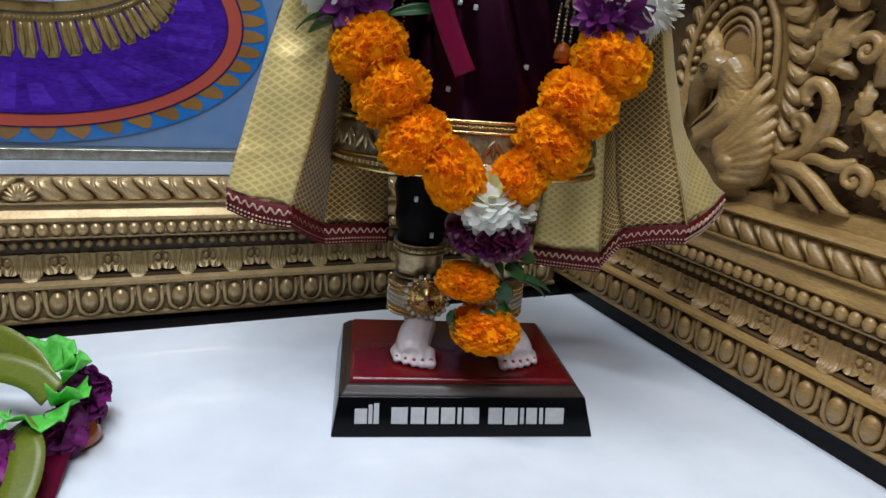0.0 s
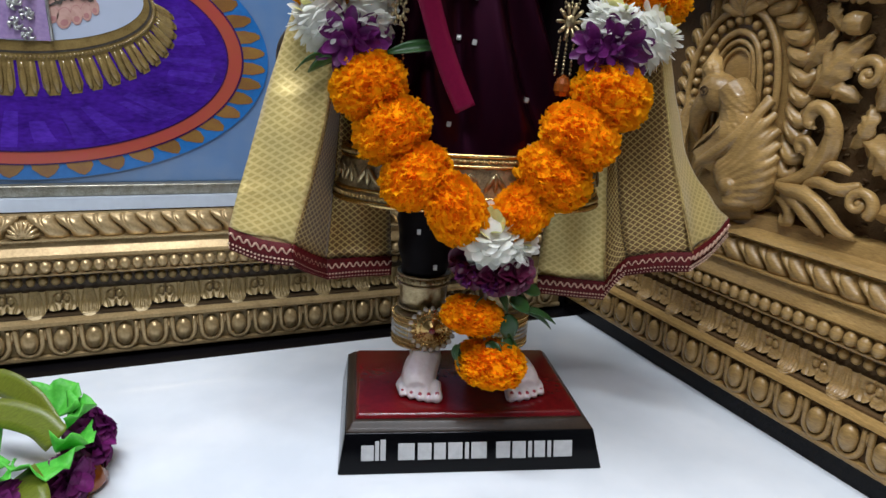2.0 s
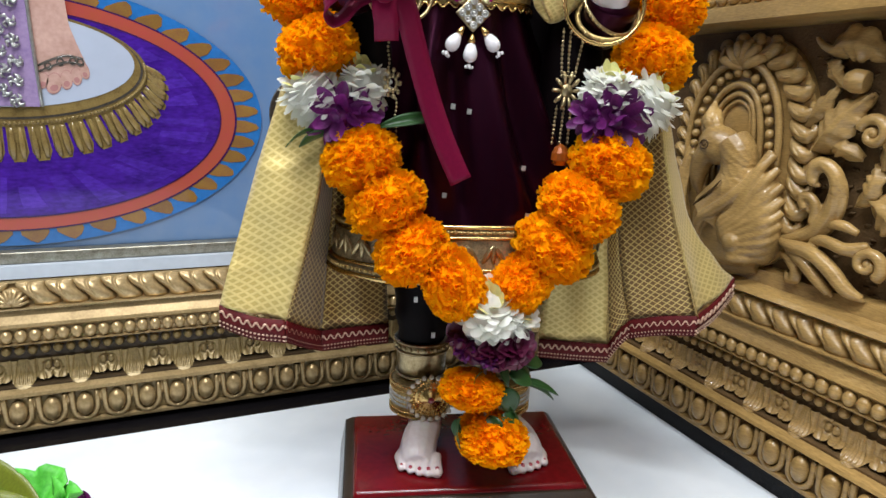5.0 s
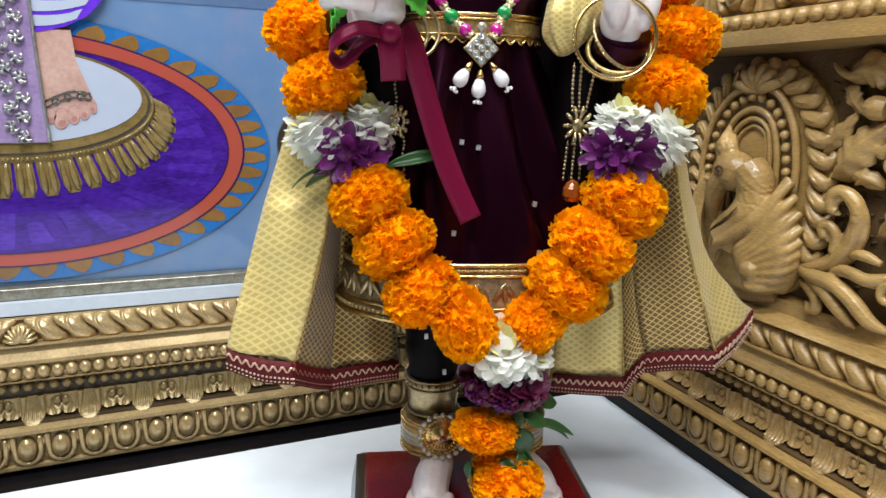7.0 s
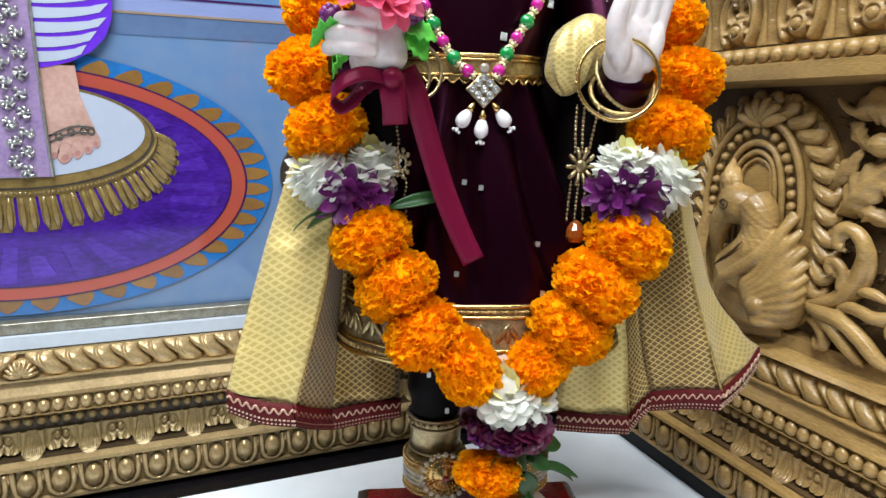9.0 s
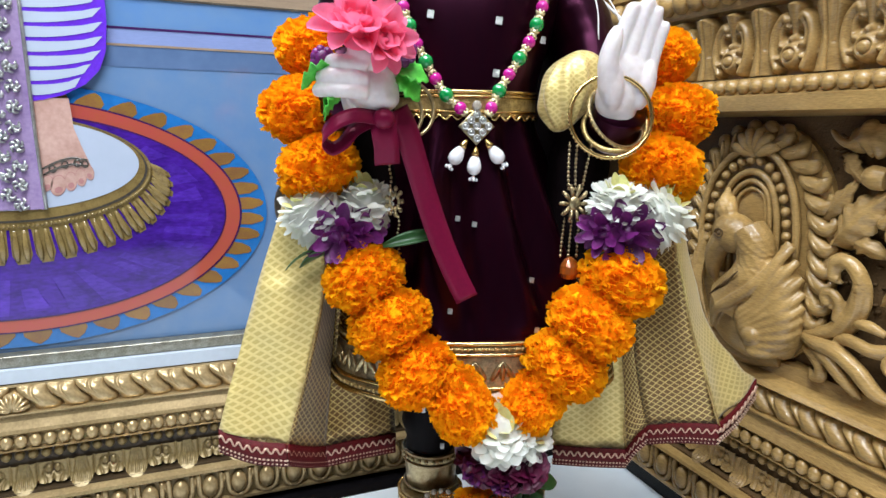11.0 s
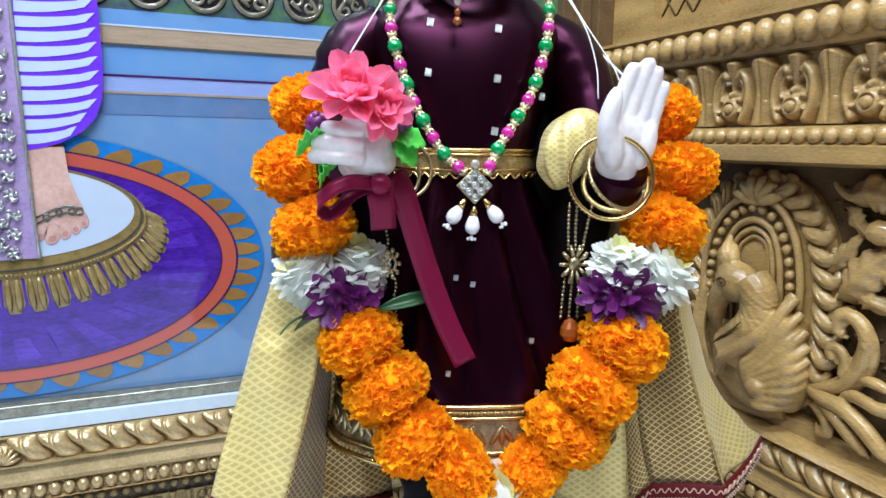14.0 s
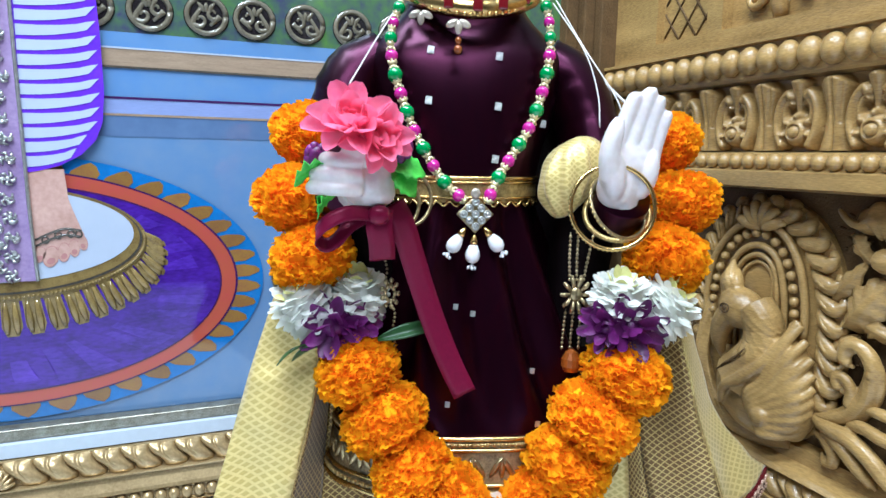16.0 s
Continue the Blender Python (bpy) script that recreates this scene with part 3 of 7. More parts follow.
cornice = thing("cornice_east", EAST, "polished teak cornice with beads and a carved leaf frieze", "cornice", kind="structure")
bm = bmesh.new()
extrude_profile(bm, [(0.0, 0.396), (-0.030, 0.398), (-0.040, 0.400), (-0.041, 0.4125), (-0.036, 0.414), (-0.033, 0.4275), (-0.019, 0.4292), (-0.019, 0.4862), (-0.031, 0.488),
                     (-0.033, 0.4905), (-0.034, 0.5165), (-0.038, 0.5175), (-0.038, 0.5205), (-0.030, 0.522), (0.0, 0.523)], -0.03, 0.78)
part("rail", bm, M["teak"], cornice, smooth=False)
bm = bmesh.new()
box(bm, (-0.03, -0.0205, 0.4294), (0.78, -0.012, 0.4860))
part("frieze_ground", bm, M["teak"], cornice, "", smooth=False)
me = bead_mesh(M["teak"], 0.0066)
x = -0.02
while x < 0.62:
    part("bead", me, None, cornice, at=pose(x, -0.0355, 0.4205))
    x += 0.0132
me = bead_mesh(M["teak"], 0.0098, 1.22)
x = -0.015
while x < 0.62:
    part("large_bead", me, None, cornice, at=pose(x, -0.0355, 0.5035))
    x += 0.0192


def frieze_mesh(mat):
    """One repeat of the frieze: a round eye under a hood, a flaring stem, side leaves and broad fluted leaves between."""
    side = smooth_path([(0.0125, 0.4340), (0.0170, 0.4450), (0.0178, 0.4570), (0.0150, 0.4680), (0.0095, 0.4745), (0.0070, 0.4715)], 6)
    inner = smooth_path([(0.0120, 0.4540), (0.0118, 0.4620), (0.0085, 0.4680), (0.0055, 0.4660)], 5)

    def bump(x, z, line, r):
        d = min(math.hypot(x - q[0], z - q[1]) for q in line)
        return math.sqrt(1 - (d / r) ** 2) if d < r else 0.0

    def height(x, z):
        a, f = abs(x), (z - 0.4295) / 0.057
        h = 0.0
        wide = 0.0080 + 0.0085 * max(0, (f - 0.45) / 0.55) ** 1.4 + 0.0055 * max(0, (0.40 - f) / 0.40)
        off = 0.03125 - a
        if off < wide:
            h = (0.0050 + 0.0065 * f * f) * (1 - (off / wide) ** 2.6) ** 0.55 - 0.0016 * math.exp(-(off / 0.0010) ** 2) - (0.0010 * math.exp(-((off - 0.55 * wide) / 0.0009) ** 2) if f > 0.35 else 0)
        if z > 0.452:
            g = (z - 0.452) / 0.0345
            stem = 0.0028 + 0.0072 * g ** 1.7
            if a < stem:
                h = max(h, (0.0040 + 0.0070 * g * g) * (1 - (a / stem) ** 2.2) ** 0.55)
        h = max(h, 0.0075 * bump(a, z, side, 0.0046), 0.0060 * bump(a, z, inner, 0.0026))
        d, turn = math.hypot(x, z - 0.4440), math.atan2(x, z - 0.4440)
        if d < 0.0165 and abs(turn) < 1.9:
            h = max(h, 0.0075 * max(0, 1 - ((d - 0.0120) / 0.0045) ** 2) ** 0.5 * (0.72 + 0.28 * math.cos(7 * turn)))
        if d < 0.0112:
            h = max(h, 0.0075 * math.sqrt(1 - (d / 0.0112) ** 2) + 0.0015) - 0.0022 * math.exp(-((d - 0.0050) / 0.0008) ** 2)
        crown = 0.4862 - 0.0075 * min(1.0, min(off, a) / 0.0120) ** 2
        return 1.5 * h * min(1.0, max(0.0, (crown - z) / 0.0030)) ** 0.5
    return relief("frieze_leaf", -0.03125, 0.03125, 0.4296, 0.4864, 74, 66, lambda z: -0.0208, height, mat)


me = frieze_mesh(M["teak"])
for k in range(-3, 8):
    x = 0.241 + 0.0625 * k
    if -0.02 < x < 0.70:
        part("frieze_leaf", me, None, cornice, at=pose(x, 0, 0))

# upper panels
upper = thing("panel_upper", EAST, "pale teak upper panel with lattice square and scroll carving", "panel", kind="structure")
bm = bmesh.new()
box(bm, (-0.03, -0.024, 0.5215), (0.78, 0.0, 0.5375))
for a, b in ((-0.030, 0.062), (0.1315, 0.150), (0.262, 0.281), (0.40, 0.42), (0.54, 0.56)):
    box(bm, (a, -0.024, 0.5375), (b, 0.0, 0.70))
part("stile", bm, M["teak"], upper, smooth=False)
bm = bmesh.new()
box(bm, (0.060, -0.015, 0.5375), (0.1325, 0.0, 0.70))
box(bm, (0.149, -0.012, 0.5375), (0.78, 0.0, 0.70))
part("ground", bm, M["teak"], upper, smooth=False)
for i in range(-6, 12):
    bm = bmesh.new()
    for s in (-1, 1):
        pts = []
        for k in range(41):
            z = 0.5395 + 0.16 * k / 40
            x = 0.062 + 0.0235 * i + s * (z - 0.5395) * 0.75
            if 0.0635 < x < 0.1300:
                pts.append((x, -0.0155, z, 0.0011))
        if len(pts) > 2:
            tube(bm, pts[::max(1, len(pts) - 1)], n=5, steps=1)
    if len(bm.verts):
        part("lattice_bar", bm, M["teak_dark"], upper, "dark lattice groove")
    else:
        bm.free()


def curl(bm, cx, cz, r, start, turns, way, w, y, n=20, tail=None):
    """A spiral scroll in the wall's plane, from its eye outwards."""
    pts = []
    for k in range(n + 1):
        f = k / n
        a = start + way * turns * 2 * math.pi * f
        rr = r * (0.12 + 0.88 * f)
        pts.append((cx + rr * math.cos(a), y - 0.003 * math.sin(math.pi * f), cz + rr * math.sin(a), w * (0.55 + 0.45 * f)))
    for q in tail or ():
        pts.append(q)
    tube(bm, pts, n=8, steps=2, up=(0, 1, 0), flat=1.2)
    ball(bm, (cx, y - 0.002, cz), (r * 0.30, r * 0.3, r * 0.30), seg=10, rings=6)


for x0 in (0.151, 0.282, 0.421):
    bm = bmesh.new()
    for s, cx in ((1, x0 + 0.028), (-1, x0 + 0.080)):
        curl(bm, cx, 0.560, 0.013, 1.0, 1.15, s, 0.0042, -0.014)
        curl(bm, cx + s * 0.004, 0.594, 0.012, 4.0, 1.1, -s, 0.004, -0.014)
    tube(bm, [(x0 + 0.054, -0.014, 0.541, 0.006), (x0 + 0.054, -0.018, 0.556, 0.0075), (x0 + 0.054, -0.015, 0.576, 0.003)], n=8, steps=3)
    part("scroll", bm, M["teak"], upper)

# peacock carving: along the wall s = 0.699 - y
carve = thing("carved_panel", EAST, "carved teak panel with a bird in a beaded arch and leaf scrolls", "carving", kind="structure")


def cv(y, z, out, r):
    return (0.699 - y, -out, z, r)


bm = bmesh.new()
# back board of the niche
pts = [(0.545, 0.20), (0.556, 0.25), (0.560, 0.30), (0.553, 0.345), (0.535, 0.375), (0.494, 0.390), (0.452, 0.378), (0.426, 0.345), (0.414, 0.295), (0.415, 0.245), (0.428, 0.205), (0.46, 0.180), (0.51, 0.176)]
loop = smooth_path(pts + [pts[0]], 4)[:-1]
front = [bm.verts.new((0.699 - p[0], -0.006, p[1])) for p in loop]
back = [bm.verts.new((0.699 - p[0], 0.0, p[1])) for p in loop]
bm.faces.new(front)
for k in range(len(loop)):
    bm.faces.new((front[k], front[(k + 1) % len(loop)], back[(k + 1) % len(loop)], back[k]))
bmesh.ops.triangulate(bm, faces=[f for f in bm.faces if len(f.verts) > 4])
part("niche", bm, M["teak"], carve, smooth=False)
# arch mouldings
for off, out, r in ((0.0, 0.010, 0.0032), (0.0085, 0.009, 0.0026), (0.015, 0.007, 0.0022)):
    bm = bmesh.new()
    path = [(0.5335 - off, 0.250), (0.5345 - off, 0.285), (0.531 - off * 0.9, 0.315), (0.519 - off * 0.5, 0.3385 - off * 0.8), (0.499, 0.3475 - off), (0.480 + off * 0.5, 0.3385 - off * 0.8), (0.4705 + off * 0.9, 0.315), (0.467 + off, 0.285), (0.468 + off, 0.255)]
    tube(bm, [cv(y, z, out, r) for y, z in path], n=7, steps=5)
    part("arch", bm, M["teak"], carve)
bm0 = bead_mesh(M["teak"], 0.0043)
arch = smooth_path([(0.5455, 0.268), (0.5455, 0.300), (0.538, 0.328), (0.522, 0.350), (0.499, 0.3585), (0.479, 0.350), (0.4655, 0.330), (0.4585, 0.305), (0.4565, 0.280)], 12)
run, last = 0.0, arch[0]
part("bead", bm0, None, carve, at=pose(0.699 - last[0], -0.0105, last[1]))
for p in arch[1:]:
    run += float(np.linalg.norm(p - last))
    last = p
    if run > 0.0098:
        run = 0.0
        part("bead", bm0, None, carve, at=pose(0.699 - p[0], -0.0105, p[1]))
bm = bmesh.new()
tube(bm, [cv(y, z, 0.011, 0.0034) for y, z in [(0.553, 0.262), (0.5535, 0.305), (0.545, 0.336), (0.524, 0.3605), (0.499, 0.368), (0.475, 0.3605), (0.457, 0.337), (0.4485, 0.305), (0.447, 0.275)]], n=7, steps=5)
part("outer_arch", bm, M["teak"], carve)
# leafy border: overlapping commas round the arch
border = smooth_path([(0.556, 0.235), (0.5605, 0.275), (0.559, 0.315), (0.549, 0.348), (0.530, 0.371), (0.499, 0.3805), (0.468, 0.371), (0.445, 0.349), (0.432, 0.318), (0.427, 0.285), (0.427, 0.250), (0.434, 0.222)], 8)
run, last, k = 0.0, border[0], 0
for i, p in enumerate(border[1:-1], 1):
    run += float(np.linalg.norm(p - last))
    last = p
    if run > 0.0135:
        run, k = 0.0, k + 1
        d = border[i + 1] - border[i - 1]
        d = d / np.linalg.norm(d)
        n = np.array([d[1], -d[0]])
        if np.dot(n, p - np.array([0.495, 0.28])) < 0:
            n = -n
        right_side = 1.0 if p[0] < 0.48 else 0.72
        q = lambda a, b, out, r: cv(*(p + d * a + n * b), out, r)
        bm = bmesh.new()
        tube(bm, [q(-0.011, -0.009 * right_side, 0.006, 0.0026), q(-0.003, -0.004, 0.008, 0.0058 * right_side), q(0.005, 0.005, 0.008, 0.0068 * right_side), q(0.003, 0.0120 * right_side, 0.007, 0.0050), q(-0.004, 0.0120 * right_side, 0.005, 0.0030)], n=10, steps=4)
        tube(bm, [q(-0.007, -0.006, 0.0105, 0.0014), q(0.001, -0.001, 0.0135, 0.0020), q(0.006, 0.005, 0.0135, 0.0014)], n=6, steps=3)
        part("border_leaf", bm, M["teak"], carve)
# top palmette of the arch
bm = bmesh.new()
for a in (-70, -42, -16, 16, 42, 70):
    s, c = math.sin(radians(a)), math.cos(radians(a))
    tube(bm, [cv(0.497, 0.362, 0.010, 0.002), cv(0.497 - 0.010 * s, 0.362 + 0.010 * c, 0.015, 0.0045), cv(0.497 - 0.021 * s, 0.362 + 0.0215 * c, 0.014, 0.0048), cv(0.497 - 0.026 * s, 0.362 + 0.020 * c, 0.011, 0.0022)], n=8, steps=4)
part("top_leaf", bm, M["teak"], carve)
# the bird, one mesh
bm = bmesh.new()
ball(bm, (0.699 - 0.4830, -0.010, 0.2160), (0.047, 0.026, 0.036), Matrix.Rotation(radians(12), 4, "Y"), 24, 14)
tube(bm, [cv(0.494, 0.228, 0.016, 0.028), cv(0.4810, 0.250, 0.018, 0.0225), cv(0.4765, 0.270, 0.020, 0.0175), cv(0.4785, 0.286, 0.022, 0.0165), cv(0.4870, 0.2960, 0.023, 0.0160)], n=14, steps=5)
ball(bm, (0.699 - 0.5000, -0.0240, 0.2915), (0.0215, 0.0175, 0.0182), Matrix.Rotation(radians(20), 4, "Y"), 18, 12)
tube(bm, [cv(0.5070, 0.2860, 0.028, 0.0120), cv(0.5160, 0.2720, 0.028, 0.0100), cv(0.5195, 0.2570, 0.026, 0.0070), cv(0.5180, 0.2400, 0.022, 0.0014)], n=12, steps=4)
for a, b, l, r in ((0.5080, 0.5180, 0.3320, 0.0085), (0.5030, 0.5110, 0.3240, 0.0066), (0.5145, 0.5230, 0.3180, 0.0056)):
    tube(bm, [cv(a, 0.301, 0.026, 0.005), cv((a + b) / 2 + 0.001, 0.3145, 0.024, r), cv(b, l, 0.018, 0.0016)], n=8, steps=4)
tips = [(0.4385, 0.2000), (0.4335, 0.2090), (0.4305, 0.2190), (0.4300, 0.2290), (0.4300, 0.2400), (0.4310, 0.2510), (0.4340, 0.2630), (0.4400, 0.2765), (0.4460, 0.2880)]
for i, (ty, tz) in enumerate(tips):
    f = i / 8
    tube(bm, [cv(0.4640 + 0.010 * f, 0.2000 + 0.008 * f, 0.034, 0.0028), cv(0.4580 + 0.016 * f, 0.1945 + 0.030 * f, 0.0375, 0.0040), cv(0.4500 + 0.012 * f, 0.1950 + 0.044 * f, 0.0335, 0.0046),
              cv(ty + 0.006, tz - 0.004 - 0.012 * f, 0.0255, 0.0046), cv(ty, tz, 0.0150, 0.0038)], n=8, steps=4)
tube(bm, [cv(0.505, 0.205, 0.034, 0.0030), cv(0.497, 0.222, 0.040, 0.0046), cv(0.482, 0.234, 0.041, 0.0052), cv(0.468, 0.247, 0.036, 0.0054), cv(0.4565, 0.266, 0.026, 0.0052), cv(0.4495, 0.291, 0.015, 0.0034)], n=9, steps=5)
ball(bm, (0.699 - 0.4480, -0.0150, 0.2320), (0.0185, 0.0190, 0.0430), Matrix.Rotation(radians(-8), 4, "Y"), 20, 12)
ball(bm, (0.699 - 0.4600, -0.0380, 0.2075), (0.0088, 0.0060, 0.0088), seg=14, rings=8)
tube(bm, [cv(0.545, 0.290, 0.008, 0.003), cv(0.549, 0.258, 0.014, 0.005), cv(0.546, 0.228, 0.016, 0.007), cv(0.534, 0.202, 0.016, 0.009), cv(0.512, 0.184, 0.013, 0.010), cv(0.480, 0.178, 0.010, 0.008), cv(0.450, 0.184, 0.008, 0.006)], n=9, steps=4)
for k in range(4):
    tube(bm, [cv(0.5500 - 0.002 * k, 0.288 - 0.006 * k, 0.012, 0.0010), cv(0.5530 - 0.004 * k, 0.256 - 0.006 * k, 0.019, 0.0020), cv(0.5480 - 0.007 * k, 0.222 - 0.004 * k, 0.023, 0.0018), cv(0.538 - 0.010 * k, 0.200 - 0.004 * k, 0.025, 0.0008)], n=6, steps=4)
bird = part("bird", fused(bm, "bird", M["teak"], 0.00105, 2), None, carve, "carved crested bird with curled wing")
bm = bmesh.new()
tube(bm, [cv(0.5025 + 0.0048 * math.cos(a), 0.2925 + 0.0040 * math.sin(a), 0.0412, 0.0007) for a in [2 * math.pi * k / 16 for k in range(17)]], n=5, steps=1)
ball(bm, (0.699 - 0.5025, -0.0412, 0.2925), (0.0022, 0.0012, 0.0022), seg=10, rings=6)
part("eye", bm, M["teak_dark"], bird)
for k in range(3):
    bm = bmesh.new()
    tube(bm, [cv(0.5080 - 0.006 * k, 0.234 + 0.004 * k, 0.0395, 0.0005), cv(0.4960 - 0.006 * k, 0.245 + 0.005 * k, 0.0405, 0.0010), cv(0.4860 - 0.004 * k, 0.250 + 0.006 * k, 0.0400, 0.0005)], n=5, steps=3)
    part("engraved_line", bm, M["teak_dark"], bird)


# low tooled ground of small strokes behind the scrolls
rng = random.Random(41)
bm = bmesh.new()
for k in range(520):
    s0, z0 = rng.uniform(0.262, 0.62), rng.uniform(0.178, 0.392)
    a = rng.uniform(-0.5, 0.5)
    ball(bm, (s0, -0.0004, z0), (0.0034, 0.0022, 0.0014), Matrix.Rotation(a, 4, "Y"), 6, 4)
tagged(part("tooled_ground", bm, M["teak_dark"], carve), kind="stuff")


# leaf scrolls to the camera's side of the niche
def leaf(name, spine, width, out, lobes=5, droop=0.0):
    """A carved acanthus leaf: a raised spine with lobed, cupped edges; spine is (y, z) points."""
    bm = bmesh.new()
    path = smooth_path(spine, 7)
    n = len(path)
    grid = []
    for i, p in enumerate(path):
        d = path[min(i + 1, n - 1)] - path[max(i - 1, 0)]
        d = d / (np.linalg.norm(d) + 1e-9)
        side = np.array([d[1], -d[0]])
        f = i / (n - 1)
        w = width * math.sin(math.pi * min(0.97, 0.10 + 0.90 * f)) ** 0.75 * (0.72 + 0.28 * abs(math.sin(math.pi * lobes * f)))
        row = []
        for j in range(-4, 5):
            g = j / 4
            q = p + side * w * g + d * (abs(g) * 0.35 * w)
            lift = out * (0.55 + 0.45 * math.sin(math.pi * f)) - 0.35 * width * (abs(g) ** 1.5) + 0.10 * width * math.sin(2 * math.pi * lobes * f) * abs(g) + (0.16 * width if j == 0 else 0) + droop * f
            row.append((0.699 - q[0], -max(lift, 0.0008), q[1]))
        grid.append(row)
    sheet(bm, grid, 0.003)
    return part(name, bm, M["teak"], carve)


def scroll(spec, name="leaf_scroll"):
    bm = bmesh.new()
    for s in spec:
        tube(bm, [cv(*p) for p in s], n=9, steps=5)
        if len(s) > 3:
            for k in (-1, 1):
                tube(bm, [cv(y + k * 0.80 * r, z + 0.55 * r * k, out - 0.25 * r, r * 0.52) for y, z, out, r in s], n=7, steps=5)
    return part(name, fused(bm, name, M["teak"], 0.0010, 1), None, carve)


for dy in (0.0, -0.215):
    scroll([[(0.4015 + dy, 0.2695, 0.016, 0.0035), (0.4065 + dy, 0.272, 0.017, 0.0042), (0.4055 + dy, 0.2815, 0.017, 0.0048), (0.396 + dy, 0.2855, 0.017, 0.0055), (0.386 + dy, 0.277, 0.016, 0.0062), (0.384 + dy, 0.262, 0.014, 0.0066), (0.390 + dy, 0.243, 0.012, 0.0068), (0.404 + dy, 0.2255, 0.011, 0.0060), (0.430 + dy, 0.2165, 0.010, 0.0040)],
            [(0.409 + dy, 0.247, 0.015, 0.0040), (0.4125 + dy, 0.2545, 0.015, 0.0042), (0.4065 + dy, 0.2575, 0.015, 0.0042), (0.400 + dy, 0.250, 0.014, 0.0042), (0.402 + dy, 0.236, 0.012, 0.0042)]])
    scroll([[(0.437 + dy, 0.216, 0.008, 0.0030), (0.415 + dy, 0.2135, 0.016, 0.0052), (0.395 + dy, 0.2130, 0.018, 0.0062), (0.377 + dy, 0.204, 0.018, 0.0066), (0.362 + dy, 0.191, 0.016, 0.0060), (0.350 + dy, 0.186, 0.012, 0.0030)],
            [(0.420 + dy, 0.208, 0.012, 0.0036), (0.402 + dy, 0.2035, 0.017, 0.0050), (0.388 + dy, 0.1935, 0.017, 0.0052), (0.376 + dy, 0.183, 0.014, 0.0036)],
            [(0.427 + dy, 0.2035, 0.010, 0.0030), (0.417 + dy, 0.202, 0.014, 0.0042), (0.409 + dy, 0.195, 0.015, 0.0044), (0.4085 + dy, 0.187, 0.015, 0.0040), (0.4145 + dy, 0.1845, 0.014, 0.0034), (0.4165 + dy, 0.190, 0.013, 0.0026)],
            [(0.400 + dy, 0.222, 0.012, 0.0034), (0.382 + dy, 0.2245, 0.017, 0.0050), (0.366 + dy, 0.222, 0.017, 0.0050), (0.352 + dy, 0.228, 0.013, 0.0028)],
            [(0.390 + dy, 0.2365, 0.010, 0.0030), (0.374 + dy, 0.240, 0.016, 0.0046), (0.361 + dy, 0.236, 0.014, 0.0026)]])
    leaf("leaf", [(0.4145 + dy, 0.2945), (0.403 + dy, 0.306), (0.390 + dy, 0.323), (0.374 + dy, 0.341)], 0.0165, 0.018)
    leaf("leaf", [(0.372 + dy, 0.292), (0.384 + dy, 0.2975), (0.392 + dy, 0.300), (0.402 + dy, 0.3005)], 0.009, 0.015, 3)
    leaf("leaf", [(0.415 + dy, 0.372), (0.400 + dy, 0.3785), (0.384 + dy, 0.377), (0.366 + dy, 0.366)], 0.0145, 0.018, 4)
    leaf("leaf", [(0.355 + dy, 0.285), (0.349 + dy, 0.300), (0.345 + dy, 0.318), (0.340 + dy, 0.335)], 0.015, 0.018, 4)
    leaf("leaf", [(0.361 + dy, 0.262), (0.349 + dy, 0.257), (0.338 + dy, 0.248), (0.330 + dy, 0.235)], 0.015, 0.016, 4)
    leaf("leaf", [(0.345 + dy, 0.365), (0.330 + dy, 0.372), (0.312 + dy, 0.366), (0.300 + dy, 0.35)], 0.015, 0.018, 4)
    scroll([[(0.427 + dy, 0.3845, 0.010, 0.0020), (0.419 + dy, 0.378, 0.012, 0.0028), (0.410 + dy, 0.3745, 0.013, 0.0034), (0.401 + dy, 0.376, 0.012, 0.003)],
            [(0.391 + dy, 0.3515, 0.010, 0.0085), (0.386 + dy, 0.3505, 0.012, 0.0095), (0.378 + dy, 0.3495, 0.011, 0.0085)]], "knob")
    for y0, z0, r, w in ((0.364, 0.312, 0.0125, 1), (0.350, 0.214, 0.012, -1), (0.320, 0.300, 0.014, 1), (0.312, 0.228, 0.014, -1), (0.262, 0.262, 0.017, 1)):
        bm = bmesh.new()
        curl(bm, 0.699 - y0 - dy, z0, r, 1.0, 1.3, w, 0.0048, -0.012)
        part("curl", bm, M["teak"], carve)
    for spine, w, o in (([(0.428, 0.312), (0.420, 0.322), (0.411, 0.333), (0.404, 0.348)], 0.0085, 0.013), ([(0.421, 0.265), (0.417, 0.276), (0.411, 0.284), (0.403, 0.290)], 0.0070, 0.012), ([(0.372, 0.255), (0.362, 0.266), (0.358, 0.279), (0.362, 0.290)], 0.0085, 0.014),
                        ([(0.398, 0.345), (0.405, 0.355), (0.409, 0.362), (0.418, 0.366)], 0.0075, 0.013), ([(0.363, 0.345), (0.352, 0.352), (0.340, 0.352), (0.330, 0.346)], 0.0100, 0.015), ([(0.340, 0.205), (0.328, 0.210), (0.318, 0.205), (0.308, 0.194)], 0.0110, 0.015),
                        ([(0.330, 0.270), (0.318, 0.268), (0.306, 0.260), (0.298, 0.248)], 0.0110, 0.015), ([(0.300, 0.310), (0.290, 0.322), (0.284, 0.337), (0.285, 0.352)], 0.0130, 0.017), ([(0.290, 0.215), (0.276, 0.220), (0.262, 0.214), (0.250, 0.200)], 0.0130, 0.016), ([(0.285, 0.285), (0.272, 0.292), (0.262, 0.305), (0.258, 0.320)], 0.0120, 0.016)):
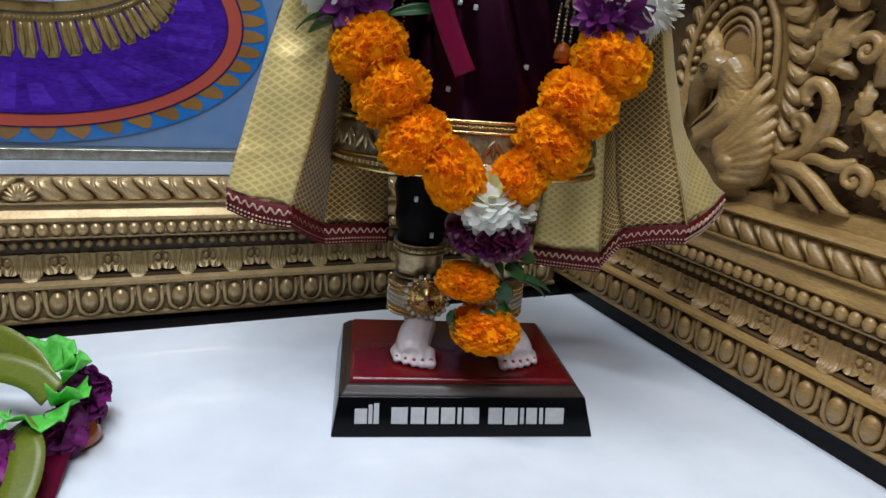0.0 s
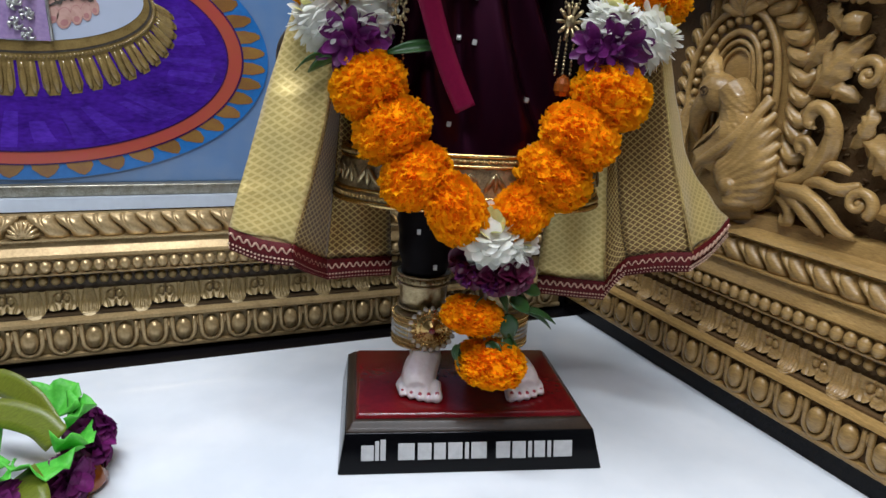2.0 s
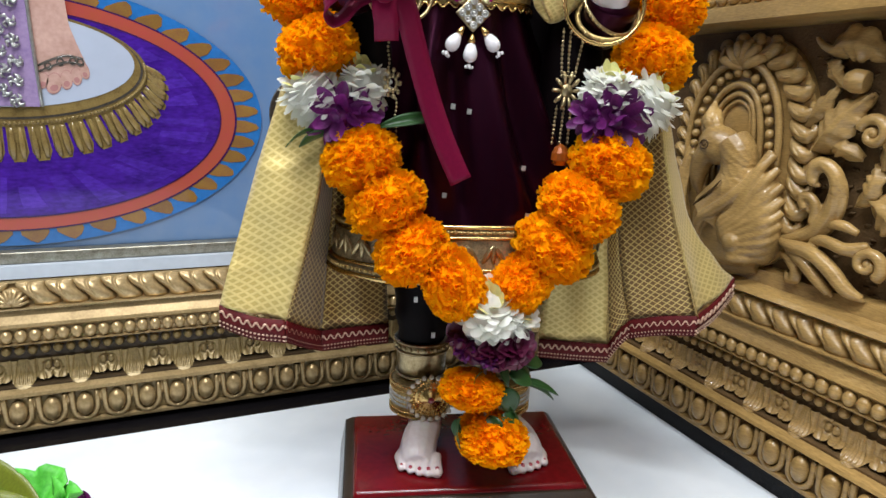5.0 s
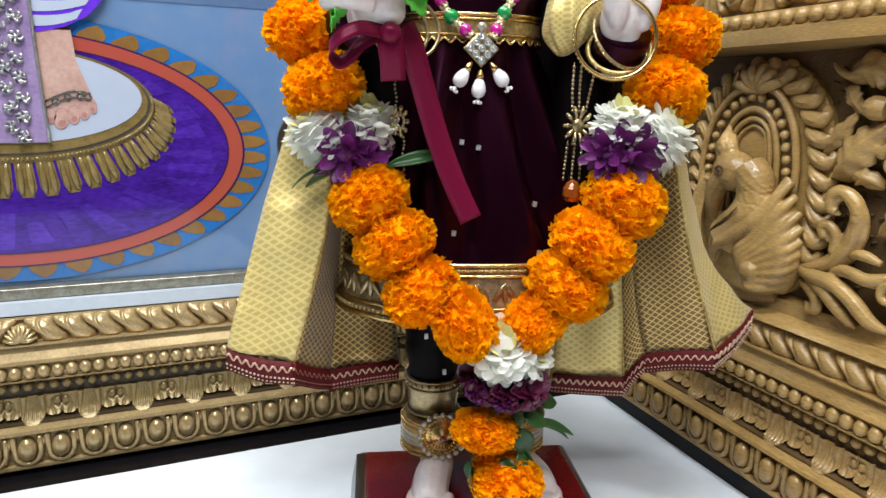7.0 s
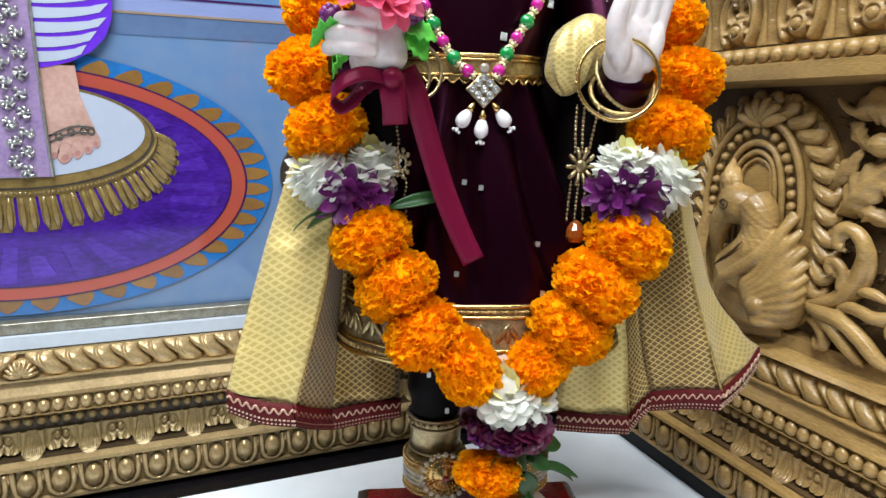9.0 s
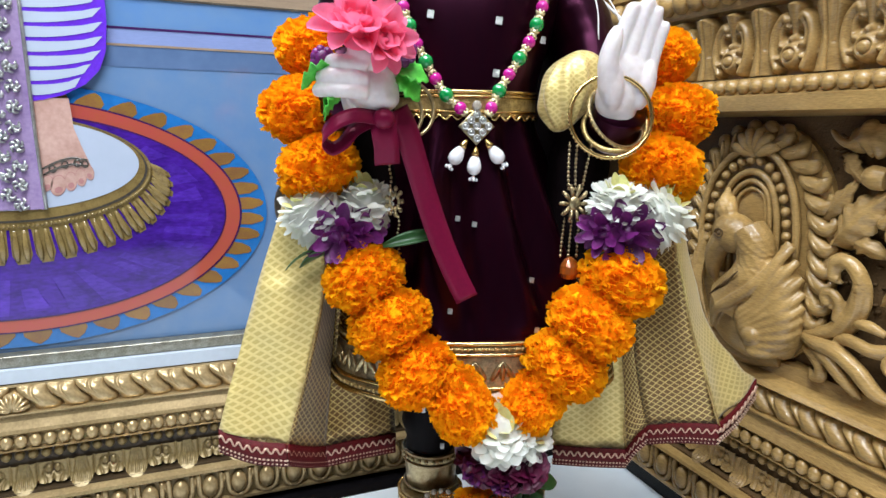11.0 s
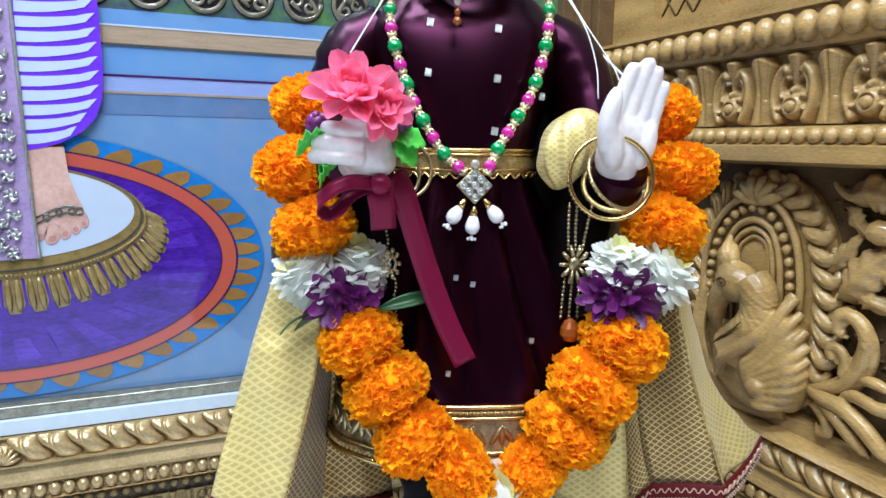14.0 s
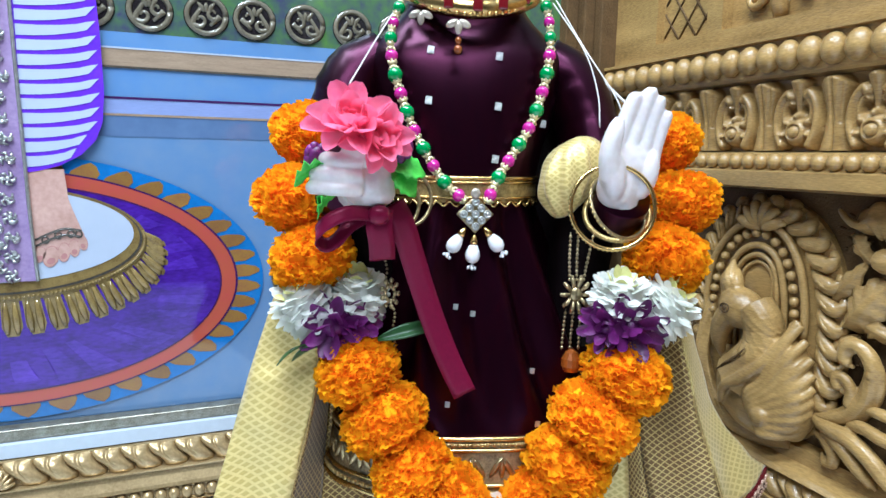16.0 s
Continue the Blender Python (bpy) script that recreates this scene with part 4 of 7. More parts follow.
        leaf("leaf", [(y + dy, z) for y, z in spine], w, o, 4)


# ---- the dressed statue: its own frame, right / back / up from the plinth's front edge ----
S = pose(0.2358, 0.4050, 0, 0, 0, -16.03)


def diamonds(name, pale, deep, scale=(172, 172, 238), rough=0.42, metal=0.2, line=0.16):
    """Brocade: woven pale lattice of diamonds over a deeper ground, in UV metres."""
    m = bpy.data.materials.new(name)
    m.use_nodes = True
    t = m.node_tree
    b = t.nodes["Principled BSDF"]
    b.inputs["Roughness"].default_value, b.inputs["Metallic"].default_value = rough, metal
    b.inputs["Sheen Weight"].default_value = 0.25
    uv = t.nodes.new("ShaderNodeUVMap")
    sep = t.nodes.new("ShaderNodeSeparateXYZ")
    t.links.new(uv.outputs[0], sep.inputs[0])

    def math_node(op, a, c):
        n = t.nodes.new("ShaderNodeMath")
        n.operation = op
        for i, v in enumerate((a, c)):
            if isinstance(v, (int, float)):
                n.inputs[i].default_value = v
            else:
                t.links.new(v, n.inputs[i])
        return n.outputs[0]
    u = math_node("MULTIPLY", sep.outputs[0], scale[0])
    v = math_node("MULTIPLY", sep.outputs[1], scale[2])
    p, q = math_node("ADD", u, v), math_node("SUBTRACT", u, v)
    dp = math_node("ABSOLUTE", math_node("SUBTRACT", math_node("FRACT", p, 0), 0.5), 0)
    dq = math_node("ABSOLUTE", math_node("SUBTRACT", math_node("FRACT", q, 0), 0.5), 0)
    edge = math_node("MAXIMUM", dp, dq)
    noise_n = t.nodes.new("ShaderNodeTexNoise")
    noise_n.inputs["Scale"].default_value = 900
    co = t.nodes.new("ShaderNodeTexCoord")
    t.links.new(co.outputs["Object"], noise_n.inputs["Vector"])
    edge2 = math_node("ADD", edge, math_node("MULTIPLY", math_node("SUBTRACT", noise_n.outputs["Fac"], 0.5), 0.10))
    mask = t.nodes.new("ShaderNodeMapRange")
    mask.inputs["From Min"].default_value, mask.inputs["From Max"].default_value = 0.5 - line, 0.5 - line + 0.06
    t.links.new(edge2, mask.inputs["Value"])
    big = t.nodes.new("ShaderNodeTexNoise")
    big.inputs["Scale"].default_value = 40
    t.links.new(co.outputs["Object"], big.inputs["Vector"])
    mix = t.nodes.new("ShaderNodeMix")
    mix.data_type = "RGBA"
    mix.inputs["A"].default_value, mix.inputs["B"].default_value = (*deep, 1), (*pale, 1)
    t.links.new(mask.outputs[0], mix.inputs["Factor"])
    hsv = t.nodes.new("ShaderNodeHueSaturation")
    rng_n = t.nodes.new("ShaderNodeMapRange")
    rng_n.inputs["To Min"].default_value, rng_n.inputs["To Max"].default_value = 0.75, 1.2
    t.links.new(big.outputs["Fac"], rng_n.inputs["Value"])
    t.links.new(rng_n.outputs[0], hsv.inputs["Value"])
    t.links.new(mix.outputs["Result"], hsv.inputs["Color"])
    t.links.new(hsv.outputs[0], b.inputs["Base Color"])
    bp = t.nodes.new("ShaderNodeBump")
    bp.inputs["Strength"].default_value, bp.inputs["Distance"].default_value = 0.35, 0.0006
    t.links.new(edge2, bp.inputs["Height"])
    t.links.new(bp.outputs[0], b.inputs["Normal"])
    return m


M.update(
    black=material("black_lacquer", (0.003, 0.003, 0.004), 0.16, grain=60, amount=0.4, bump=0.02, spec=0.2),
    brown_edge=material("brown_bronze_paint", (0.045, 0.028, 0.018), 0.34, grain=50, second=(0.015, 0.010, 0.007), spread=0.7, bump=0.05, coat=0.05, spec=0.25),
    red=material("red_lacquer", (0.15, 0.003, 0.006), 0.20, grain=30, amount=0.45, bump=0.04, coat=0.1, spec=0.4),
    letter=material("white_letter_paint", (0.55, 0.55, 0.55), 0.5, grain=200, amount=0.25, bump=0.05),
    stone=material("white_stone_skin", (0.74, 0.68, 0.68), 0.32, grain=35, second=(0.60, 0.52, 0.51), spread=0.5, bump=0.04, subsurface=0.15, coat=0.15),
    nail=material("red_nail_paint", (0.35, 0.03, 0.05), 0.3, bump=0),
    satin=material("maroon_satin", (0.006, 0.0003, 0.0014), 0.29, grain=40, second=(0.0015, 0.0002, 0.0012), spread=0.6, bump=0.08, stretch=(6, 6, 1), fine=500, spec=0.36, spec_tint=(0.85, 0.20, 0.50)),
    satin_dark=material("dark_velvet", (0.003, 0.0006, 0.0012), 0.6, grain=80, amount=0.4, bump=0.1, spec=0.1),
    zari=material("gold_thread_braid", (0.72, 0.53, 0.21), 0.34, metal=0.7, grain=260, second=(0.17, 0.10, 0.03), spread=0.6, bump=0.7, fine=900),
    zari_pale=material("silver_gold_embroidery", (0.46, 0.36, 0.20), 0.38, metal=0.5, grain=150, second=(0.085, 0.058, 0.03), spread=0.6, bump=0.8, fine=700),
    gold=material("polished_gold", (0.72, 0.50, 0.20), 0.24, metal=1.0, grain=80, second=(0.48, 0.30, 0.10), bump=0.1),
    pale_gold=material("pale_gold_cap", (0.88, 0.76, 0.45), 0.3, metal=0.6, grain=200, amount=0.3, bump=0.2),
    brass=material("old_brass", (0.50, 0.40, 0.22), 0.3, metal=0.9, grain=200, second=(0.22, 0.16, 0.08), bump=0.4),
    crystal=material("clear_crystal", (0.58, 0.50, 0.40), 0.06, metal=0.3, grain=300, amount=0.5, bump=0, coat=1.0, random_tint=0.4),
    ruby=material("dark_ruby", (0.16, 0.008, 0.012), 0.08, bump=0, coat=1.0),
    pearl=material("white_pearl", (0.80, 0.78, 0.80), 0.18, grain=60, amount=0.08, bump=0, coat=0.6),
    green_bead=material("green_glass_bead", (0.010, 0.26, 0.055), 0.12, grain=90, amount=0.3, bump=0, coat=0.8),
    pink_bead=material("magenta_glass_bead", (0.52, 0.012, 0.26), 0.12, grain=90, amount=0.3, bump=0, coat=0.8),
    brocade=diamonds("gold_brocade", (0.72, 0.57, 0.22), (0.55, 0.41, 0.125), (112, 112, 172), 0.44, 0.3, 0.20),
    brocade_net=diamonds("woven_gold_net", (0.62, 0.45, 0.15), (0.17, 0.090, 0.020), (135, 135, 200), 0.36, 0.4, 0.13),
    trim_red=material("maroon_braid", (0.12, 0.007, 0.009), 0.55, grain=300, second=(0.06, 0.003, 0.004), bump=0.5, spec=0.2),
    trim_thread=material("copper_thread", (0.78, 0.52, 0.38), 0.35, metal=0.5, grain=600, amount=0.5, bump=0.4),
    marigold=material("orange_marigold", (1.0, 0.52, 0.003), 0.6, grain=25, second=(1.0, 0.39, 0.001), spread=0.5, bump=0, random_tint=0.05, spec=0.05, thin=0.5),
    marigold_core=material("marigold_heart", (1.0, 0.42, 0.001), 0.8, grain=120, second=(0.85, 0.20, 0.001), bump=0.2, spec=0.02),
    mum=material("white_chrysanthemum", (0.93, 0.93, 0.90), 0.5, grain=60, second=(0.88, 0.89, 0.80), bump=0, random_tint=0.04, thin=0.5, spec=0.2),
    mum_heart=material("yellow_flower_heart", (0.80, 0.77, 0.30), 0.6, grain=200, amount=0.3, bump=0.2, random_tint=0.15),
    purple=material("purple_petal", (0.20, 0.020, 0.185), 0.42, grain=90, second=(0.065, 0.004, 0.065), spread=0.6, bump=0.1, random_tint=0.5),
    crimson=material("crimson_petal", (0.13, 0.004, 0.045), 0.5, grain=120, amount=0.5, bump=0.1, random_tint=0.3),
    leaf=material("dark_green_leaf", (0.028, 0.095, 0.020), 0.4, grain=90, amount=0.4, bump=0.1, random_tint=0.3),
    leaf_bright=material("bright_cloth_leaf", (0.14, 0.60, 0.065), 0.55, grain=60, second=(0.05, 0.36, 0.025), bump=0.1, random_tint=0.15),
    pink=material("pink_cloth_petal", (0.90, 0.18, 0.34), 0.6, grain=45, second=(0.92, 0.28, 0.42), spread=0.5, bump=0.05, random_tint=0.08, thin=0.45, spec=0.2),
    ribbon=material("maroon_ribbon", (0.15, 0.006, 0.032), 0.30, grain=400, amount=0.2, bump=0.1, spec=0.4, spec_tint=(0.8, 0.3, 0.4)),
    ribbon_olive=material("olive_satin_ribbon", (0.20, 0.23, 0.022), 0.32, grain=300, second=(0.09, 0.11, 0.010), bump=0.15, stretch=(1, 6, 1), sheen=0.2),
    thread=material("white_thread", (0.72, 0.68, 0.66), 0.7, bump=0),
    amber=material("amber_bead", (0.30, 0.075, 0.010), 0.2, metal=0.3, bump=0, coat=0.6),
)

# pedestal
pedestal = thing("pedestal", S, "black pedestal with a red lacquered top and lettered front, on marble", "pedestal")


def frustum(bm, low, high, z0, z1, bevel=0.0):
    """A block between two rectangles (u0, v0, u1, v1)."""
    r = lambda q, z: [bm.verts.new(p) for p in ((q[0], q[1], z), (q[2], q[1], z), (q[2], q[3], z), (q[0], q[3], z))]
    a, b = r(low, z0), r(high, z1)
    for k in range(4):
        bm.faces.new((a[k], a[(k + 1) % 4], b[(k + 1) % 4], b[k]))
    bm.faces.new(a[::-1])
    bm.faces.new(b)
    if bevel:
        bmesh.ops.bevel(bm, geom=list({e for v in a + b for e in v.link_edges}), offset=bevel, segments=2, affect="EDGES", profile=0.6)


bm = bmesh.new()
frustum(bm, (-0.1035, 0.0, 0.1035, 0.155), (-0.0985, 0.0085, 0.0965, 0.150), 0.0, 0.0305, 0.0012)
part("base", bm, M["black"], pedestal, "glossy black base")
bm = bmesh.new()
frustum(bm, (-0.0985, 0.0085, 0.0965, 0.150), (-0.0925, 0.0155, 0.0905, 0.141), 0.0300, 0.0372, 0.0015)
part("step", bm, M["brown_edge"], pedestal, "brown bronzed step")
bm = bmesh.new()
frustum(bm, (-0.0915, 0.0165, 0.0895, 0.138), (-0.0885, 0.0195, 0.0865, 0.134), 0.0368, 0.0415, 0.0018)
part("top", bm, M["red"], pedestal, "dark red lacquered top")
# lettering is kept as plain bars, one per letter block of three words
for u0, u1, z0, z1 in ((-0.086, -0.0765, 0.0105, 0.0215), (-0.0755, -0.0725, 0.0105, 0.0245), (-0.0715, -0.0675, 0.0105, 0.0255),
                       (-0.0580, -0.0455, 0.0105, 0.0225), (-0.0430, -0.0325, 0.0105, 0.0225), (-0.0305, -0.0215, 0.0105, 0.0225), (-0.0195, -0.0085, 0.0105, 0.0225), (-0.0065, -0.0035, 0.0105, 0.0225), (-0.0015, 0.0105, 0.0105, 0.0225),
                       (0.0180, 0.0290, 0.0105, 0.0225), (0.0310, 0.0415, 0.0100, 0.0225), (0.0435, 0.0465, 0.0105, 0.0225), (0.0485, 0.0570, 0.0105, 0.0225), (0.0590, 0.0620, 0.0105, 0.0225), (0.0640, 0.0790, 0.0105, 0.0225)):
    bm = bmesh.new()
    v = lambda z: 0.0085 * z / 0.0305 - 0.0005
    vs = [bm.verts.new(p) for p in ((u0, v(z0), z0), (u1, v(z0), z0), (u1, v(z1), z1), (u0, v(z1), z1))]
    vb = [bm.verts.new((p.co.x, p.co.y + 0.0008, p.co.z)) for p in vs]
    bm.faces.new(vs)
    for k in range(4):
        bm.faces.new((vs[k], vb[k], vb[(k + 1) % 4], vs[(k + 1) % 4]))
    part("letter_bar", bm, M["letter"], pedestal, "white painted letter bar", smooth=False)

# statue: hands, feet and body as one mesh
bm = bmesh.new()


def limb(pts, n=12, flat=1.0, up=(0, 0, 1)):
    tube(bm, pts, n=n, steps=5, flat=flat, up=up)


for s, cu in ((-1, -0.033), (1, 0.041)):
    t = -0.22 * s
    limb([(cu, 0.104, 0.15, 0.016), (cu, 0.104, 0.09, 0.0135), (cu, 0.098, 0.066, 0.0135), (cu + 0.1 * t * 0.1, 0.088, 0.057, 0.0135), (cu + s * 0.004, 0.070, 0.0525, 0.0150), (cu + s * 0.0075, 0.053, 0.0485, 0.0140), (cu + s * 0.0085, 0.044, 0.0465, 0.010)])
    limb([(cu, 0.100, 0.052, 0.011), (cu, 0.120, 0.052, 0.010), (cu, 0.124, 0.050, 0.005)])
    limb([(cu + s * 0.003, 0.080, 0.0470, 0.010), (cu + s * 0.0075, 0.058, 0.0462, 0.0175), (cu + s * 0.0085, 0.047, 0.0450, 0.0160)], flat=0.35)
    for k in range(5):
        f = k / 4
        uu = cu + s * (-0.0080 + 0.0270 * f) + s * 0.0015
        vv = 0.0345 + 0.006 * f * f * 1.6
        r = 0.0047 - 0.0015 * min(1, f * 1.6)
        limb([(uu - s * 0.001, vv + 0.018, 0.0485 - 0.001 * f, r), (uu, vv + 0.008, 0.0470, r), (uu, vv, 0.0450, r * 1.05), (uu, vv - 0.0035, 0.0440, r * 0.6)], n=8)
# raised open hand
ball(bm, (0.0835, 0.037, 0.4150), (0.0192, 0.0085, 0.0215), Matrix.Rotation(radians(-8), 4, "Y"), 16, 10)
ball(bm, (0.0770, 0.037, 0.4030), (0.0140, 0.0095, 0.0155), Matrix.Rotation(radians(10), 4, "Y"), 16, 10)
ball(bm, (0.0715, 0.031, 0.4100), (0.0080, 0.0085, 0.0165), Matrix.Rotation(radians(-6), 4, "Y"), 12, 8)
ball(bm, (0.0945, 0.034, 0.4110), (0.0072, 0.0072, 0.0165), Matrix.Rotation(radians(12), 4, "Y"), 12, 8)
limb([(0.080, 0.041, 0.402, 0.0130), (0.0815, 0.046, 0.388, 0.0125), (0.083, 0.056, 0.372, 0.013)])
for u0, w0, u1, w1, r in ((0.0745, 0.427, 0.0835, 0.4610, 0.0056), (0.0838, 0.429, 0.0930, 0.4640, 0.0057), (0.0922, 0.428, 0.0990, 0.4590, 0.0053), (0.0990, 0.424, 0.1045, 0.4500, 0.0046)):
    limb([(u0, 0.037, w0 - 0.012, r), (u0, 0.036, w0, r * 1.02), ((u0 + u1) / 2, 0.035, (w0 + w1) / 2, r * 0.98), (u1, 0.033, w1 - 0.003, r * 0.84), (u1 + 0.0004, 0.0325, w1 + 0.0005, r * 0.45)])
limb([(0.0700, 0.031, 0.408, 0.0075), (0.0670, 0.027, 0.424, 0.0066), (0.0695, 0.025, 0.438, 0.0054), (0.0715, 0.0245, 0.4450, 0.0030)])
# closed hand that holds the flower
ball(bm, (-0.0800, 0.012, 0.4050), (0.0162, 0.0165, 0.0150), Matrix.Rotation(radians(-12), 4, "Y"), 16, 10)
ball(bm, (-0.0745, 0.012, 0.3990), (0.0105, 0.0140, 0.0090), seg=14, rings=9)
ball(bm, (-0.0735, 0.012, 0.4105), (0.0085, 0.0130, 0.0095), seg=14, rings=9)
limb([(-0.083, 0.022, 0.402, 0.0145), (-0.088, 0.045, 0.398, 0.0135), (-0.095, 0.065, 0.396, 0.0135)])
for w, l, r in ((0.4168, 0.004, 0.0040), (0.4090, -0.001, 0.0041), (0.4012, -0.003, 0.0039)):
    limb([(-0.083, -0.003, w - 0.001, r), (-0.096, -0.006, w, r * 1.06), (-0.1065 + l, -0.001, w + 0.0005, r * 1.04), (-0.1065 + l, 0.010, w, r * 0.9)])
limb([(-0.076, 0.004, 0.415, 0.0058), (-0.086, -0.003, 0.4215, 0.0055), (-0.094, -0.004, 0.4220, 0.0040)])
# body, neck and chin under the clothes
limb([(-0.012, 0.108, 0.25, 0.036), (-0.012, 0.108, 0.30, 0.038), (-0.012, 0.108, 0.39, 0.036), (-0.012, 0.110, 0.46, 0.036), (-0.013, 0.116, 0.50, 0.030), (-0.013, 0.118, 0.53, 0.018), (-0.013, 0.112, 0.56, 0.022)], n=16)
ball(bm, (-0.013, 0.105, 0.590), (0.035, 0.038, 0.048), seg=18, rings=12)
for u, sgn in ((-0.095, -1), (0.075, 1)):
    limb([(u * 0.8, 0.112, 0.485, 0.018), (u * 1.05, 0.100, 0.44, 0.016), (u, 0.066, 0.398, 0.014)])
solid = fused(bm, "statue", M["stone"])
bm = bmesh.new()
bm.from_mesh(solid)
for f in bm.faces:
    f.material_index = 0
    f.smooth = True
count = len(bm.faces)
for s, cu in ((-1, -0.033), (1, 0.041)):
    for k in range(5):
        f = k / 4
        uu = cu + s * (-0.0080 + 0.0270 * f) + s * 0.0015
        vv = 0.0345 + 0.006 * f * f * 1.6
        r = 0.0034 - 0.0012 * min(1, f * 1.6)
        ball(bm, (uu, vv - 0.0005, 0.0478 - 0.0009 * f), (r * 0.75, r * 1.0, r * 0.55), Matrix.Rotation(radians(35), 4, "X"), 8, 5)
bm.faces.ensure_lookup_table()
for f in bm.faces[count:]:
    f.material_index = 1
statue = part("statue", mesh_of("statue", bm, [M["stone"], M["nail"]], recalc=False), None, at=S)
tagged(statue, "white stone devotional statue, one palm raised, dressed and garlanded", "statue")


# robe
def ring_section(w, cu, cv_, hu, hv, e=2.5, n=72, ripple=0.0, waves=11, phase=0.0):
    out = []
    for k in range(n + 1):
        a = 2 * math.pi * k / n
        c, s = math.cos(a), math.sin(a)
        r = (abs(c) ** e + abs(s) ** e) ** (-1 / e)
        r *= 1 + ripple * math.sin(waves * a + phase) + 0.5 * ripple * math.sin((waves * 2 - 3) * a + 1.3 * phase)
        out.append((cu + hu * r * c, cv_ + hv * r * s, w))
    return out


def loft(name, rows, mats, parent, label="", steps=5, uv=False, e=2.5, waves=11, n=72):
    rows = smooth_path(rows, steps)
    bm = bmesh.new()
    grid = [ring_section(*r[:5], e=e, n=n, ripple=r[5], waves=waves, phase=r[0] * 9) for r in rows]
    v = [[bm.verts.new(p) for p in g[:-1]] for g in grid]
    lay = bm.loops.layers.uv.new("UVMap") if uv else None
    n = len(v[0])
    for i in range(len(v) - 1):
        for k in range(n):
            f = bm.faces.new((v[i][k], v[i][(k + 1) % n], v[i + 1][(k + 1) % n], v[i + 1][k]))
            if uv:
                for lp, (a, b) in zip(f.loops, ((i, k), (i, k + 1), (i + 1, k + 1), (i + 1, k))):
                    lp[lay].uv = (k / n * 0.5 if b == k else b / n * 0.5, rows[a][0])
    return part(name, bm, mats, parent, label)


robe = thing("robe", S, "maroon satin robe with small silver dots and gold hem", "robe")
loft("skirt", [(0.236, -0.003, 0.098, 0.099, 0.0675, 0.016), (0.26, -0.006, 0.099, 0.090, 0.064, 0.070), (0.30, -0.010, 0.102, 0.076, 0.057, 0.095), (0.345, -0.012, 0.105, 0.061, 0.049, 0.085), (0.380, -0.0125, 0.107, 0.051, 0.0440, 0.040), (0.396, -0.0125, 0.107, 0.0495, 0.0432, 0.004)], M["satin"], robe, waves=10, n=200)
loft("bodice", [(0.394, -0.0125, 0.107, 0.0495, 0.0432, 0.003), (0.42, -0.0125, 0.108, 0.054, 0.0425, 0.004), (0.46, -0.013, 0.110, 0.066, 0.0405, 0.003), (0.487, -0.013, 0.113, 0.071, 0.0375, 0.0), (0.503, -0.013, 0.116, 0.060, 0.0330, 0.0), (0.517, -0.013, 0.117, 0.046, 0.0310, 0.0), (0.536, -0.013, 0.118, 0.036, 0.0290, 0.0)], M["satin"], robe)
for pts in ([(-0.068, 0.114, 0.488, 0.020), (-0.090, 0.110, 0.472, 0.0235), (-0.100, 0.100, 0.440, 0.0235), (-0.102, 0.082, 0.412, 0.0230), (-0.097, 0.058, 0.398, 0.0205), (-0.090, 0.040, 0.397, 0.0185)],
            [(0.044, 0.114, 0.488, 0.020), (0.064, 0.110, 0.472, 0.0235), (0.076, 0.100, 0.440, 0.0235), (0.081, 0.085, 0.405, 0.0225), (0.083, 0.068, 0.385, 0.0200), (0.083, 0.052, 0.385, 0.0185), (0.083, 0.041, 0.3960, 0.0175)]):
    bm = bmesh.new()
    tube(bm, pts, n=20, steps=6)
    for v in bm.verts:
        a = noise.noise(v.co * 60) * 0.0018 + math.sin(v.co.z * 420 + v.co.y * 260) * 0.0006
        v.co += Vector((a, a * 0.6, 0))
    part("sleeve", bm, M["satin"], robe)
loft("cape", [(0.236, -0.003, 0.128, 0.094, 0.036, 0.01), (0.30, -0.006, 0.130, 0.098, 0.030, 0.012), (0.36, -0.008, 0.132, 0.100, 0.026, 0.012), (0.42, -0.010, 0.132, 0.098, 0.024, 0.008), (0.465, -0.012, 0.132, 0.086, 0.020, 0.0)], M["satin_dark"], robe, "dark velvet back of the robe")
for pts in ([(-0.098, 0.098, 0.415, 0.020), (-0.092, 0.088, 0.385, 0.0225), (-0.084, 0.082, 0.340, 0.0210), (-0.080, 0.082, 0.290, 0.018)],
            [(0.076, 0.098, 0.415, 0.020), (0.074, 0.088, 0.385, 0.0225), (0.068, 0.082, 0.340, 0.0210), (0.066, 0.082, 0.290, 0.018)]):
    bm = bmesh.new()
    tube(bm, pts, n=18, steps=6)
    for v in bm.verts:
        v.co.y += 0.0020 * math.sin(v.co.x * 700)
    part("hanging_sleeve", bm, M["satin_dark"], robe, "dark hanging sleeve lining")
loft("hem_border", [(0.199, -0.003, 0.098, 0.1075, 0.0730, 0.006), (0.215, -0.003, 0.098, 0.1040, 0.0705, 0.008), (0.2385, -0.003, 0.098, 0.0995, 0.0682, 0.012)], M["zari_pale"], robe, "silver and gold embroidered hem border", waves=9)


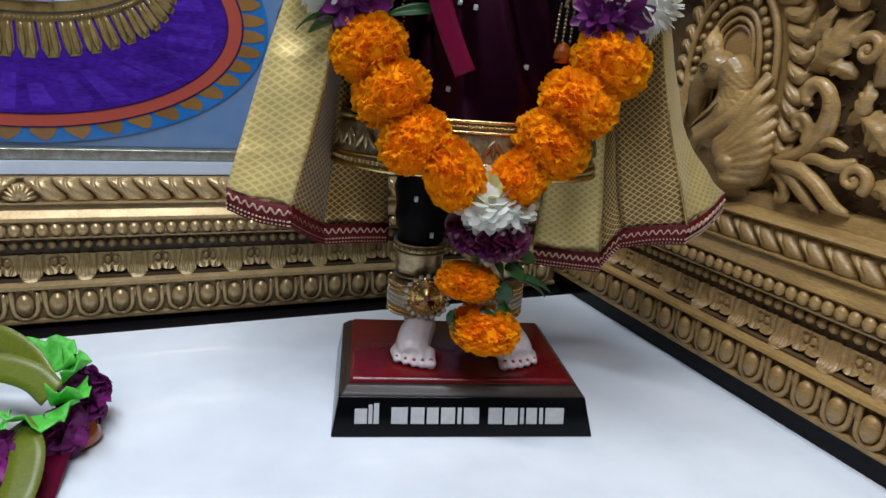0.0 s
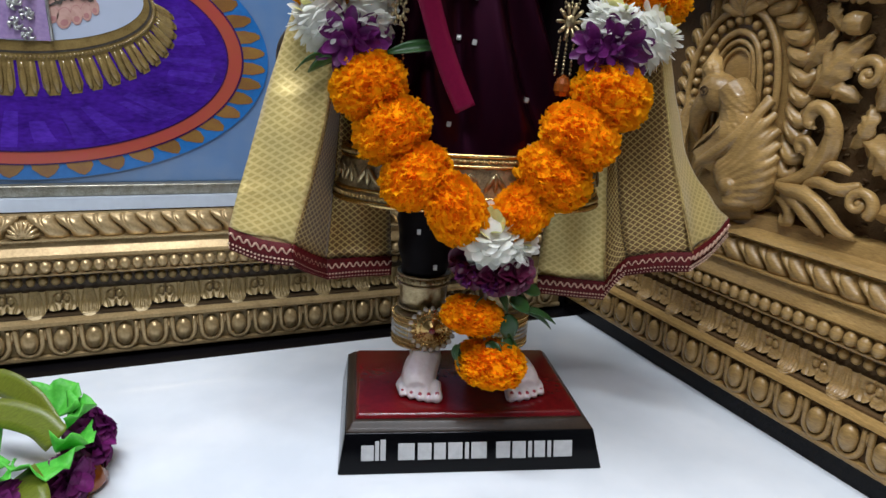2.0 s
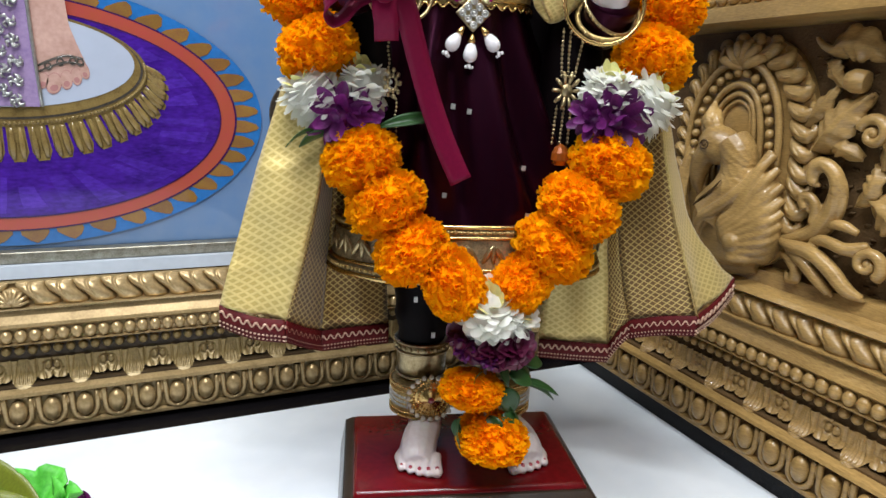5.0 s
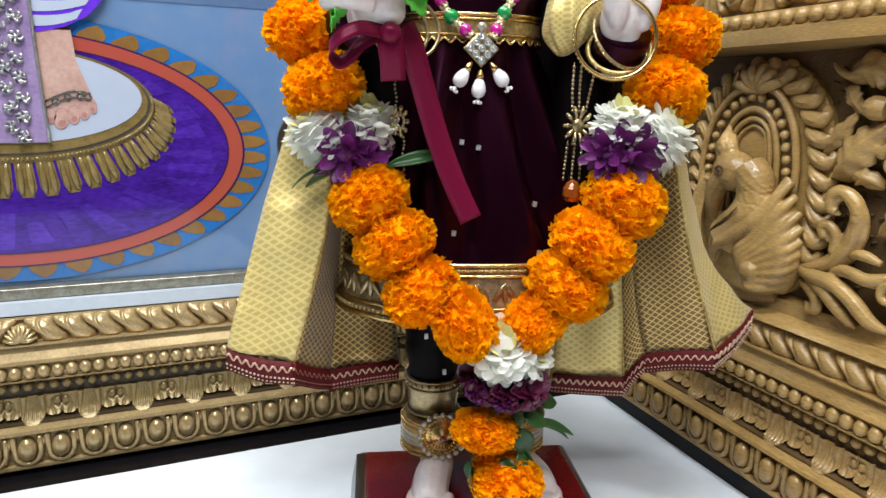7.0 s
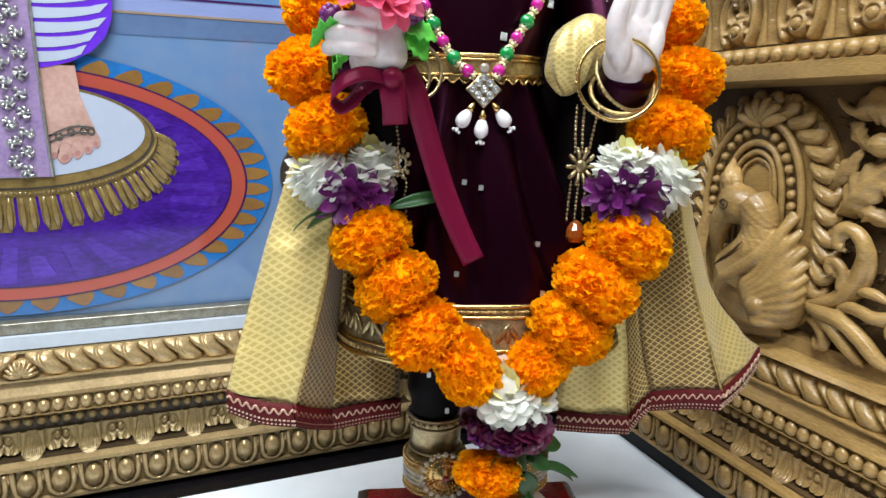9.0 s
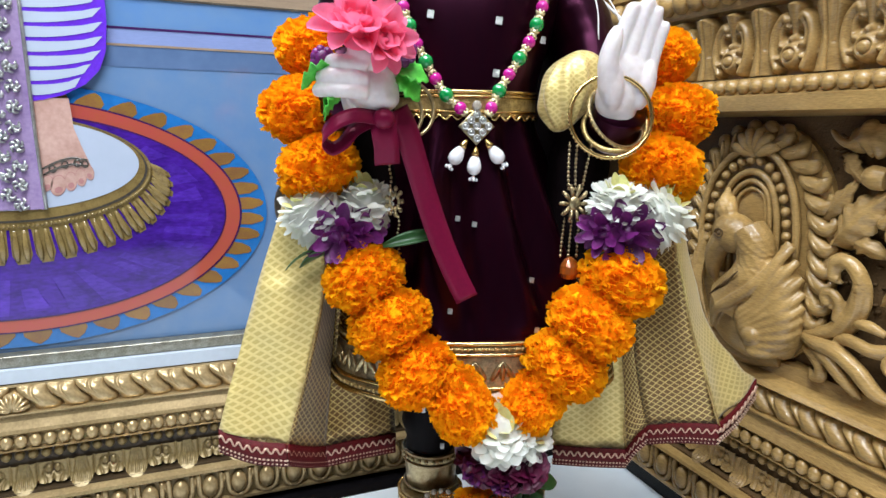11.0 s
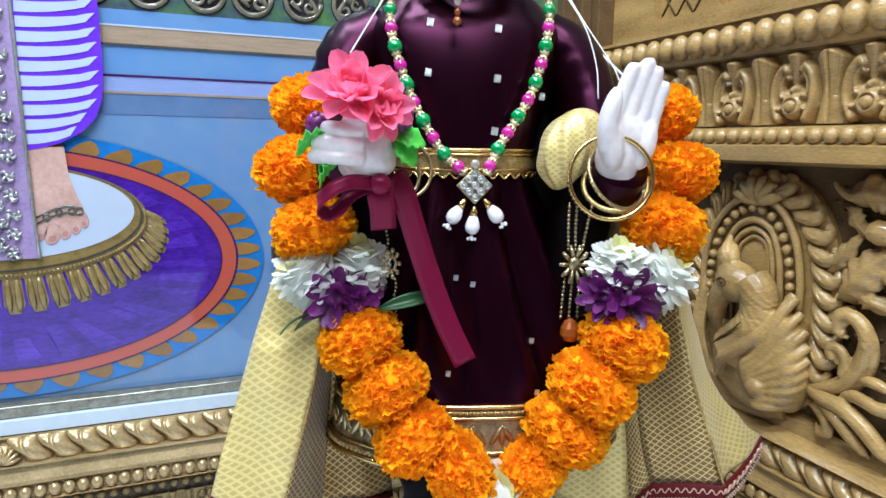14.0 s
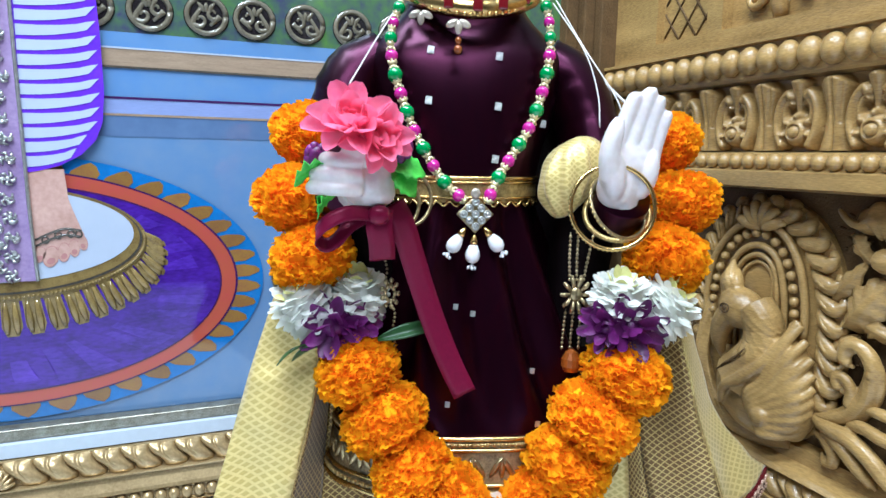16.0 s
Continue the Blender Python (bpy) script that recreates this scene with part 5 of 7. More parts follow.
def hem_ring(w, hu, hv, r, mat, name, label, n=72, dots=0, e=2.5):
    pts = ring_section(w, -0.003, 0.098, hu, hv, e=e, n=n, ripple=0.008, waves=9, phase=w * 9)
    bm = bmesh.new()
    tube(bm, [(*p, r) for p in pts], n=6, steps=1, caps=False)
    if dots:
        ring2 = ring_section(w, -0.003, 0.098, hu + r * 0.7, hv + r * 0.7, e=e, n=dots, ripple=0.008, waves=9, phase=w * 9)
        for p in ring2[:-1]:
            ball(bm, p, (0.0015, 0.0015, 0.0017), seg=6, rings=4)
    return part(name, bm, mat, robe, label)


hem_ring(0.2000, 0.1078, 0.0733, 0.0020, M["gold"], "hem_cord", "gold cord")
hem_ring(0.2045, 0.1072, 0.0728, 0.0010, M["zari"], "hem_cord", "gold cord", dots=150)
hem_ring(0.2090, 0.1062, 0.0722, 0.0016, M["gold"], "hem_cord", "gold cord")
hem_ring(0.2320, 0.1018, 0.0694, 0.0014, M["gold"], "hem_cord", "gold cord")
hem_ring(0.2358, 0.1012, 0.0690, 0.0010, M["zari"], "hem_cord", "gold cord", dots=140)
hem_ring(0.2395, 0.1006, 0.0687, 0.0018, M["gold"], "hem_cord", "gold cord")
# embroidered leaves on the hem border
spots = ring_section(0.2205, -0.003, 0.098, 0.1042, 0.0710, n=34, ripple=0.008, waves=9)
bm = bmesh.new()
for i, p in enumerate(spots[:-1]):
    d = Vector(spots[i + 1]) - Vector(p)
    turn = d.to_track_quat("X", "Z").to_matrix().to_4x4()
    for sx, a in ((-1, 32), (1, -32), (0, 0)):
        ball(bm, Vector(p) + d.normalized() * sx * 0.0042, (0.0022, 0.0016, 0.0075), turn @ Matrix.Rotation(radians(a), 4, "Y"), 8, 6)
part("embroidery", bm, M["brass"], robe, "raised metal-thread leaves")
# belt
loft("belt", [(0.3895, -0.0125, 0.107, 0.0508, 0.0445, 0), (0.396, -0.0125, 0.107, 0.0515, 0.0450, 0), (0.4055, -0.0125, 0.107, 0.0520, 0.0450, 0)], M["zari"], robe, "gold braid belt", steps=3)
for w, r in ((0.4060, 0.0014), (0.4030, 0.0010), (0.3930, 0.0010)):
    bm = bmesh.new()
    tube(bm, [(*p, r) for p in ring_section(w, -0.0125, 0.107, 0.0525, 0.0456, n=60)], n=6, steps=1, caps=False)
    part("belt_cord", bm, M["gold"], robe)
bm = bmesh.new()
wave = ring_section(0.3890, -0.0125, 0.107, 0.0525, 0.0458, n=240)
tube(bm, [(p[0], p[1], p[2] + 0.0016 * math.sin(k * 2 * math.pi / 6), 0.0011) for k, p in enumerate(wave)], n=5, steps=1, caps=False)
part("belt_edge", bm, M["gold"], robe, "wavy gold belt edge")
# little silver squares on the satin


def robe_front(u, w):
    rows = [(0.236, -0.003, 0.098, 0.099, 0.0675), (0.30, -0.010, 0.102, 0.076, 0.057), (0.345, -0.012, 0.105, 0.061, 0.049), (0.396, -0.0125, 0.107, 0.0495, 0.0432), (0.42, -0.0125, 0.108, 0.054, 0.0425), (0.46, -0.013, 0.110, 0.066, 0.0405), (0.487, -0.013, 0.113, 0.071, 0.0375), (0.51, -0.013, 0.117, 0.048, 0.030)]
    ws = [r[0] for r in rows]
    cu, cv_, hu, hv = [float(np.interp(w, ws, [r[i] for r in rows])) for i in (1, 2, 3, 4)]
    x = (u - cu) / hu
    depth = (1 - min(0.98, abs(x)) ** 2.5) ** (1 / 2.5)
    turn, ripple = math.atan2(-depth, x), float(np.interp(w, (0.236, 0.26, 0.30, 0.345, 0.38, 0.396), (0.016, 0.07, 0.095, 0.085, 0.04, 0.004)))
    return cv_ - hv * depth * (1 + ripple * math.sin(10 * turn + 9 * w) + 0.5 * ripple * math.sin(17 * turn + 11.7 * w))


for u, w in ((-0.0400, 0.489), (0.0055, 0.486), (-0.0415, 0.456), (0.0045, 0.453), (0.0030, 0.4185), (0.038, 0.443), (-0.0225, 0.3210), (-0.0120, 0.3180), (0.0280, 0.2800), (-0.0290, 0.2610), (0.0300, 0.2480)):
    bm = bmesh.new()
    size = 0.0022 if w > 0.40 else 0.0016
    box(bm, (-size, -0.0006, -size * 1.15), (size, 0.0006, size * 1.15))
    part("dot", bm, M["silver"], robe, "small silver square", smooth=False, at=pose(u, robe_front(u, w) - 0.0012, w, -8, 8, 0))
# trousers
trousers = thing("trousers", S, "dark maroon velvet trousers with gold embroidered cuffs", "trousers")
for s, cu in ((-1, -0.034), (1, 0.033)):
    bm = bmesh.new()
    tube(bm, [(cu, 0.104, 0.24, 0.026), (cu, 0.104, 0.20, 0.0245), (cu, 0.104, 0.16, 0.0235), (cu, 0.104, 0.128, 0.0195), (cu, 0.104, 0.116, 0.0175)], n=20, steps=5)
    for v in bm.verts:
        v.co.x += 0.0012 * math.sin(v.co.z * 260 + v.co.y * 90)
    part("leg", bm, M["satin_dark"], trousers)
    bm = bmesh.new()
    lathe(bm, [(0.0175, 0.098), (0.0200, 0.099), (0.0205, 0.110), (0.0215, 0.122), (0.0225, 0.1285), (0.0200, 0.1300)], 24, (cu, 0.104, 0))
    for k in range(24):
        a = 2 * math.pi * k / 24
        ball(bm, (cu + 0.0225 * math.cos(a), 0.104 + 0.0225 * math.sin(a), 0.1255), (0.0017, 0.0017, 0.002), seg=6, rings=4)
    for w in (0.1295, 0.1215, 0.1000):
        tube(bm, [(cu + (0.0212 + (w - 0.1) * 0.05) * math.cos(a), 0.104 + (0.0212 + (w - 0.1) * 0.05) * math.sin(a), w, 0.0011) for a in [2 * math.pi * k / 24 for k in range(25)]], n=5, steps=1, caps=False)
    part("cuff", bm, M["brass"], trousers, "gold embroidered cuff")
    for a in (250, 285):
        bm = bmesh.new()
        box(bm, (-0.0015, -0.0006, -0.0022), (0.0015, 0.0006, 0.0022))
        part("dot", bm, M["silver"], trousers, smooth=False, at=pose(cu + 0.0245 * math.cos(radians(a)), 0.104 + 0.0245 * math.sin(radians(a)), 0.170 - 0.03 * (a > 260)))


# ---- shawl of gold brocade, hanging at both sides ----
def cloth(name, edges, mats, parent, label="", across=10, steps=5, uv_scale=1.0, crease=0.0, thick=0.0012, pressed=()):
    """Cloth between edge lines: each edge is a list of (u, v, w) points from top to bottom."""
    lines = [smooth_path(e, steps) for e in edges]
    n = len(lines[0])
    grid = []
    for i in range(n):
        row = []
        for a, b in zip(lines, lines[1:]):
            for k in range(across):
                f = k / across
                p = a[i] * (1 - f) + b[i] * f
                row.append(p)
        row.append(lines[-1][i])
        grid.append(row)
    bm = bmesh.new()
    lay = bm.loops.layers.uv.new("UVMap")
    cols = len(grid[0])
    us = [[0.0] for _ in range(n)]
    for i in range(n):
        for j in range(1, cols):
            us[i].append(us[i][-1] + float(np.linalg.norm(grid[-1][j] - grid[-1][j - 1])))
    vsum = [0.0]
    mid = cols // 2
    for i in range(1, n):
        vsum.append(vsum[-1] + float(np.linalg.norm(grid[i][mid] - grid[i - 1][mid])))
    verts = []
    for i in range(n):
        verts.append([])
        for j in range(cols):
            p = Vector(grid[i][j])
            if crease:
                p += Vector((0, noise.noise(p * 26) * crease, noise.noise(p * 40) * crease * 0.3))
            for w in pressed:
                p.y -= 0.0018 * math.exp(-abs(p.z - w - 0.004 * (j / cols - 0.5)) / 0.008)
            p.y += 0.0016 * math.sin(p.x * 150 + p.z * 30) * min(1, vsum[i] / 0.06)
            verts[-1].append(bm.verts.new(p))
    for i in range(n - 1):
        for j in range(cols - 1):
            f = bm.faces.new((verts[i][j], verts[i][j + 1], verts[i + 1][j + 1], verts[i + 1][j]))
            for lp, (a, b) in zip(f.loops, ((i, j), (i, j + 1), (i + 1, j + 1), (i + 1, j))):
                lp[lay].uv = (us[a][b] * uv_scale, vsum[a] * uv_scale)
    ob = part(name, bm, mats, parent, label)
    mod = ob.modifiers.new("thickness", "SOLIDIFY")
    mod.thickness, mod.offset = thick, 0.0
    return ob, [[tuple(v) for v in row] for row in grid]


def braid(line, parent, drop=0.0155):
    """The sewn border: maroon tape, two bead rows and a wavy cord, along the bottom line."""
    p = smooth_path(line, 12)
    bm = bmesh.new()
    grid = [[(q[0], q[1] - 0.0012, q[2] + 0.001) for q in p], [(q[0], q[1] - 0.0018, q[2] - drop * 0.5) for q in p], [(q[0], q[1] - 0.0010, q[2] - drop) for q in p]]
    sheet(bm, grid, 0.0014)
    band = part("border", bm, M["trim_red"], parent, "maroon braid border")
    lens = [0.0]
    for a, b in zip(p, p[1:]):
        lens.append(lens[-1] + float(np.linalg.norm(b - a)))
    bm = bmesh.new()
    run = np.arange(0, lens[-1], 0.0007)
    at = [np.array([np.interp(s, lens, [q[i] for q in p]) for i in range(3)]) for s in run]
    tube(bm, [(q[0], q[1] - 0.0026, q[2] - drop * 0.30 + 0.0018 * math.sin(2 * math.pi * s / 0.0062), 0.0011) for q, s in zip(at, run)], n=4, steps=1)
    part("wavy_cord", bm, M["trim_thread"], band, "copper wavy cord")
    bm = bmesh.new()
    for q in at[::4]:
        ball(bm, (q[0], q[1] - 0.0026, q[2] - drop * 0.70), (0.0013, 0.0009, 0.0009), seg=5, rings=4)
        ball(bm, (q[0], q[1] - 0.0022, q[2] - drop * 0.90), (0.0012, 0.0008, 0.0008), seg=5, rings=4)
    part("bead_row", bm, M["trim_thread"], band, "copper bead rows")


shawl = thing("shawl", S, "gold brocade shawl with a maroon braid border draped on the statue", "shawl")
L0 = [(-0.133, 0.062, 0.350), (-0.150, 0.058, 0.300), (-0.163, 0.050, 0.255), (-0.175, 0.042, 0.212), (-0.1825, 0.036, 0.1815)]
L1 = [(-0.108, 0.050, 0.352), (-0.1105, 0.046, 0.305), (-0.115, 0.043, 0.262), (-0.126, 0.039, 0.215), (-0.1385, 0.034, 0.170)]
L2 = [(-0.106, 0.088, 0.335), (-0.106, 0.087, 0.300), (-0.108, 0.086, 0.255), (-0.112, 0.083, 0.200), (-0.1160, 0.072, 0.1475)]
L3 = [(-0.088, 0.115, 0.320), (-0.075, 0.106, 0.285), (-0.069, 0.102, 0.250), (-0.066, 0.100, 0.195), (-0.0635, 0.097, 0.1440)]
cloth("front_fold", [L0, L1], M["brocade"], shawl, "pale gold brocade", crease=0.005, steps=14, pressed=(0.276, 0.2087))
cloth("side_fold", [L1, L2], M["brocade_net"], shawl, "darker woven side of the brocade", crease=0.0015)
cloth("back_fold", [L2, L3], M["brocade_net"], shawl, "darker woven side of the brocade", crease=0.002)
braid([L0[-1], tuple((np.array(L0[-1]) + np.array(L1[-1])) / 2 + np.array((0, -0.002, -0.002))), L1[-1]], shawl)
braid([L1[-1], tuple((np.array(L1[-1]) + np.array(L2[-1])) / 2 + np.array((0, 0, -0.001))), L2[-1]], shawl)
braid([L2[-1], tuple((np.array(L2[-1]) + np.array(L3[-1])) / 2 + np.array((0, 0, 0.0005))), L3[-1]], shawl)
R0 = [(0.090, 0.112, 0.320), (0.076, 0.100, 0.285), (0.068, 0.096, 0.240), (0.066, 0.094, 0.180), (0.0635, 0.092, 0.1310)]
R1 = [(0.108, 0.100, 0.320), (0.110, 0.095, 0.285), (0.113, 0.093, 0.240), (0.119, 0.092, 0.180), (0.1240, 0.090, 0.1260)]
R2 = [(0.108, 0.088, 0.350), (0.112, 0.087, 0.300), (0.119, 0.086, 0.240), (0.128, 0.083, 0.185), (0.1365, 0.080, 0.1515)]
R3 = [(0.126, 0.060, 0.350), (0.136, 0.058, 0.300), (0.150, 0.054, 0.245), (0.165, 0.050, 0.200), (0.1770, 0.048, 0.1660)]
R4 = [(0.132, 0.068, 0.350), (0.150, 0.068, 0.300), (0.174, 0.072, 0.240), (0.202, 0.076, 0.205), (0.2230, 0.078, 0.1880)]
cloth("inner_fold", [R0, R1], M["brocade"], shawl, "pale gold brocade", crease=0.002)
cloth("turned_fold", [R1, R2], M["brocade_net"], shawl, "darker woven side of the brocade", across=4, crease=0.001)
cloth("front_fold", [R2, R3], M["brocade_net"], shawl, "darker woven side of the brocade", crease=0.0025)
cloth("outer_fold", [R3, R4], M["brocade"], shawl, "pale gold brocade", crease=0.005, steps=12)
for a, b, d in ((R0, R1, 0.0), (R1, R2, 0.003), (R2, R3, 0.002), (R3, R4, -0.003)):
    braid([a[-1], tuple((np.array(a[-1]) + np.array(b[-1])) / 2 + np.array((0, -0.001, d))), b[-1]], shawl)
# seam cords of the folds
for line in (R3, L1, R1):
    bm = bmesh.new()
    tube(bm, [(p[0], p[1] - 0.001, p[2], 0.0010) for p in line], n=5, steps=5)
    part("fold_edge", bm, M["zari"], shawl)
# the end over the forearm
bm = bmesh.new()
ball(bm, (0.053, 0.062, 0.4075), (0.0168, 0.018, 0.0290), Matrix.Rotation(radians(24), 4, "Y"), 48, 26)
for v in bm.verts:
    d = v.co - Vector((0.053, 0.062, 0.4075))
    turn = math.atan2(d.y, d.x)
    taper = 1.0 + 0.22 * d.z / 0.03
    v.co += Vector((d.x, d.y, 0)) * (taper - 1 + 0.10 * math.sin(9 * turn + 40 * d.z) + 0.22 * noise.noise(v.co * 60))
lay = bm.loops.layers.uv.new("UVMap")
for f in bm.faces:
    for lp in f.loops:
        lp[lay].uv = (lp.vert.co.x * 1.9 + lp.vert.co.y * 0.9, lp.vert.co.z * 1.5)
part("bunched_end", bm, M["brocade"], shawl, "bunched brocade over the forearm")


# ---- flowers ----
def build_mesh(name, verts, faces, mats, idx=None, smooth=False):
    me = bpy.data.meshes.new(name)
    me.from_pydata([tuple(v) for v in verts], [], faces)
    for m in mats:
        me.materials.append(m)
    if idx is not None:
        me.polygons.foreach_set("material_index", idx)
    if smooth:
        me.polygons.foreach_set("use_smooth", [True] * len(me.polygons))
    me.update()
    return me


def marigold_mesh(seed, count=640, r=0.0265, squash=0.80):
    """A ball of ruffled petals; z is the axis of the stem."""
    g = np.random.RandomState(seed)
    verts, faces, idx = [], [], []
    for k in range(count):
        z = 1 - 2 * (k + 0.5) / count
        a = k * 2.39996 + g.uniform(-0.25, 0.25)
        q = math.sqrt(max(0, 1 - z * z))
        d = np.array([q * math.cos(a), q * math.sin(a), z])
        d = d + g.normal(0, 0.07, 3)
        d /= np.linalg.norm(d)
        h = np.cross(d, [g.normal(), g.normal(), g.normal()])
        h /= np.linalg.norm(h)
        o = np.cross(d, h)
        wide, far = r * g.uniform(0.11, 0.18), r * g.uniform(0.90, 1.08) * (1 + 0.05 * math.sin(5 * d[0] + seed) * math.cos(4 * d[1]))
        lean = g.uniform(-0.12, 0.12)
        base = len(verts)
        for i, (t, w) in enumerate(((0.84, 0.7), (0.94, 1.0), (1.02, 1.25))):
            for j in range(5):
                s = (j - 2) / 2
                ruf = (0.34 if j % 2 else -0.34) * (0.2, 0.6, 1.0)[i] + g.uniform(-0.12, 0.12)
                p = d * far * (t - 0.05 * abs(s) * t + (g.uniform(-0.04, 0.05) if i == 2 else 0)) + h * wide * w * s + o * wide * (ruf + lean * t * 2)
                p = p * np.array([1, 1, squash])
                verts.append(p)
        for i in range(2):
            for j in range(4):
                b = base + i * 5 + j
                faces.append((b, b + 1, b + 6, b + 5))
                idx.append(0)
    n = 10
    base = len(verts)
    for i in range(n + 1):
        for j in range(16):
            ph, th = math.pi * i / n, 2 * math.pi * j / 16
            verts.append(np.array([math.sin(ph) * math.cos(th), math.sin(ph) * math.sin(th), math.cos(ph) * squash]) * r * 0.90)
    for i in range(n):
        for j in range(16):
            faces.append((base + i * 16 + j, base + i * 16 + (j + 1) % 16, base + (i + 1) * 16 + (j + 1) % 16, base + (i + 1) * 16 + j))
            idx.append(1)
    return build_mesh("marigold", verts, faces, [M["marigold"], M["marigold_core"]], idx, True)


def petal_flower(name, seed, rings, mats, heart=0.0, cup=0.3):
    """Petals in rings about z: ring = (count, length, width, elevation in degrees, droop, start radius, material)."""
    g = np.random.RandomState(seed)
    verts, faces, idx = [], [], []
    for count, length, width, elev, droop, r0, mi in rings:
        for k in range(count):
            a = 2 * math.pi * (k + g.uniform(-0.3, 0.3)) / count
            ca, sa = math.cos(a), math.sin(a)
            out, side = np.array([ca, sa, 0]), np.array([-sa, ca, 0])
            e = radians(elev + g.uniform(-13, 13))
            ll = length * g.uniform(0.82, 1.1)
            twist = g.uniform(-0.25, 0.25)
            base = len(verts)
            for i in range(8):
                t = i / 7
                w = width * (0.38, 0.62, 0.84, 0.98, 1.04, 0.98, 0.76, 0.30)[i]
                ang = e - radians(droop) * t
                p = out * (r0 + ll * t * math.cos(ang)) + np.array([0, 0, 1]) * ll * t * math.sin(ang) + side * twist * ll * t * t * 0.5
                for j in (-1, -0.5, 0, 0.5, 1):
                    lift = cup * w * j * j
                    verts.append(p + side * w * j + np.array([0, 0, 1]) * lift * math.cos(ang) - out * lift * math.sin(ang))
            for i in range(7):
                for j in range(4):
                    b = base + i * 5 + j
                    faces.append((b, b + 1, b + 6, b + 5))
                    idx.append(mi)
    if heart:
        base = len(verts)
        for i in range(7):
            for j in range(12):
                ph, th = math.pi * i / 6, 2 * math.pi * j / 12
                verts.append(np.array([math.sin(ph) * math.cos(th), math.sin(ph) * math.sin(th), math.cos(ph) * 0.7]) * heart * (1 + 0.08 * g.normal()))
        for i in range(6):
            for j in range(12):
                faces.append((base + i * 12 + j, base + i * 12 + (j + 1) % 12, base + (i + 1) * 12 + (j + 1) % 12, base + (i + 1) * 12 + j))
                idx.append(len(mats) - 1)
    return build_mesh(name, verts, faces, mats, idx, True)


def petal_ball(name, seed, count, reach, width, first, last, curl, mats, heart=0.0, core=0.62, shingle=False):
    """A full flower head: cupped petals spread over a dome about z between two polar angles, the inner ones curling in."""
    g = np.random.RandomState(seed)
    verts, faces, idx = [], [], []
    for k in range(count):
        f = (k + 0.5) / count
        pol = radians(first + (last - first) * math.sqrt(f) + g.uniform(-8, 8))
        a = k * 2.39996 + g.uniform(-0.2, 0.2)
        d = np.array([math.sin(pol) * math.cos(a), math.sin(pol) * math.sin(a), math.cos(pol)])
        side = np.array([-math.sin(a), math.cos(a), 0.0])
        face = np.array([-math.cos(pol) * math.cos(a), -math.cos(pol) * math.sin(a), math.sin(pol)])
        side = side + face * g.uniform(-0.35, 0.35)
        side /= np.linalg.norm(side)
        r, w = reach * g.uniform(0.84, 1.08), width * g.uniform(0.8, 1.15)
        bend = curl * (1 - 1.5 * f) + g.uniform(-0.08, 0.08)
        base = len(verts)
        for i in range(6):
            t = i / 5
            q = d * r * (0.28 + 0.72 * t) + face * r * bend * t * t
            if shingle:
                q = d * r * 0.74 + (d * (0.62 + bend) - face * (0.80 * f + 0.10)) * r * 0.36 * t + d * r * 0.05 * t * t
            ww = w * (0.45, 0.75, 0.95, 1.0, 0.82, 0.34)[i]
            for j in (-1, 0, 1):
                verts.append(q + side * ww * j + (d * -0.30 if shingle else face * 0.55) * (ww * abs(j)))
        for i in range(5):
            for j in range(2):
                b = base + i * 3 + j
                faces.append((b, b + 1, b + 4, b + 3))
                idx.append(len(mats) - 1 if f < heart else 0)
    base = len(verts)
    for i in range(9):
        for j in range(14):
            ph, th = math.pi * i / 8, 2 * math.pi * j / 14
            verts.append(np.array([math.sin(ph) * math.cos(th), math.sin(ph) * math.sin(th), math.cos(ph)]) * reach * core)
    for i in range(8):
        for j in range(14):
            faces.append((base + i * 14 + j, base + i * 14 + (j + 1) % 14, base + (i + 1) * 14 + (j + 1) % 14, base + (i + 1) * 14 + j))
            idx.append(0)
    return build_mesh(name, verts, faces, mats, idx, True)


def leaf_mesh(name, mat, length, width, fold=0.35, bend=0.3, wavy=0.0):
    bm = bmesh.new()
    grid = []
    for i in range(9):
        t = i / 8
        w = width * math.sin(math.pi * (0.06 + 0.92 * t)) ** 0.8
        row = []
        for j in range(-3, 4):
            s = j / 3
            row.append((length * t, w * s, fold * abs(s) * w - bend * length * t * t + wavy * math.sin(9 * t * math.pi) * abs(s)))
        grid.append(row)
    sheet(bm, grid, 0.0006)
    return mesh_of(name, bm, mat)


def aim(p, d, roll=0.0, size=1.0):
    """A pose at p whose z looks along d."""
    return Matrix.Translation(p) @ Vector(d).to_track_quat("Z", "Y").to_matrix().to_4x4() @ Matrix.Rotation(radians(roll), 4, "Z") @ Matrix.Scale(size, 4)


MARI = [marigold_mesh(k) for k in (3, 11, 23)]
MUM = petal_ball("chrysanthemum", 4, 230, 0.0235, 0.0045, 3, 128, 0.22, [M["mum"], M["mum_heart"]], 0.035, core=0.80, shingle=True)
PURPLE = petal_ball("purple_flower", 9, 34, 0.0225, 0.0043, 8, 118, 0.10, [M["purple"]], core=0.35)
CRIM = petal_flower("crimson_flower", 12, [(10, 0.016, 0.0065, 5, 40, 0.003, 0), (9, 0.013, 0.006, 35, 30, 0.003, 0), (7, 0.010, 0.005, 60, 20, 0.002, 0)], [M["crimson"], M["crimson"]], heart=0.007, cup=0.7)
LEAF = leaf_mesh("leaf", M["leaf"], 0.038, 0.0075)
LEAF_WIDE = leaf_mesh("leaf", M["leaf"], 0.028, 0.0105, 0.2, 0.5)

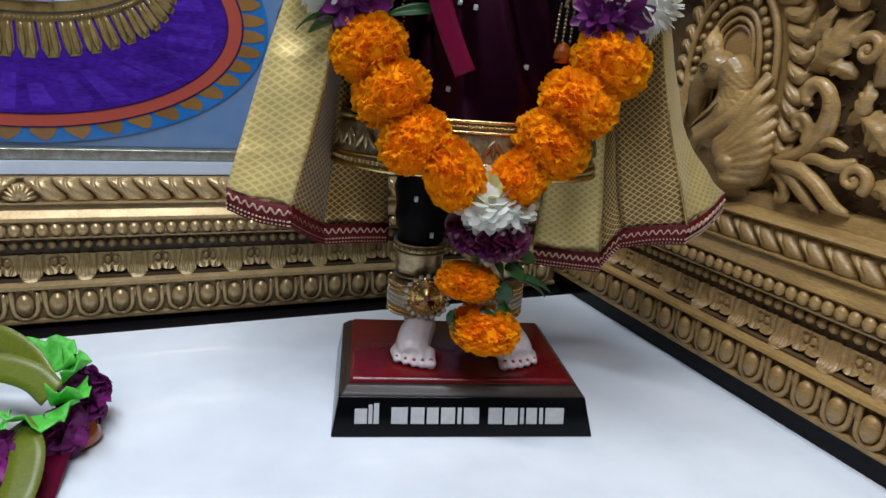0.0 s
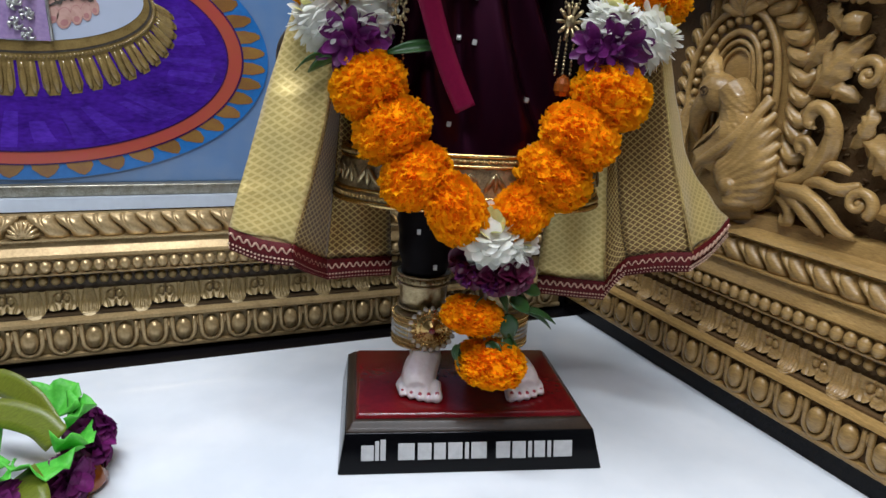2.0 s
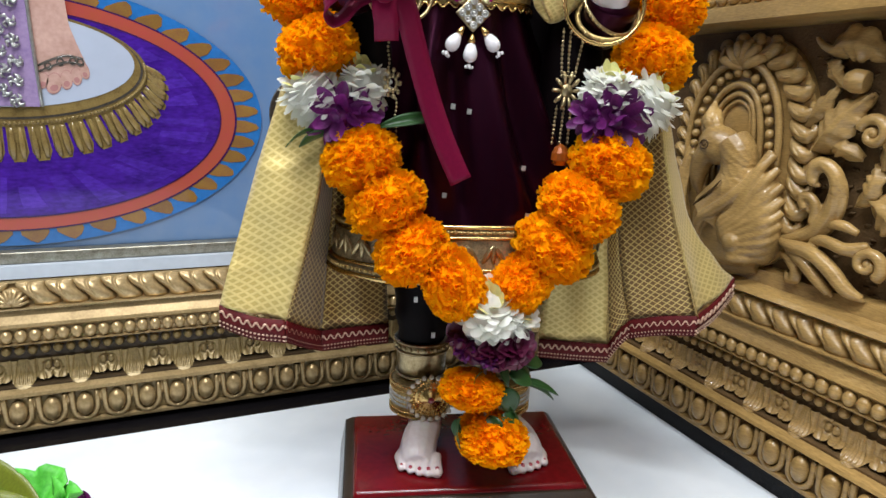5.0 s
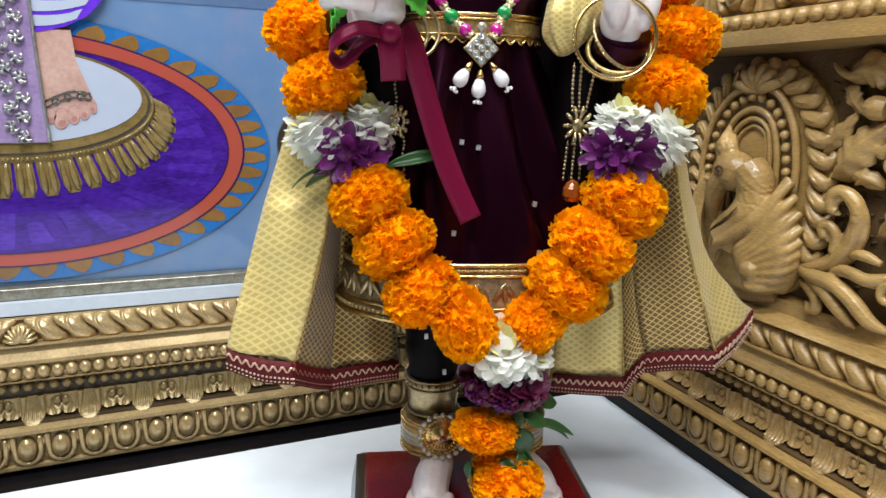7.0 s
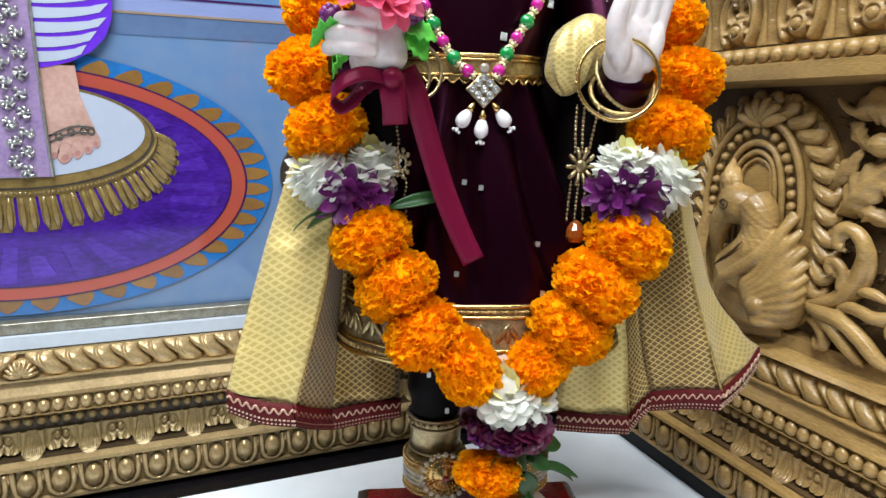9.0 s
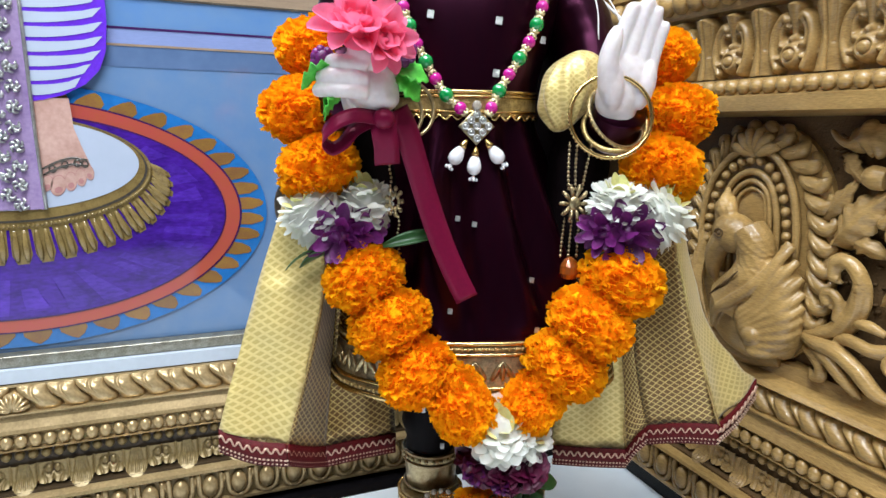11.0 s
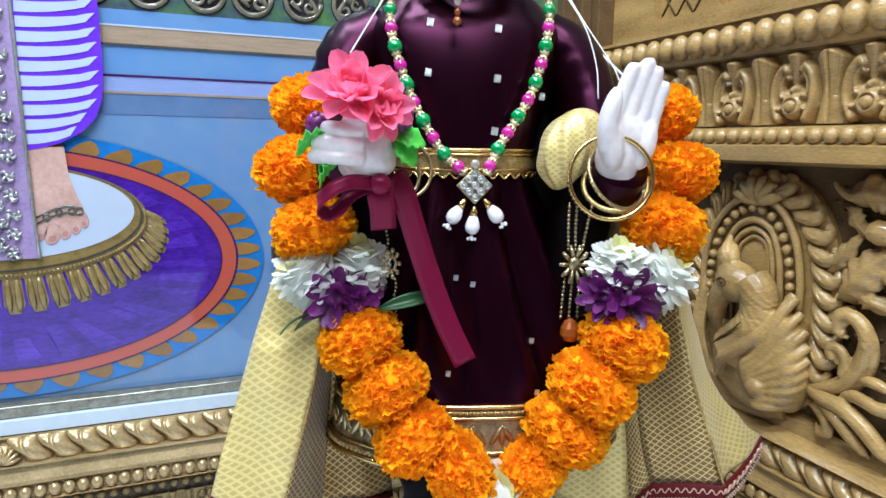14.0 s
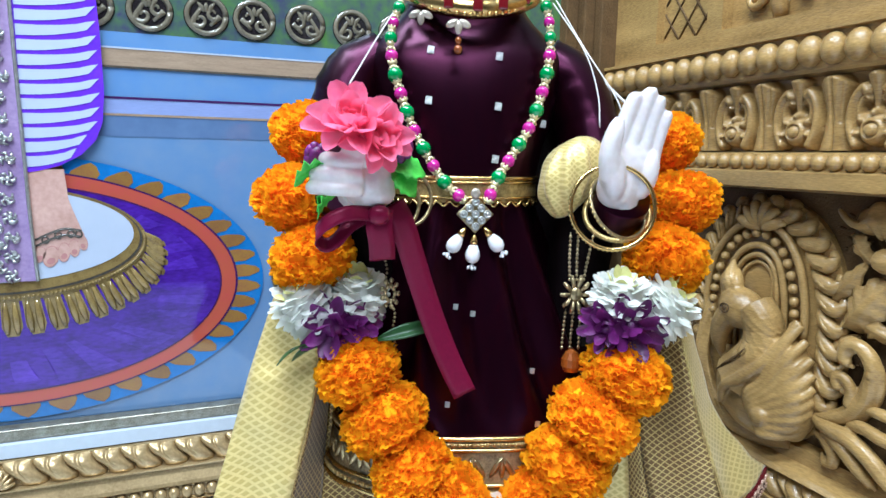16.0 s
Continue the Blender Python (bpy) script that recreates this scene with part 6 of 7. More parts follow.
garland = thing("garland", S, "garland of orange marigolds with white and purple flowers", "garland")
STRING = [(-0.100, 0.110, 0.480), (-0.119, 0.086, 0.432), (-0.127, 0.064, 0.391), (-0.1145, 0.050, 0.355), (-0.104, 0.046, 0.322), (-0.086, 0.034, 0.285), (-0.0685, 0.027, 0.256), (-0.0525, 0.020, 0.225), (-0.0235, 0.014, 0.2035),
          (0.0235, 0.015, 0.2035), (0.0455, 0.015, 0.229), (0.0605, 0.014, 0.2585), (0.0805, 0.015, 0.2865), (0.094, 0.022, 0.322), (0.1125, 0.038, 0.3565), (0.127, 0.052, 0.3920), (0.122, 0.072, 0.430), (0.085, 0.110, 0.480)]
bm = bmesh.new()
tube(bm, [(*p, 0.0011) for p in STRING[:9]] + [(0, 0.014, 0.195, 0.0011)] + [(*p, 0.0011) for p in STRING[9:]], n=5, steps=4)
part("string", bm, M["thread"], garland, "white cotton thread")
SIZE = {1: 0.98, 2: 0.98, 3: 1.0, 5: 1.0, 6: 1.03, 7: 1.0, 8: 1.0, 9: 0.90, 10: 1.02, 11: 1.05, 12: 1.03, 14: 1.0, 15: 0.95, 16: 0.92}
for i, p in enumerate(STRING):
    if i in SIZE:
        d = Vector(STRING[i + 1]) - Vector(STRING[i - 1])
        if i in (8, 9):
            d = Vector((0.8 if i == 8 else -0.9, 0, 0.42 if i == 8 else 0.75))
        part("marigold", MARI[i % 3], None, garland, at=aim(p, d, 53 * i, SIZE[i]))
for outer, top, deep, s in (((-0.1165, 0.046, 0.3265), (-0.0870, 0.045, 0.3310), (-0.1010, 0.036, 0.3150), 1), ((0.1040, 0.026, 0.3265), (0.0770, 0.023, 0.3325), (0.0800, 0.013, 0.3175), -1)):
    q = Vector(deep)
    part("chrysanthemum", MUM, None, garland, at=aim(outer, (-0.55 * s, -0.40, 0.72), 20, 1.0))
    part("chrysanthemum", MUM, None, garland, at=aim(top, (0.05 * s, -0.35, 0.92), 70, 0.86))
    part("purple_flower", PURPLE, None, garland, at=aim(q, (-0.10 * s, -0.80, -0.10), 10, 1.12))
    part("purple_flower", PURPLE, None, garland, at=aim(q + Vector((0.013 * s, 0.002, 0.001)), (0.35 * s, -0.75, 0.10), 50, 0.85))
    for k, (dx, dz, a) in enumerate(((0.004, -0.0125, 20), (-0.006, -0.0140, 165), (0.012, -0.0110, -20), (-0.016, -0.0130, 200))[:4 if s > 0 else 2]):
        part("leaf", LEAF_WIDE, None, garland, at=pose(q.x + dx * s, q.y - 0.002, q.z + dz, 20, 0, a if s > 0 else 180 - a) @ Matrix.Scale(0.72, 4))
part("leaf", LEAF, None, garland, at=pose(-0.074, 0.028, 0.307, 60, -16, 4) @ Matrix.Diagonal((1.15, 0.62, 0.9, 1)))
# pendant of the garland
part("chrysanthemum", MUM, None, garland, at=aim((0.004, 0.012, 0.1835), (-0.15, -0.62, 0.75), 0, 1.0))
part("chrysanthemum", MUM, None, garland, at=aim((0.017, 0.014, 0.1815), (0.45, -0.62, 0.55), 33, 0.85))
for p, d, mesh, sc in (((-0.012, 0.012, 0.158), (-0.4, -0.5, 0.6), PURPLE, 0.52), ((0.008, 0.006, 0.160), (0.2, -0.8, 0.4), CRIM, 1.0), ((0.021, 0.007, 0.162), (0.4, -0.8, 0.3), CRIM, 1.1), ((-0.008, 0.016, 0.166), (-0.2, -0.6, 0.6), CRIM, 1.15), ((0.003, 0.004, 0.1535), (0, -0.6, 0.5), PURPLE, 0.44)):
    part("purple_flower" if mesh is PURPLE else "crimson_flower", mesh, None, garland, at=aim(p, d, 40, sc))
part("marigold", MARI[1], None, garland, at=aim((-0.006, 0.018, 0.1225), (0.15, 0.2, 1), 12, 0.88) @ Matrix.Diagonal((1, 1, 0.78, 1)))
part("marigold", MARI[2], None, garland, at=aim((0.0105, 0.014, 0.0855), (0.1, 0.15, 1), 80, 1.0) @ Matrix.Diagonal((1, 1, 0.86, 1)))
for k, (u, v, w, a, b, sc) in enumerate(((0.012, 0.010, 0.140, 10, 35, 0.9), (0.020, 0.012, 0.138, -25, 10, 0.9), (0.024, 0.016, 0.136, 30, -10, 1.0), (0.0, 0.012, 0.139, 200, 30, 0.8), (-0.014, 0.012, 0.103, 215, 55, 1.0), (-0.016, 0.016, 0.100, 250, 60, 0.8),
                                           (0.016, 0.012, 0.104, -10, 15, 0.9), (0.022, 0.016, 0.112, 20, 40, 1.0), (0.006, 0.010, 0.105, 290, 30, 0.9), (0.028, 0.016, 0.145, 5, -5, 1.0), (0.018, 0.014, 0.125, -40, 60, 1.1))):
    part("leaf", LEAF_WIDE, None, garland, at=pose(u, v, w, 40, b, a) @ Matrix.Scale(sc * 0.68, 4))
part("leaf", LEAF, None, garland, at=pose(0.028, 0.018, 0.128, 25, 4, -6) @ Matrix.Diagonal((0.85, 0.5, 1, 1)))
part("leaf", LEAF, None, garland, at=pose(0.030, 0.018, 0.126, 25, 14, 10) @ Matrix.Diagonal((0.9, 0.35, 1, 1)))
bm = bmesh.new()
tube(bm, [(0.0, 0.015, 0.20, 0.0012), (0.002, 0.016, 0.15, 0.0012), (0.006, 0.016, 0.08, 0.0012)], n=5, steps=3)
part("string", bm, M["thread"], garland)


# ---- jewellery ----
def ring_pts(c, r, n, r2=None, tilt=None):
    m = tilt or Matrix.Identity(4)
    return [Vector(c) + m.to_3x3() @ Vector((r * math.cos(2 * math.pi * k / n), (r2 or r) * math.sin(2 * math.pi * k / n), 0)) for k in range(n)]


# anklets
for cu, cv2, face in ((-0.0345, 0.1015, True), (0.0345, 0.1015, False)):
    anklet = thing("anklet", S, "wide gold anklet with silver beading" + (" and a jewelled medallion" if face else ""), "anklet", group="anklets on the statue")
    bm = bmesh.new()
    lathe(bm, [(0.0215, 0.0680), (0.0250, 0.0680), (0.0250, 0.0950), (0.0215, 0.0950)], 32, (cu, cv2, 0))
    part("band", bm, M["zari"], anklet)
    for w, mat, n, r in ((0.0685, "gold", 64, 0.0013), (0.0725, "gold", 64, 0.0011), (0.0772, "silver", 60, 0.0012), (0.0812, "silver", 60, 0.0012), (0.0850, "silver", 60, 0.0012), (0.0898, "gold", 64, 0.0011), (0.0942, "gold", 64, 0.0014)):
        bm = bmesh.new()
        for k, p in enumerate(ring_pts((cu, cv2, w), 0.0253, n)):
            ball(bm, p, (r, r, r * 1.15), seg=6, rings=4)
        part("bead_row", bm, M[mat], anklet)
    if face:
        bm = bmesh.new()
        m = pose(-0.0285, 0.0765, 0.0880, 90, 0, -2)
        lathe(bm, [(0.0, 0.0010), (0.0175, 0.0010), (0.0180, 0.0022), (0.0175, 0.0032), (0.0130, 0.0034), (0.0122, 0.0046), (0.0088, 0.0046), (0.0080, 0.0056), (0.0045, 0.0062), (0.0038, 0.0076), (0.0, 0.0078)], 36)
        med = part("medallion", bm, M["gold"], anklet, "round gold medallion", at=m)
        for k in range(20):
            a = 2 * math.pi * k / 20
            bm = bmesh.new()
            ball(bm, (0.0185 * math.cos(a), 0.0185 * math.sin(a), 0.0034), (0.0023, 0.0023, 0.0021), seg=8, rings=5)
            part("stone", bm, M["crystal"], med, "clear cut stone", smooth=False)
        bm = bmesh.new()
        for k in range(34):
            a = 2 * math.pi * k / 34
            ball(bm, (0.0145 * math.cos(a), 0.0145 * math.sin(a), 0.0036), (0.0011, 0.0011, 0.0012), seg=6, rings=4)
        for k in range(24):
            a = 2 * math.pi * k / 24
            ball(bm, (0.0105 * math.cos(a), 0.0105 * math.sin(a), 0.0048), (0.0010, 0.0010, 0.0010), seg=6, rings=4)
        part("granules", bm, M["gold"], med)
        bm = bmesh.new()
        ball(bm, (0, 0, 0.0075), (0.0030, 0.0030, 0.0022), seg=12, rings=6)
        part("ruby", bm, M["ruby"], med, "dark ruby")
        bm = bmesh.new()
        ball(bm, (-0.0135, 0.080, 0.1045), (0.0028, 0.0026, 0.0030), seg=10, rings=6)
        part("stone", bm, M["crystal"], anklet, "loose clear stone")

# bead necklace
necklace = thing("necklace", S, "green and magenta bead necklace with gold caps and pearl pendant", "necklace")
LINE_L = [(-0.058, 0.086, 0.524), (-0.0655, 0.080, 0.502), (-0.0655, 0.073, 0.482), (-0.0600, 0.068, 0.460), (-0.0500, 0.0635, 0.434), (-0.0330, 0.0600, 0.4055), (-0.0215, 0.0570, 0.3945)]
LINE_R = [(0.037, 0.084, 0.526), (0.0400, 0.078, 0.504), (0.0385, 0.072, 0.484), (0.0340, 0.068, 0.464), (0.0250, 0.064, 0.440), (0.0055, 0.0600, 0.4085), (-0.0012, 0.0570, 0.3950)]
cap_bm = bmesh.new()
lathe(cap_bm, [(0.0011, -0.0016), (0.0026, -0.0012), (0.0030, 0.0004), (0.0014, 0.0002)], 10)
for k in range(6):
    a = 2 * math.pi * k / 6
    ball(cap_bm, (0.0027 * math.cos(a), 0.0027 * math.sin(a), 0.0008), (0.0009, 0.0009, 0.0012), seg=5, rings=4)
CAP = mesh_of("cap", cap_bm, M["pale_gold"])
BIG = {}
for nm, r in (("green_bead", 0.0051), ("pink_bead", 0.0044)):
    bm = bmesh.new()
    ball(bm, (0, 0, 0), (r, r, r), seg=16, rings=10)
    BIG[nm] = mesh_of(nm, bm, M[nm])
for line in (LINE_L, LINE_R):
    p = smooth_path(line, 40)
    lens = [0.0]
    for a, b in zip(p, p[1:]):
        lens.append(lens[-1] + float(np.linalg.norm(b - a)))
    spot = lambda s: Vector([float(np.interp(s, lens, [q[i] for q in p])) for i in range(3)])
    s, k = lens[-1] - 0.0005, 0
    while s > 0:
        kind = "pink_bead" if k % 2 == 0 else "green_bead"
        grow = 1.0 if k < 9 else 0.86
        c = spot(s)
        d = (spot(min(s + 0.002, lens[-1])) - spot(max(s - 0.002, 0))).normalized()
        part(kind, BIG[kind], None, necklace, at=Matrix.Translation(c) @ Matrix.Scale(grow, 4))
        for sg in (-1, 1):
            part("cap", CAP, None, necklace, at=aim(c + d * sg * 0.0048 * grow, -d * sg, 0, grow))
        s -= 0.0128 * grow
        k += 1
    bm = bmesh.new()
    tube(bm, [(*q[:3], 0.0006) for q in line], n=5, steps=6)
    part("thread", bm, M["gold"], necklace)
pend = part("pendant", (lambda b: (box(b, (-0.0088, -0.0012, -0.0088), (0.0088, 0.0012, 0.0088), 0.0008), b)[1])(bmesh.new()), M["brass"], necklace, "diamond-shaped silver-gold pendant", at=pose(-0.0115, 0.0525, 0.3830, -8, 45, 0))
for i in (-1, 0, 1):
    for j in (-1, 0, 1):
        bm = bmesh.new()
        tube(bm, [(*(Vector((i * 0.0056, -0.0016, j * 0.0056)) + Vector((0.0021 * math.cos(a), 0, 0.0021 * math.sin(a)))), 0.0007) for a in [2 * math.pi * k / 12 for k in range(13)]], n=5, steps=1, caps=False)
        ball(bm, (i * 0.0056, -0.0014, j * 0.0056), (0.0015, 0.0010, 0.0015), seg=8, rings=5)
        part("setting", bm, M["silver"], pend, "round stone setting")
bm = bmesh.new()
ball(bm, (-0.0115, 0.0520, 0.3965), (0.0034, 0.0026, 0.0036), seg=10, rings=6)
part("top_stone", bm, M["crystal"], necklace, "clear stone")
for u0, w0, u1, w1 in ((-0.0175, 0.3745, -0.0265, 0.3605), (-0.0115, 0.3700, -0.0130, 0.3500), (-0.0055, 0.3745, 0.0050, 0.3610)):
    d = Vector((u1 - u0, 0, w1 - w0)).normalized()
    start = Vector((u0, 0.0520, w0))
    bm = bmesh.new()
    lathe(bm, [(0.0008, 0.0), (0.0018, 0.002), (0.0024, 0.004), (0.0030, 0.006), (0.0012, 0.0062)], 12)
    drop = part("drop_cap", bm, M["gold"], necklace, "gold drop cap", at=aim(start, d))
    bm = bmesh.new()
    lathe(bm, [(0.0008, 0.0052), (0.0030, 0.0075), (0.0045, 0.0112), (0.0050, 0.0140), (0.0044, 0.0168), (0.0028, 0.0186), (0.0006, 0.0194)], 18)
    part("pearl", bm, M["pearl"], drop, "white pearl drop")
    bm = bmesh.new()
    ball(bm, (0, 0, 0.0212), (0.0016, 0.0016, 0.0018), seg=8, rings=5)
    for k in range(5):
        a = 2 * math.pi * k / 5
        ball(bm, (0.0024 * math.cos(a), 0.0024 * math.sin(a), 0.0222), (0.0011, 0.0011, 0.0013), seg=6, rings=4)
    part("tip", bm, M["pearl"], drop, "tiny pearl cluster")

# jewelled collar at the neck
collar = thing("collar", S, "gold collar set with dark red stones and crystals", "collar")
bm = bmesh.new()
arc = [(-0.055, 0.094, 0.528), (-0.040, 0.078, 0.519), (-0.020, 0.068, 0.5140), (-0.004, 0.068, 0.5145), (0.014, 0.076, 0.519), (0.030, 0.092, 0.528)]
tube(bm, [(*p, 0.0065) for p in arc], n=10, steps=6)
part("plate", bm, M["gold"], collar)
fine = smooth_path(arc, 12)
for i, p in enumerate(fine):
    if i % 3 == 0:
        bm = bmesh.new()
        ball(bm, (p[0], p[1] - 0.0055, p[2] - 0.0045), (0.0016, 0.0016, 0.0016), seg=7, rings=5)
        ball(bm, (p[0], p[1] - 0.0040, p[2] + 0.0075), (0.0016, 0.0016, 0.0016), seg=7, rings=5)
        part("granule", bm, M["gold"], collar)
    if i % 12 == 6:
        bm = bmesh.new()
        box(bm, (p[0] - 0.0032, p[1] - 0.0085, p[2] - 0.0030), (p[0] + 0.0032, p[1] - 0.0045, p[2] + 0.0080), 0.0012)
        part("red_stone", bm, M["ruby"], collar, "dark red stone")
for c, n, r in (((-0.0240, 0.0600, 0.5040), 3, 0.0046), ((-0.0470, 0.074, 0.5115), 3, 0.0042)):
    bm = bmesh.new()
    for k in range(n):
        a = radians(-90 + (k - 1) * 62)
        ball(bm, (c[0] + 0.0045 * math.cos(a), c[1], c[2] + 0.0045 * math.sin(a) + 0.001), (0.0026, 0.0018, 0.0044), Matrix.Rotation(-(a + math.pi / 2), 4, "Y"), 10, 6)
    part("stone_leaf", bm, M["crystal"], collar, "yellowish crystal leaf")
bm = bmesh.new()
ball(bm, (-0.0240, 0.0600, 0.4925), (0.0022, 0.0022, 0.0026), seg=8, rings=6)
ball(bm, (-0.0240, 0.0600, 0.4870), (0.0030, 0.0030, 0.0032), seg=10, rings=6)
part("drop", bm, M["amber"], collar, "dark amber drop")

# bangles and chain on the raised arm
def bangle(c, r, thick, tilt, mat, label, dots=0, name="bangle"):
    ob = thing(name, S, label, "bangle", group="bangles on the raised arm")
    bm = bmesh.new()
    pts = ring_pts(c, r, 40, tilt=tilt)
    tube(bm, [(*p, thick) for p in pts + pts[:1]], n=7, steps=1, caps=False)
    part("hoop", bm, M[mat], ob)
    if dots:
        bm = bmesh.new()
        for p in ring_pts(c, r + thick * 0.5, dots, tilt=tilt):
            ball(bm, p, (0.0011, 0.0011, 0.0011), seg=6, rings=4)
        part("granules", bm, M["zari"], ob)
    return ob


bangle((0.0705, 0.026, 0.3905), 0.0262, 0.0014, pose(0, 0, 0, 80, 0, -6), "gold", "thin gold bangle hanging from the raised wrist", 60)
bangle((0.0770, 0.034, 0.3900), 0.0215, 0.0012, pose(0, 0, 0, 58, 22, 10), "brass", "engraved brass bangle round the raised wrist", 44)
bangle((0.0810, 0.046, 0.3850), 0.0205, 0.0018, pose(0, 0, 0, 50, -20, 0), "zari", "gold bangle round the sleeve cuff", 40)
for c, tl in (((-0.058, 0.046, 0.3935), (70, 60, 0)), ((-0.066, 0.040, 0.3915), (74, 50, 6))):
    bangle(c, 0.0185, 0.0012, pose(0, 0, 0, *tl), "brass", "thin brass bangle round the lowered sleeve", 0)

tassel = thing("chain_tassel", S, "gold bead chains with a flower medallion hanging from a bangle", "tassel")


def chain(pts, r=0.0011, pitch=0.0026):
    p = smooth_path(pts, 30)
    bm = bmesh.new()
    run, last = 0.0, p[0]
    for q in p[1:]:
        run += float(np.linalg.norm(q - last))
        last = q
        if run > pitch:
            run = 0.0
            ball(bm, q, (r, r, r), seg=6, rings=4)
    tube(bm, [(*q, 0.0003) for q in pts], n=4, steps=4)
    return part("chain", bm, M["brass"], tassel)


for a, b in ((0.0455, 0.0470), (0.0505, 0.0515), (0.0605, 0.0560)):
    chain([(a, 0.0290, 0.3745), ((a + b) / 2 - 0.0005, 0.0300, 0.358), (b, 0.0315, 0.3440)])
for a, b in ((0.0455, 0.0435), (0.0505, 0.0490), (0.0555, 0.0545)):
    chain([(a, 0.0320, 0.3250), ((a + b) / 2, 0.0320, 0.311), (b, 0.0310, 0.2980)])
bm = bmesh.new()
for k in range(10):
    a = 2 * math.pi * k / 10
    tube(bm, [(0.0510 + 0.0035 * math.cos(a), 0.0310, 0.3345 + 0.0035 * math.sin(a), 0.0010), (0.0510 + 0.0075 * math.cos(a), 0.0290, 0.3345 + 0.0095 * math.sin(a), 0.0016), (0.0510 + 0.0092 * math.cos(a), 0.0310, 0.3345 + 0.0118 * math.sin(a), 0.0008)], n=6, steps=3)
    ball(bm, (0.0510 + 0.0092 * math.cos(a), 0.0300, 0.3345 + 0.0120 * math.sin(a)), (0.0013, 0.0013, 0.0013), seg=6, rings=4)
ball(bm, (0.0510, 0.0305, 0.3345), (0.0042, 0.0022, 0.0050), seg=12, rings=6)
part("medallion", bm, M["brass"], tassel, "open gold flower medallion")
bm = bmesh.new()
lathe(bm, [(0.0010, 0.0), (0.0040, -0.002), (0.0062, -0.006), (0.0066, -0.011), (0.0050, -0.0145), (0.0010, -0.0150)], 14, (0.0500, 0.0300, 0.2990))
part("amber_bead", bm, M["amber"], tassel, "amber faceted bead", smooth=False)
tassel2 = thing("chain_tassel", S, "gold flower medallion on a bead chain by the sleeve", "tassel")
bm = bmesh.new()
for k in range(9):
    a = 2 * math.pi * k / 9
    ball(bm, (-0.0665 + 0.0050 * math.cos(a), 0.0330, 0.3350 + 0.0085 * math.sin(a)), (0.0015, 0.0015, 0.0018), seg=6, rings=4)
    ball(bm, (-0.0665 + 0.0030 * math.cos(a), 0.0325, 0.3350 + 0.0050 * math.sin(a)), (0.0013, 0.0012, 0.0020), seg=6, rings=4)
for k in range(16):
    ball(bm, (-0.0690 + 0.0006 * math.sin(k), 0.0345, 0.3450 + 0.0026 * k), (0.0009, 0.0009, 0.0010), seg=6, rings=4)
    ball(bm, (-0.0640 + 0.0006 * math.sin(k), 0.0330, 0.3250 - 0.0026 * k), (0.0009, 0.0009, 0.0010), seg=6, rings=4)
part("medallion", bm, M["brass"], tassel2)


# ---- ribbon and the flower in the hand ----
def band(name, pts, width, mat, parent, label="", across=(1, 0, 0), thick=0.0006):
    """A ribbon along points, with its width across the given direction(s)."""
    p = smooth_path(pts, 7)
    n = len(p)
    grid = []
    for i, q in enumerate(p):
        d = Vector(p[min(i + 1, n - 1)] - p[max(i - 1, 0)]).normalized()
        if isinstance(across[0], (int, float)):
            a = Vector(across)
        else:
            f = i / (n - 1) * (len(across) - 1)
            k = min(int(f), len(across) - 2)
            a = Vector(across[k]).lerp(Vector(across[k + 1]), f - k)
        a = (a - d * a.dot(d)).normalized() * width / 2
        grid.append([tuple(Vector(q) + a * s) for s in (-1, -0.4, 0.4, 1)])
    bm = bmesh.new()
    sheet(bm, grid, thick)
    return part(name, bm, mat, parent, label)


bow = thing("ribbon_bow", S, "maroon satin ribbon tied in a bow under the hand", "ribbon")
band("tail", [(-0.066, 0.014, 0.392), (-0.060, 0.016, 0.380), (-0.0535, 0.022, 0.360), (-0.0465, 0.026, 0.338), (-0.0385, 0.0265, 0.315), (-0.029, 0.025, 0.292), (-0.0195, 0.0235, 0.2725)], 0.0150, M["ribbon"], bow, across=((0.9, 0.3, 0.2), (0.95, 0.15, 0.35), (0.95, 0, 0.3)))
band("tail", [(-0.073, 0.006, 0.390), (-0.0735, 0.004, 0.380), (-0.072, 0.006, 0.370), (-0.0715, 0.010, 0.3595)], 0.0150, M["ribbon"], bow, across=(1, 0.1, 0.05))
band("loop", [(-0.077, 0.004, 0.387), (-0.090, -0.004, 0.388), (-0.102, -0.006, 0.383), (-0.1085, -0.002, 0.375), (-0.104, 0.004, 0.369), (-0.097, 0.004, 0.372), (-0.090, 0.006, 0.380), (-0.079, 0.008, 0.386)], 0.0085, M["ribbon"], bow, across=((0, 0.3, 1), (0, 0.4, 1), (0.2, 0.5, 1)))
bm = bmesh.new()
ball(bm, (-0.0735, 0.003, 0.3865), (0.0065, 0.0050, 0.0060), seg=12, rings=8)
part("knot", bm, M["ribbon"], bow)
rose = thing("artificial_flower", S, "pink cloth flower with bright green leaves held in the hand", "flower")
PINK = petal_flower("petals", 21, [(8, 0.0250, 0.0066, 2, -6, 0.003, 0), (7, 0.0235, 0.0066, 26, -12, 0.003, 0), (6, 0.0185, 0.0060, 48, -16, 0.003, 0), (4, 0.0120, 0.0046, 68, -10, 0.002, 0)], [M["pink"], M["mum_heart"]], heart=0.0034, cup=0.75)
part("petals", PINK, None, rose, "pink cloth petals", at=aim((-0.0890, -0.002, 0.4345), (-0.05, -0.72, 0.62), 15, 0.98))
part("petals", PINK, None, rose, "pink cloth petals", at=aim((-0.0765, -0.004, 0.4285), (0.45, -0.80, 0.20), 60, 0.82))
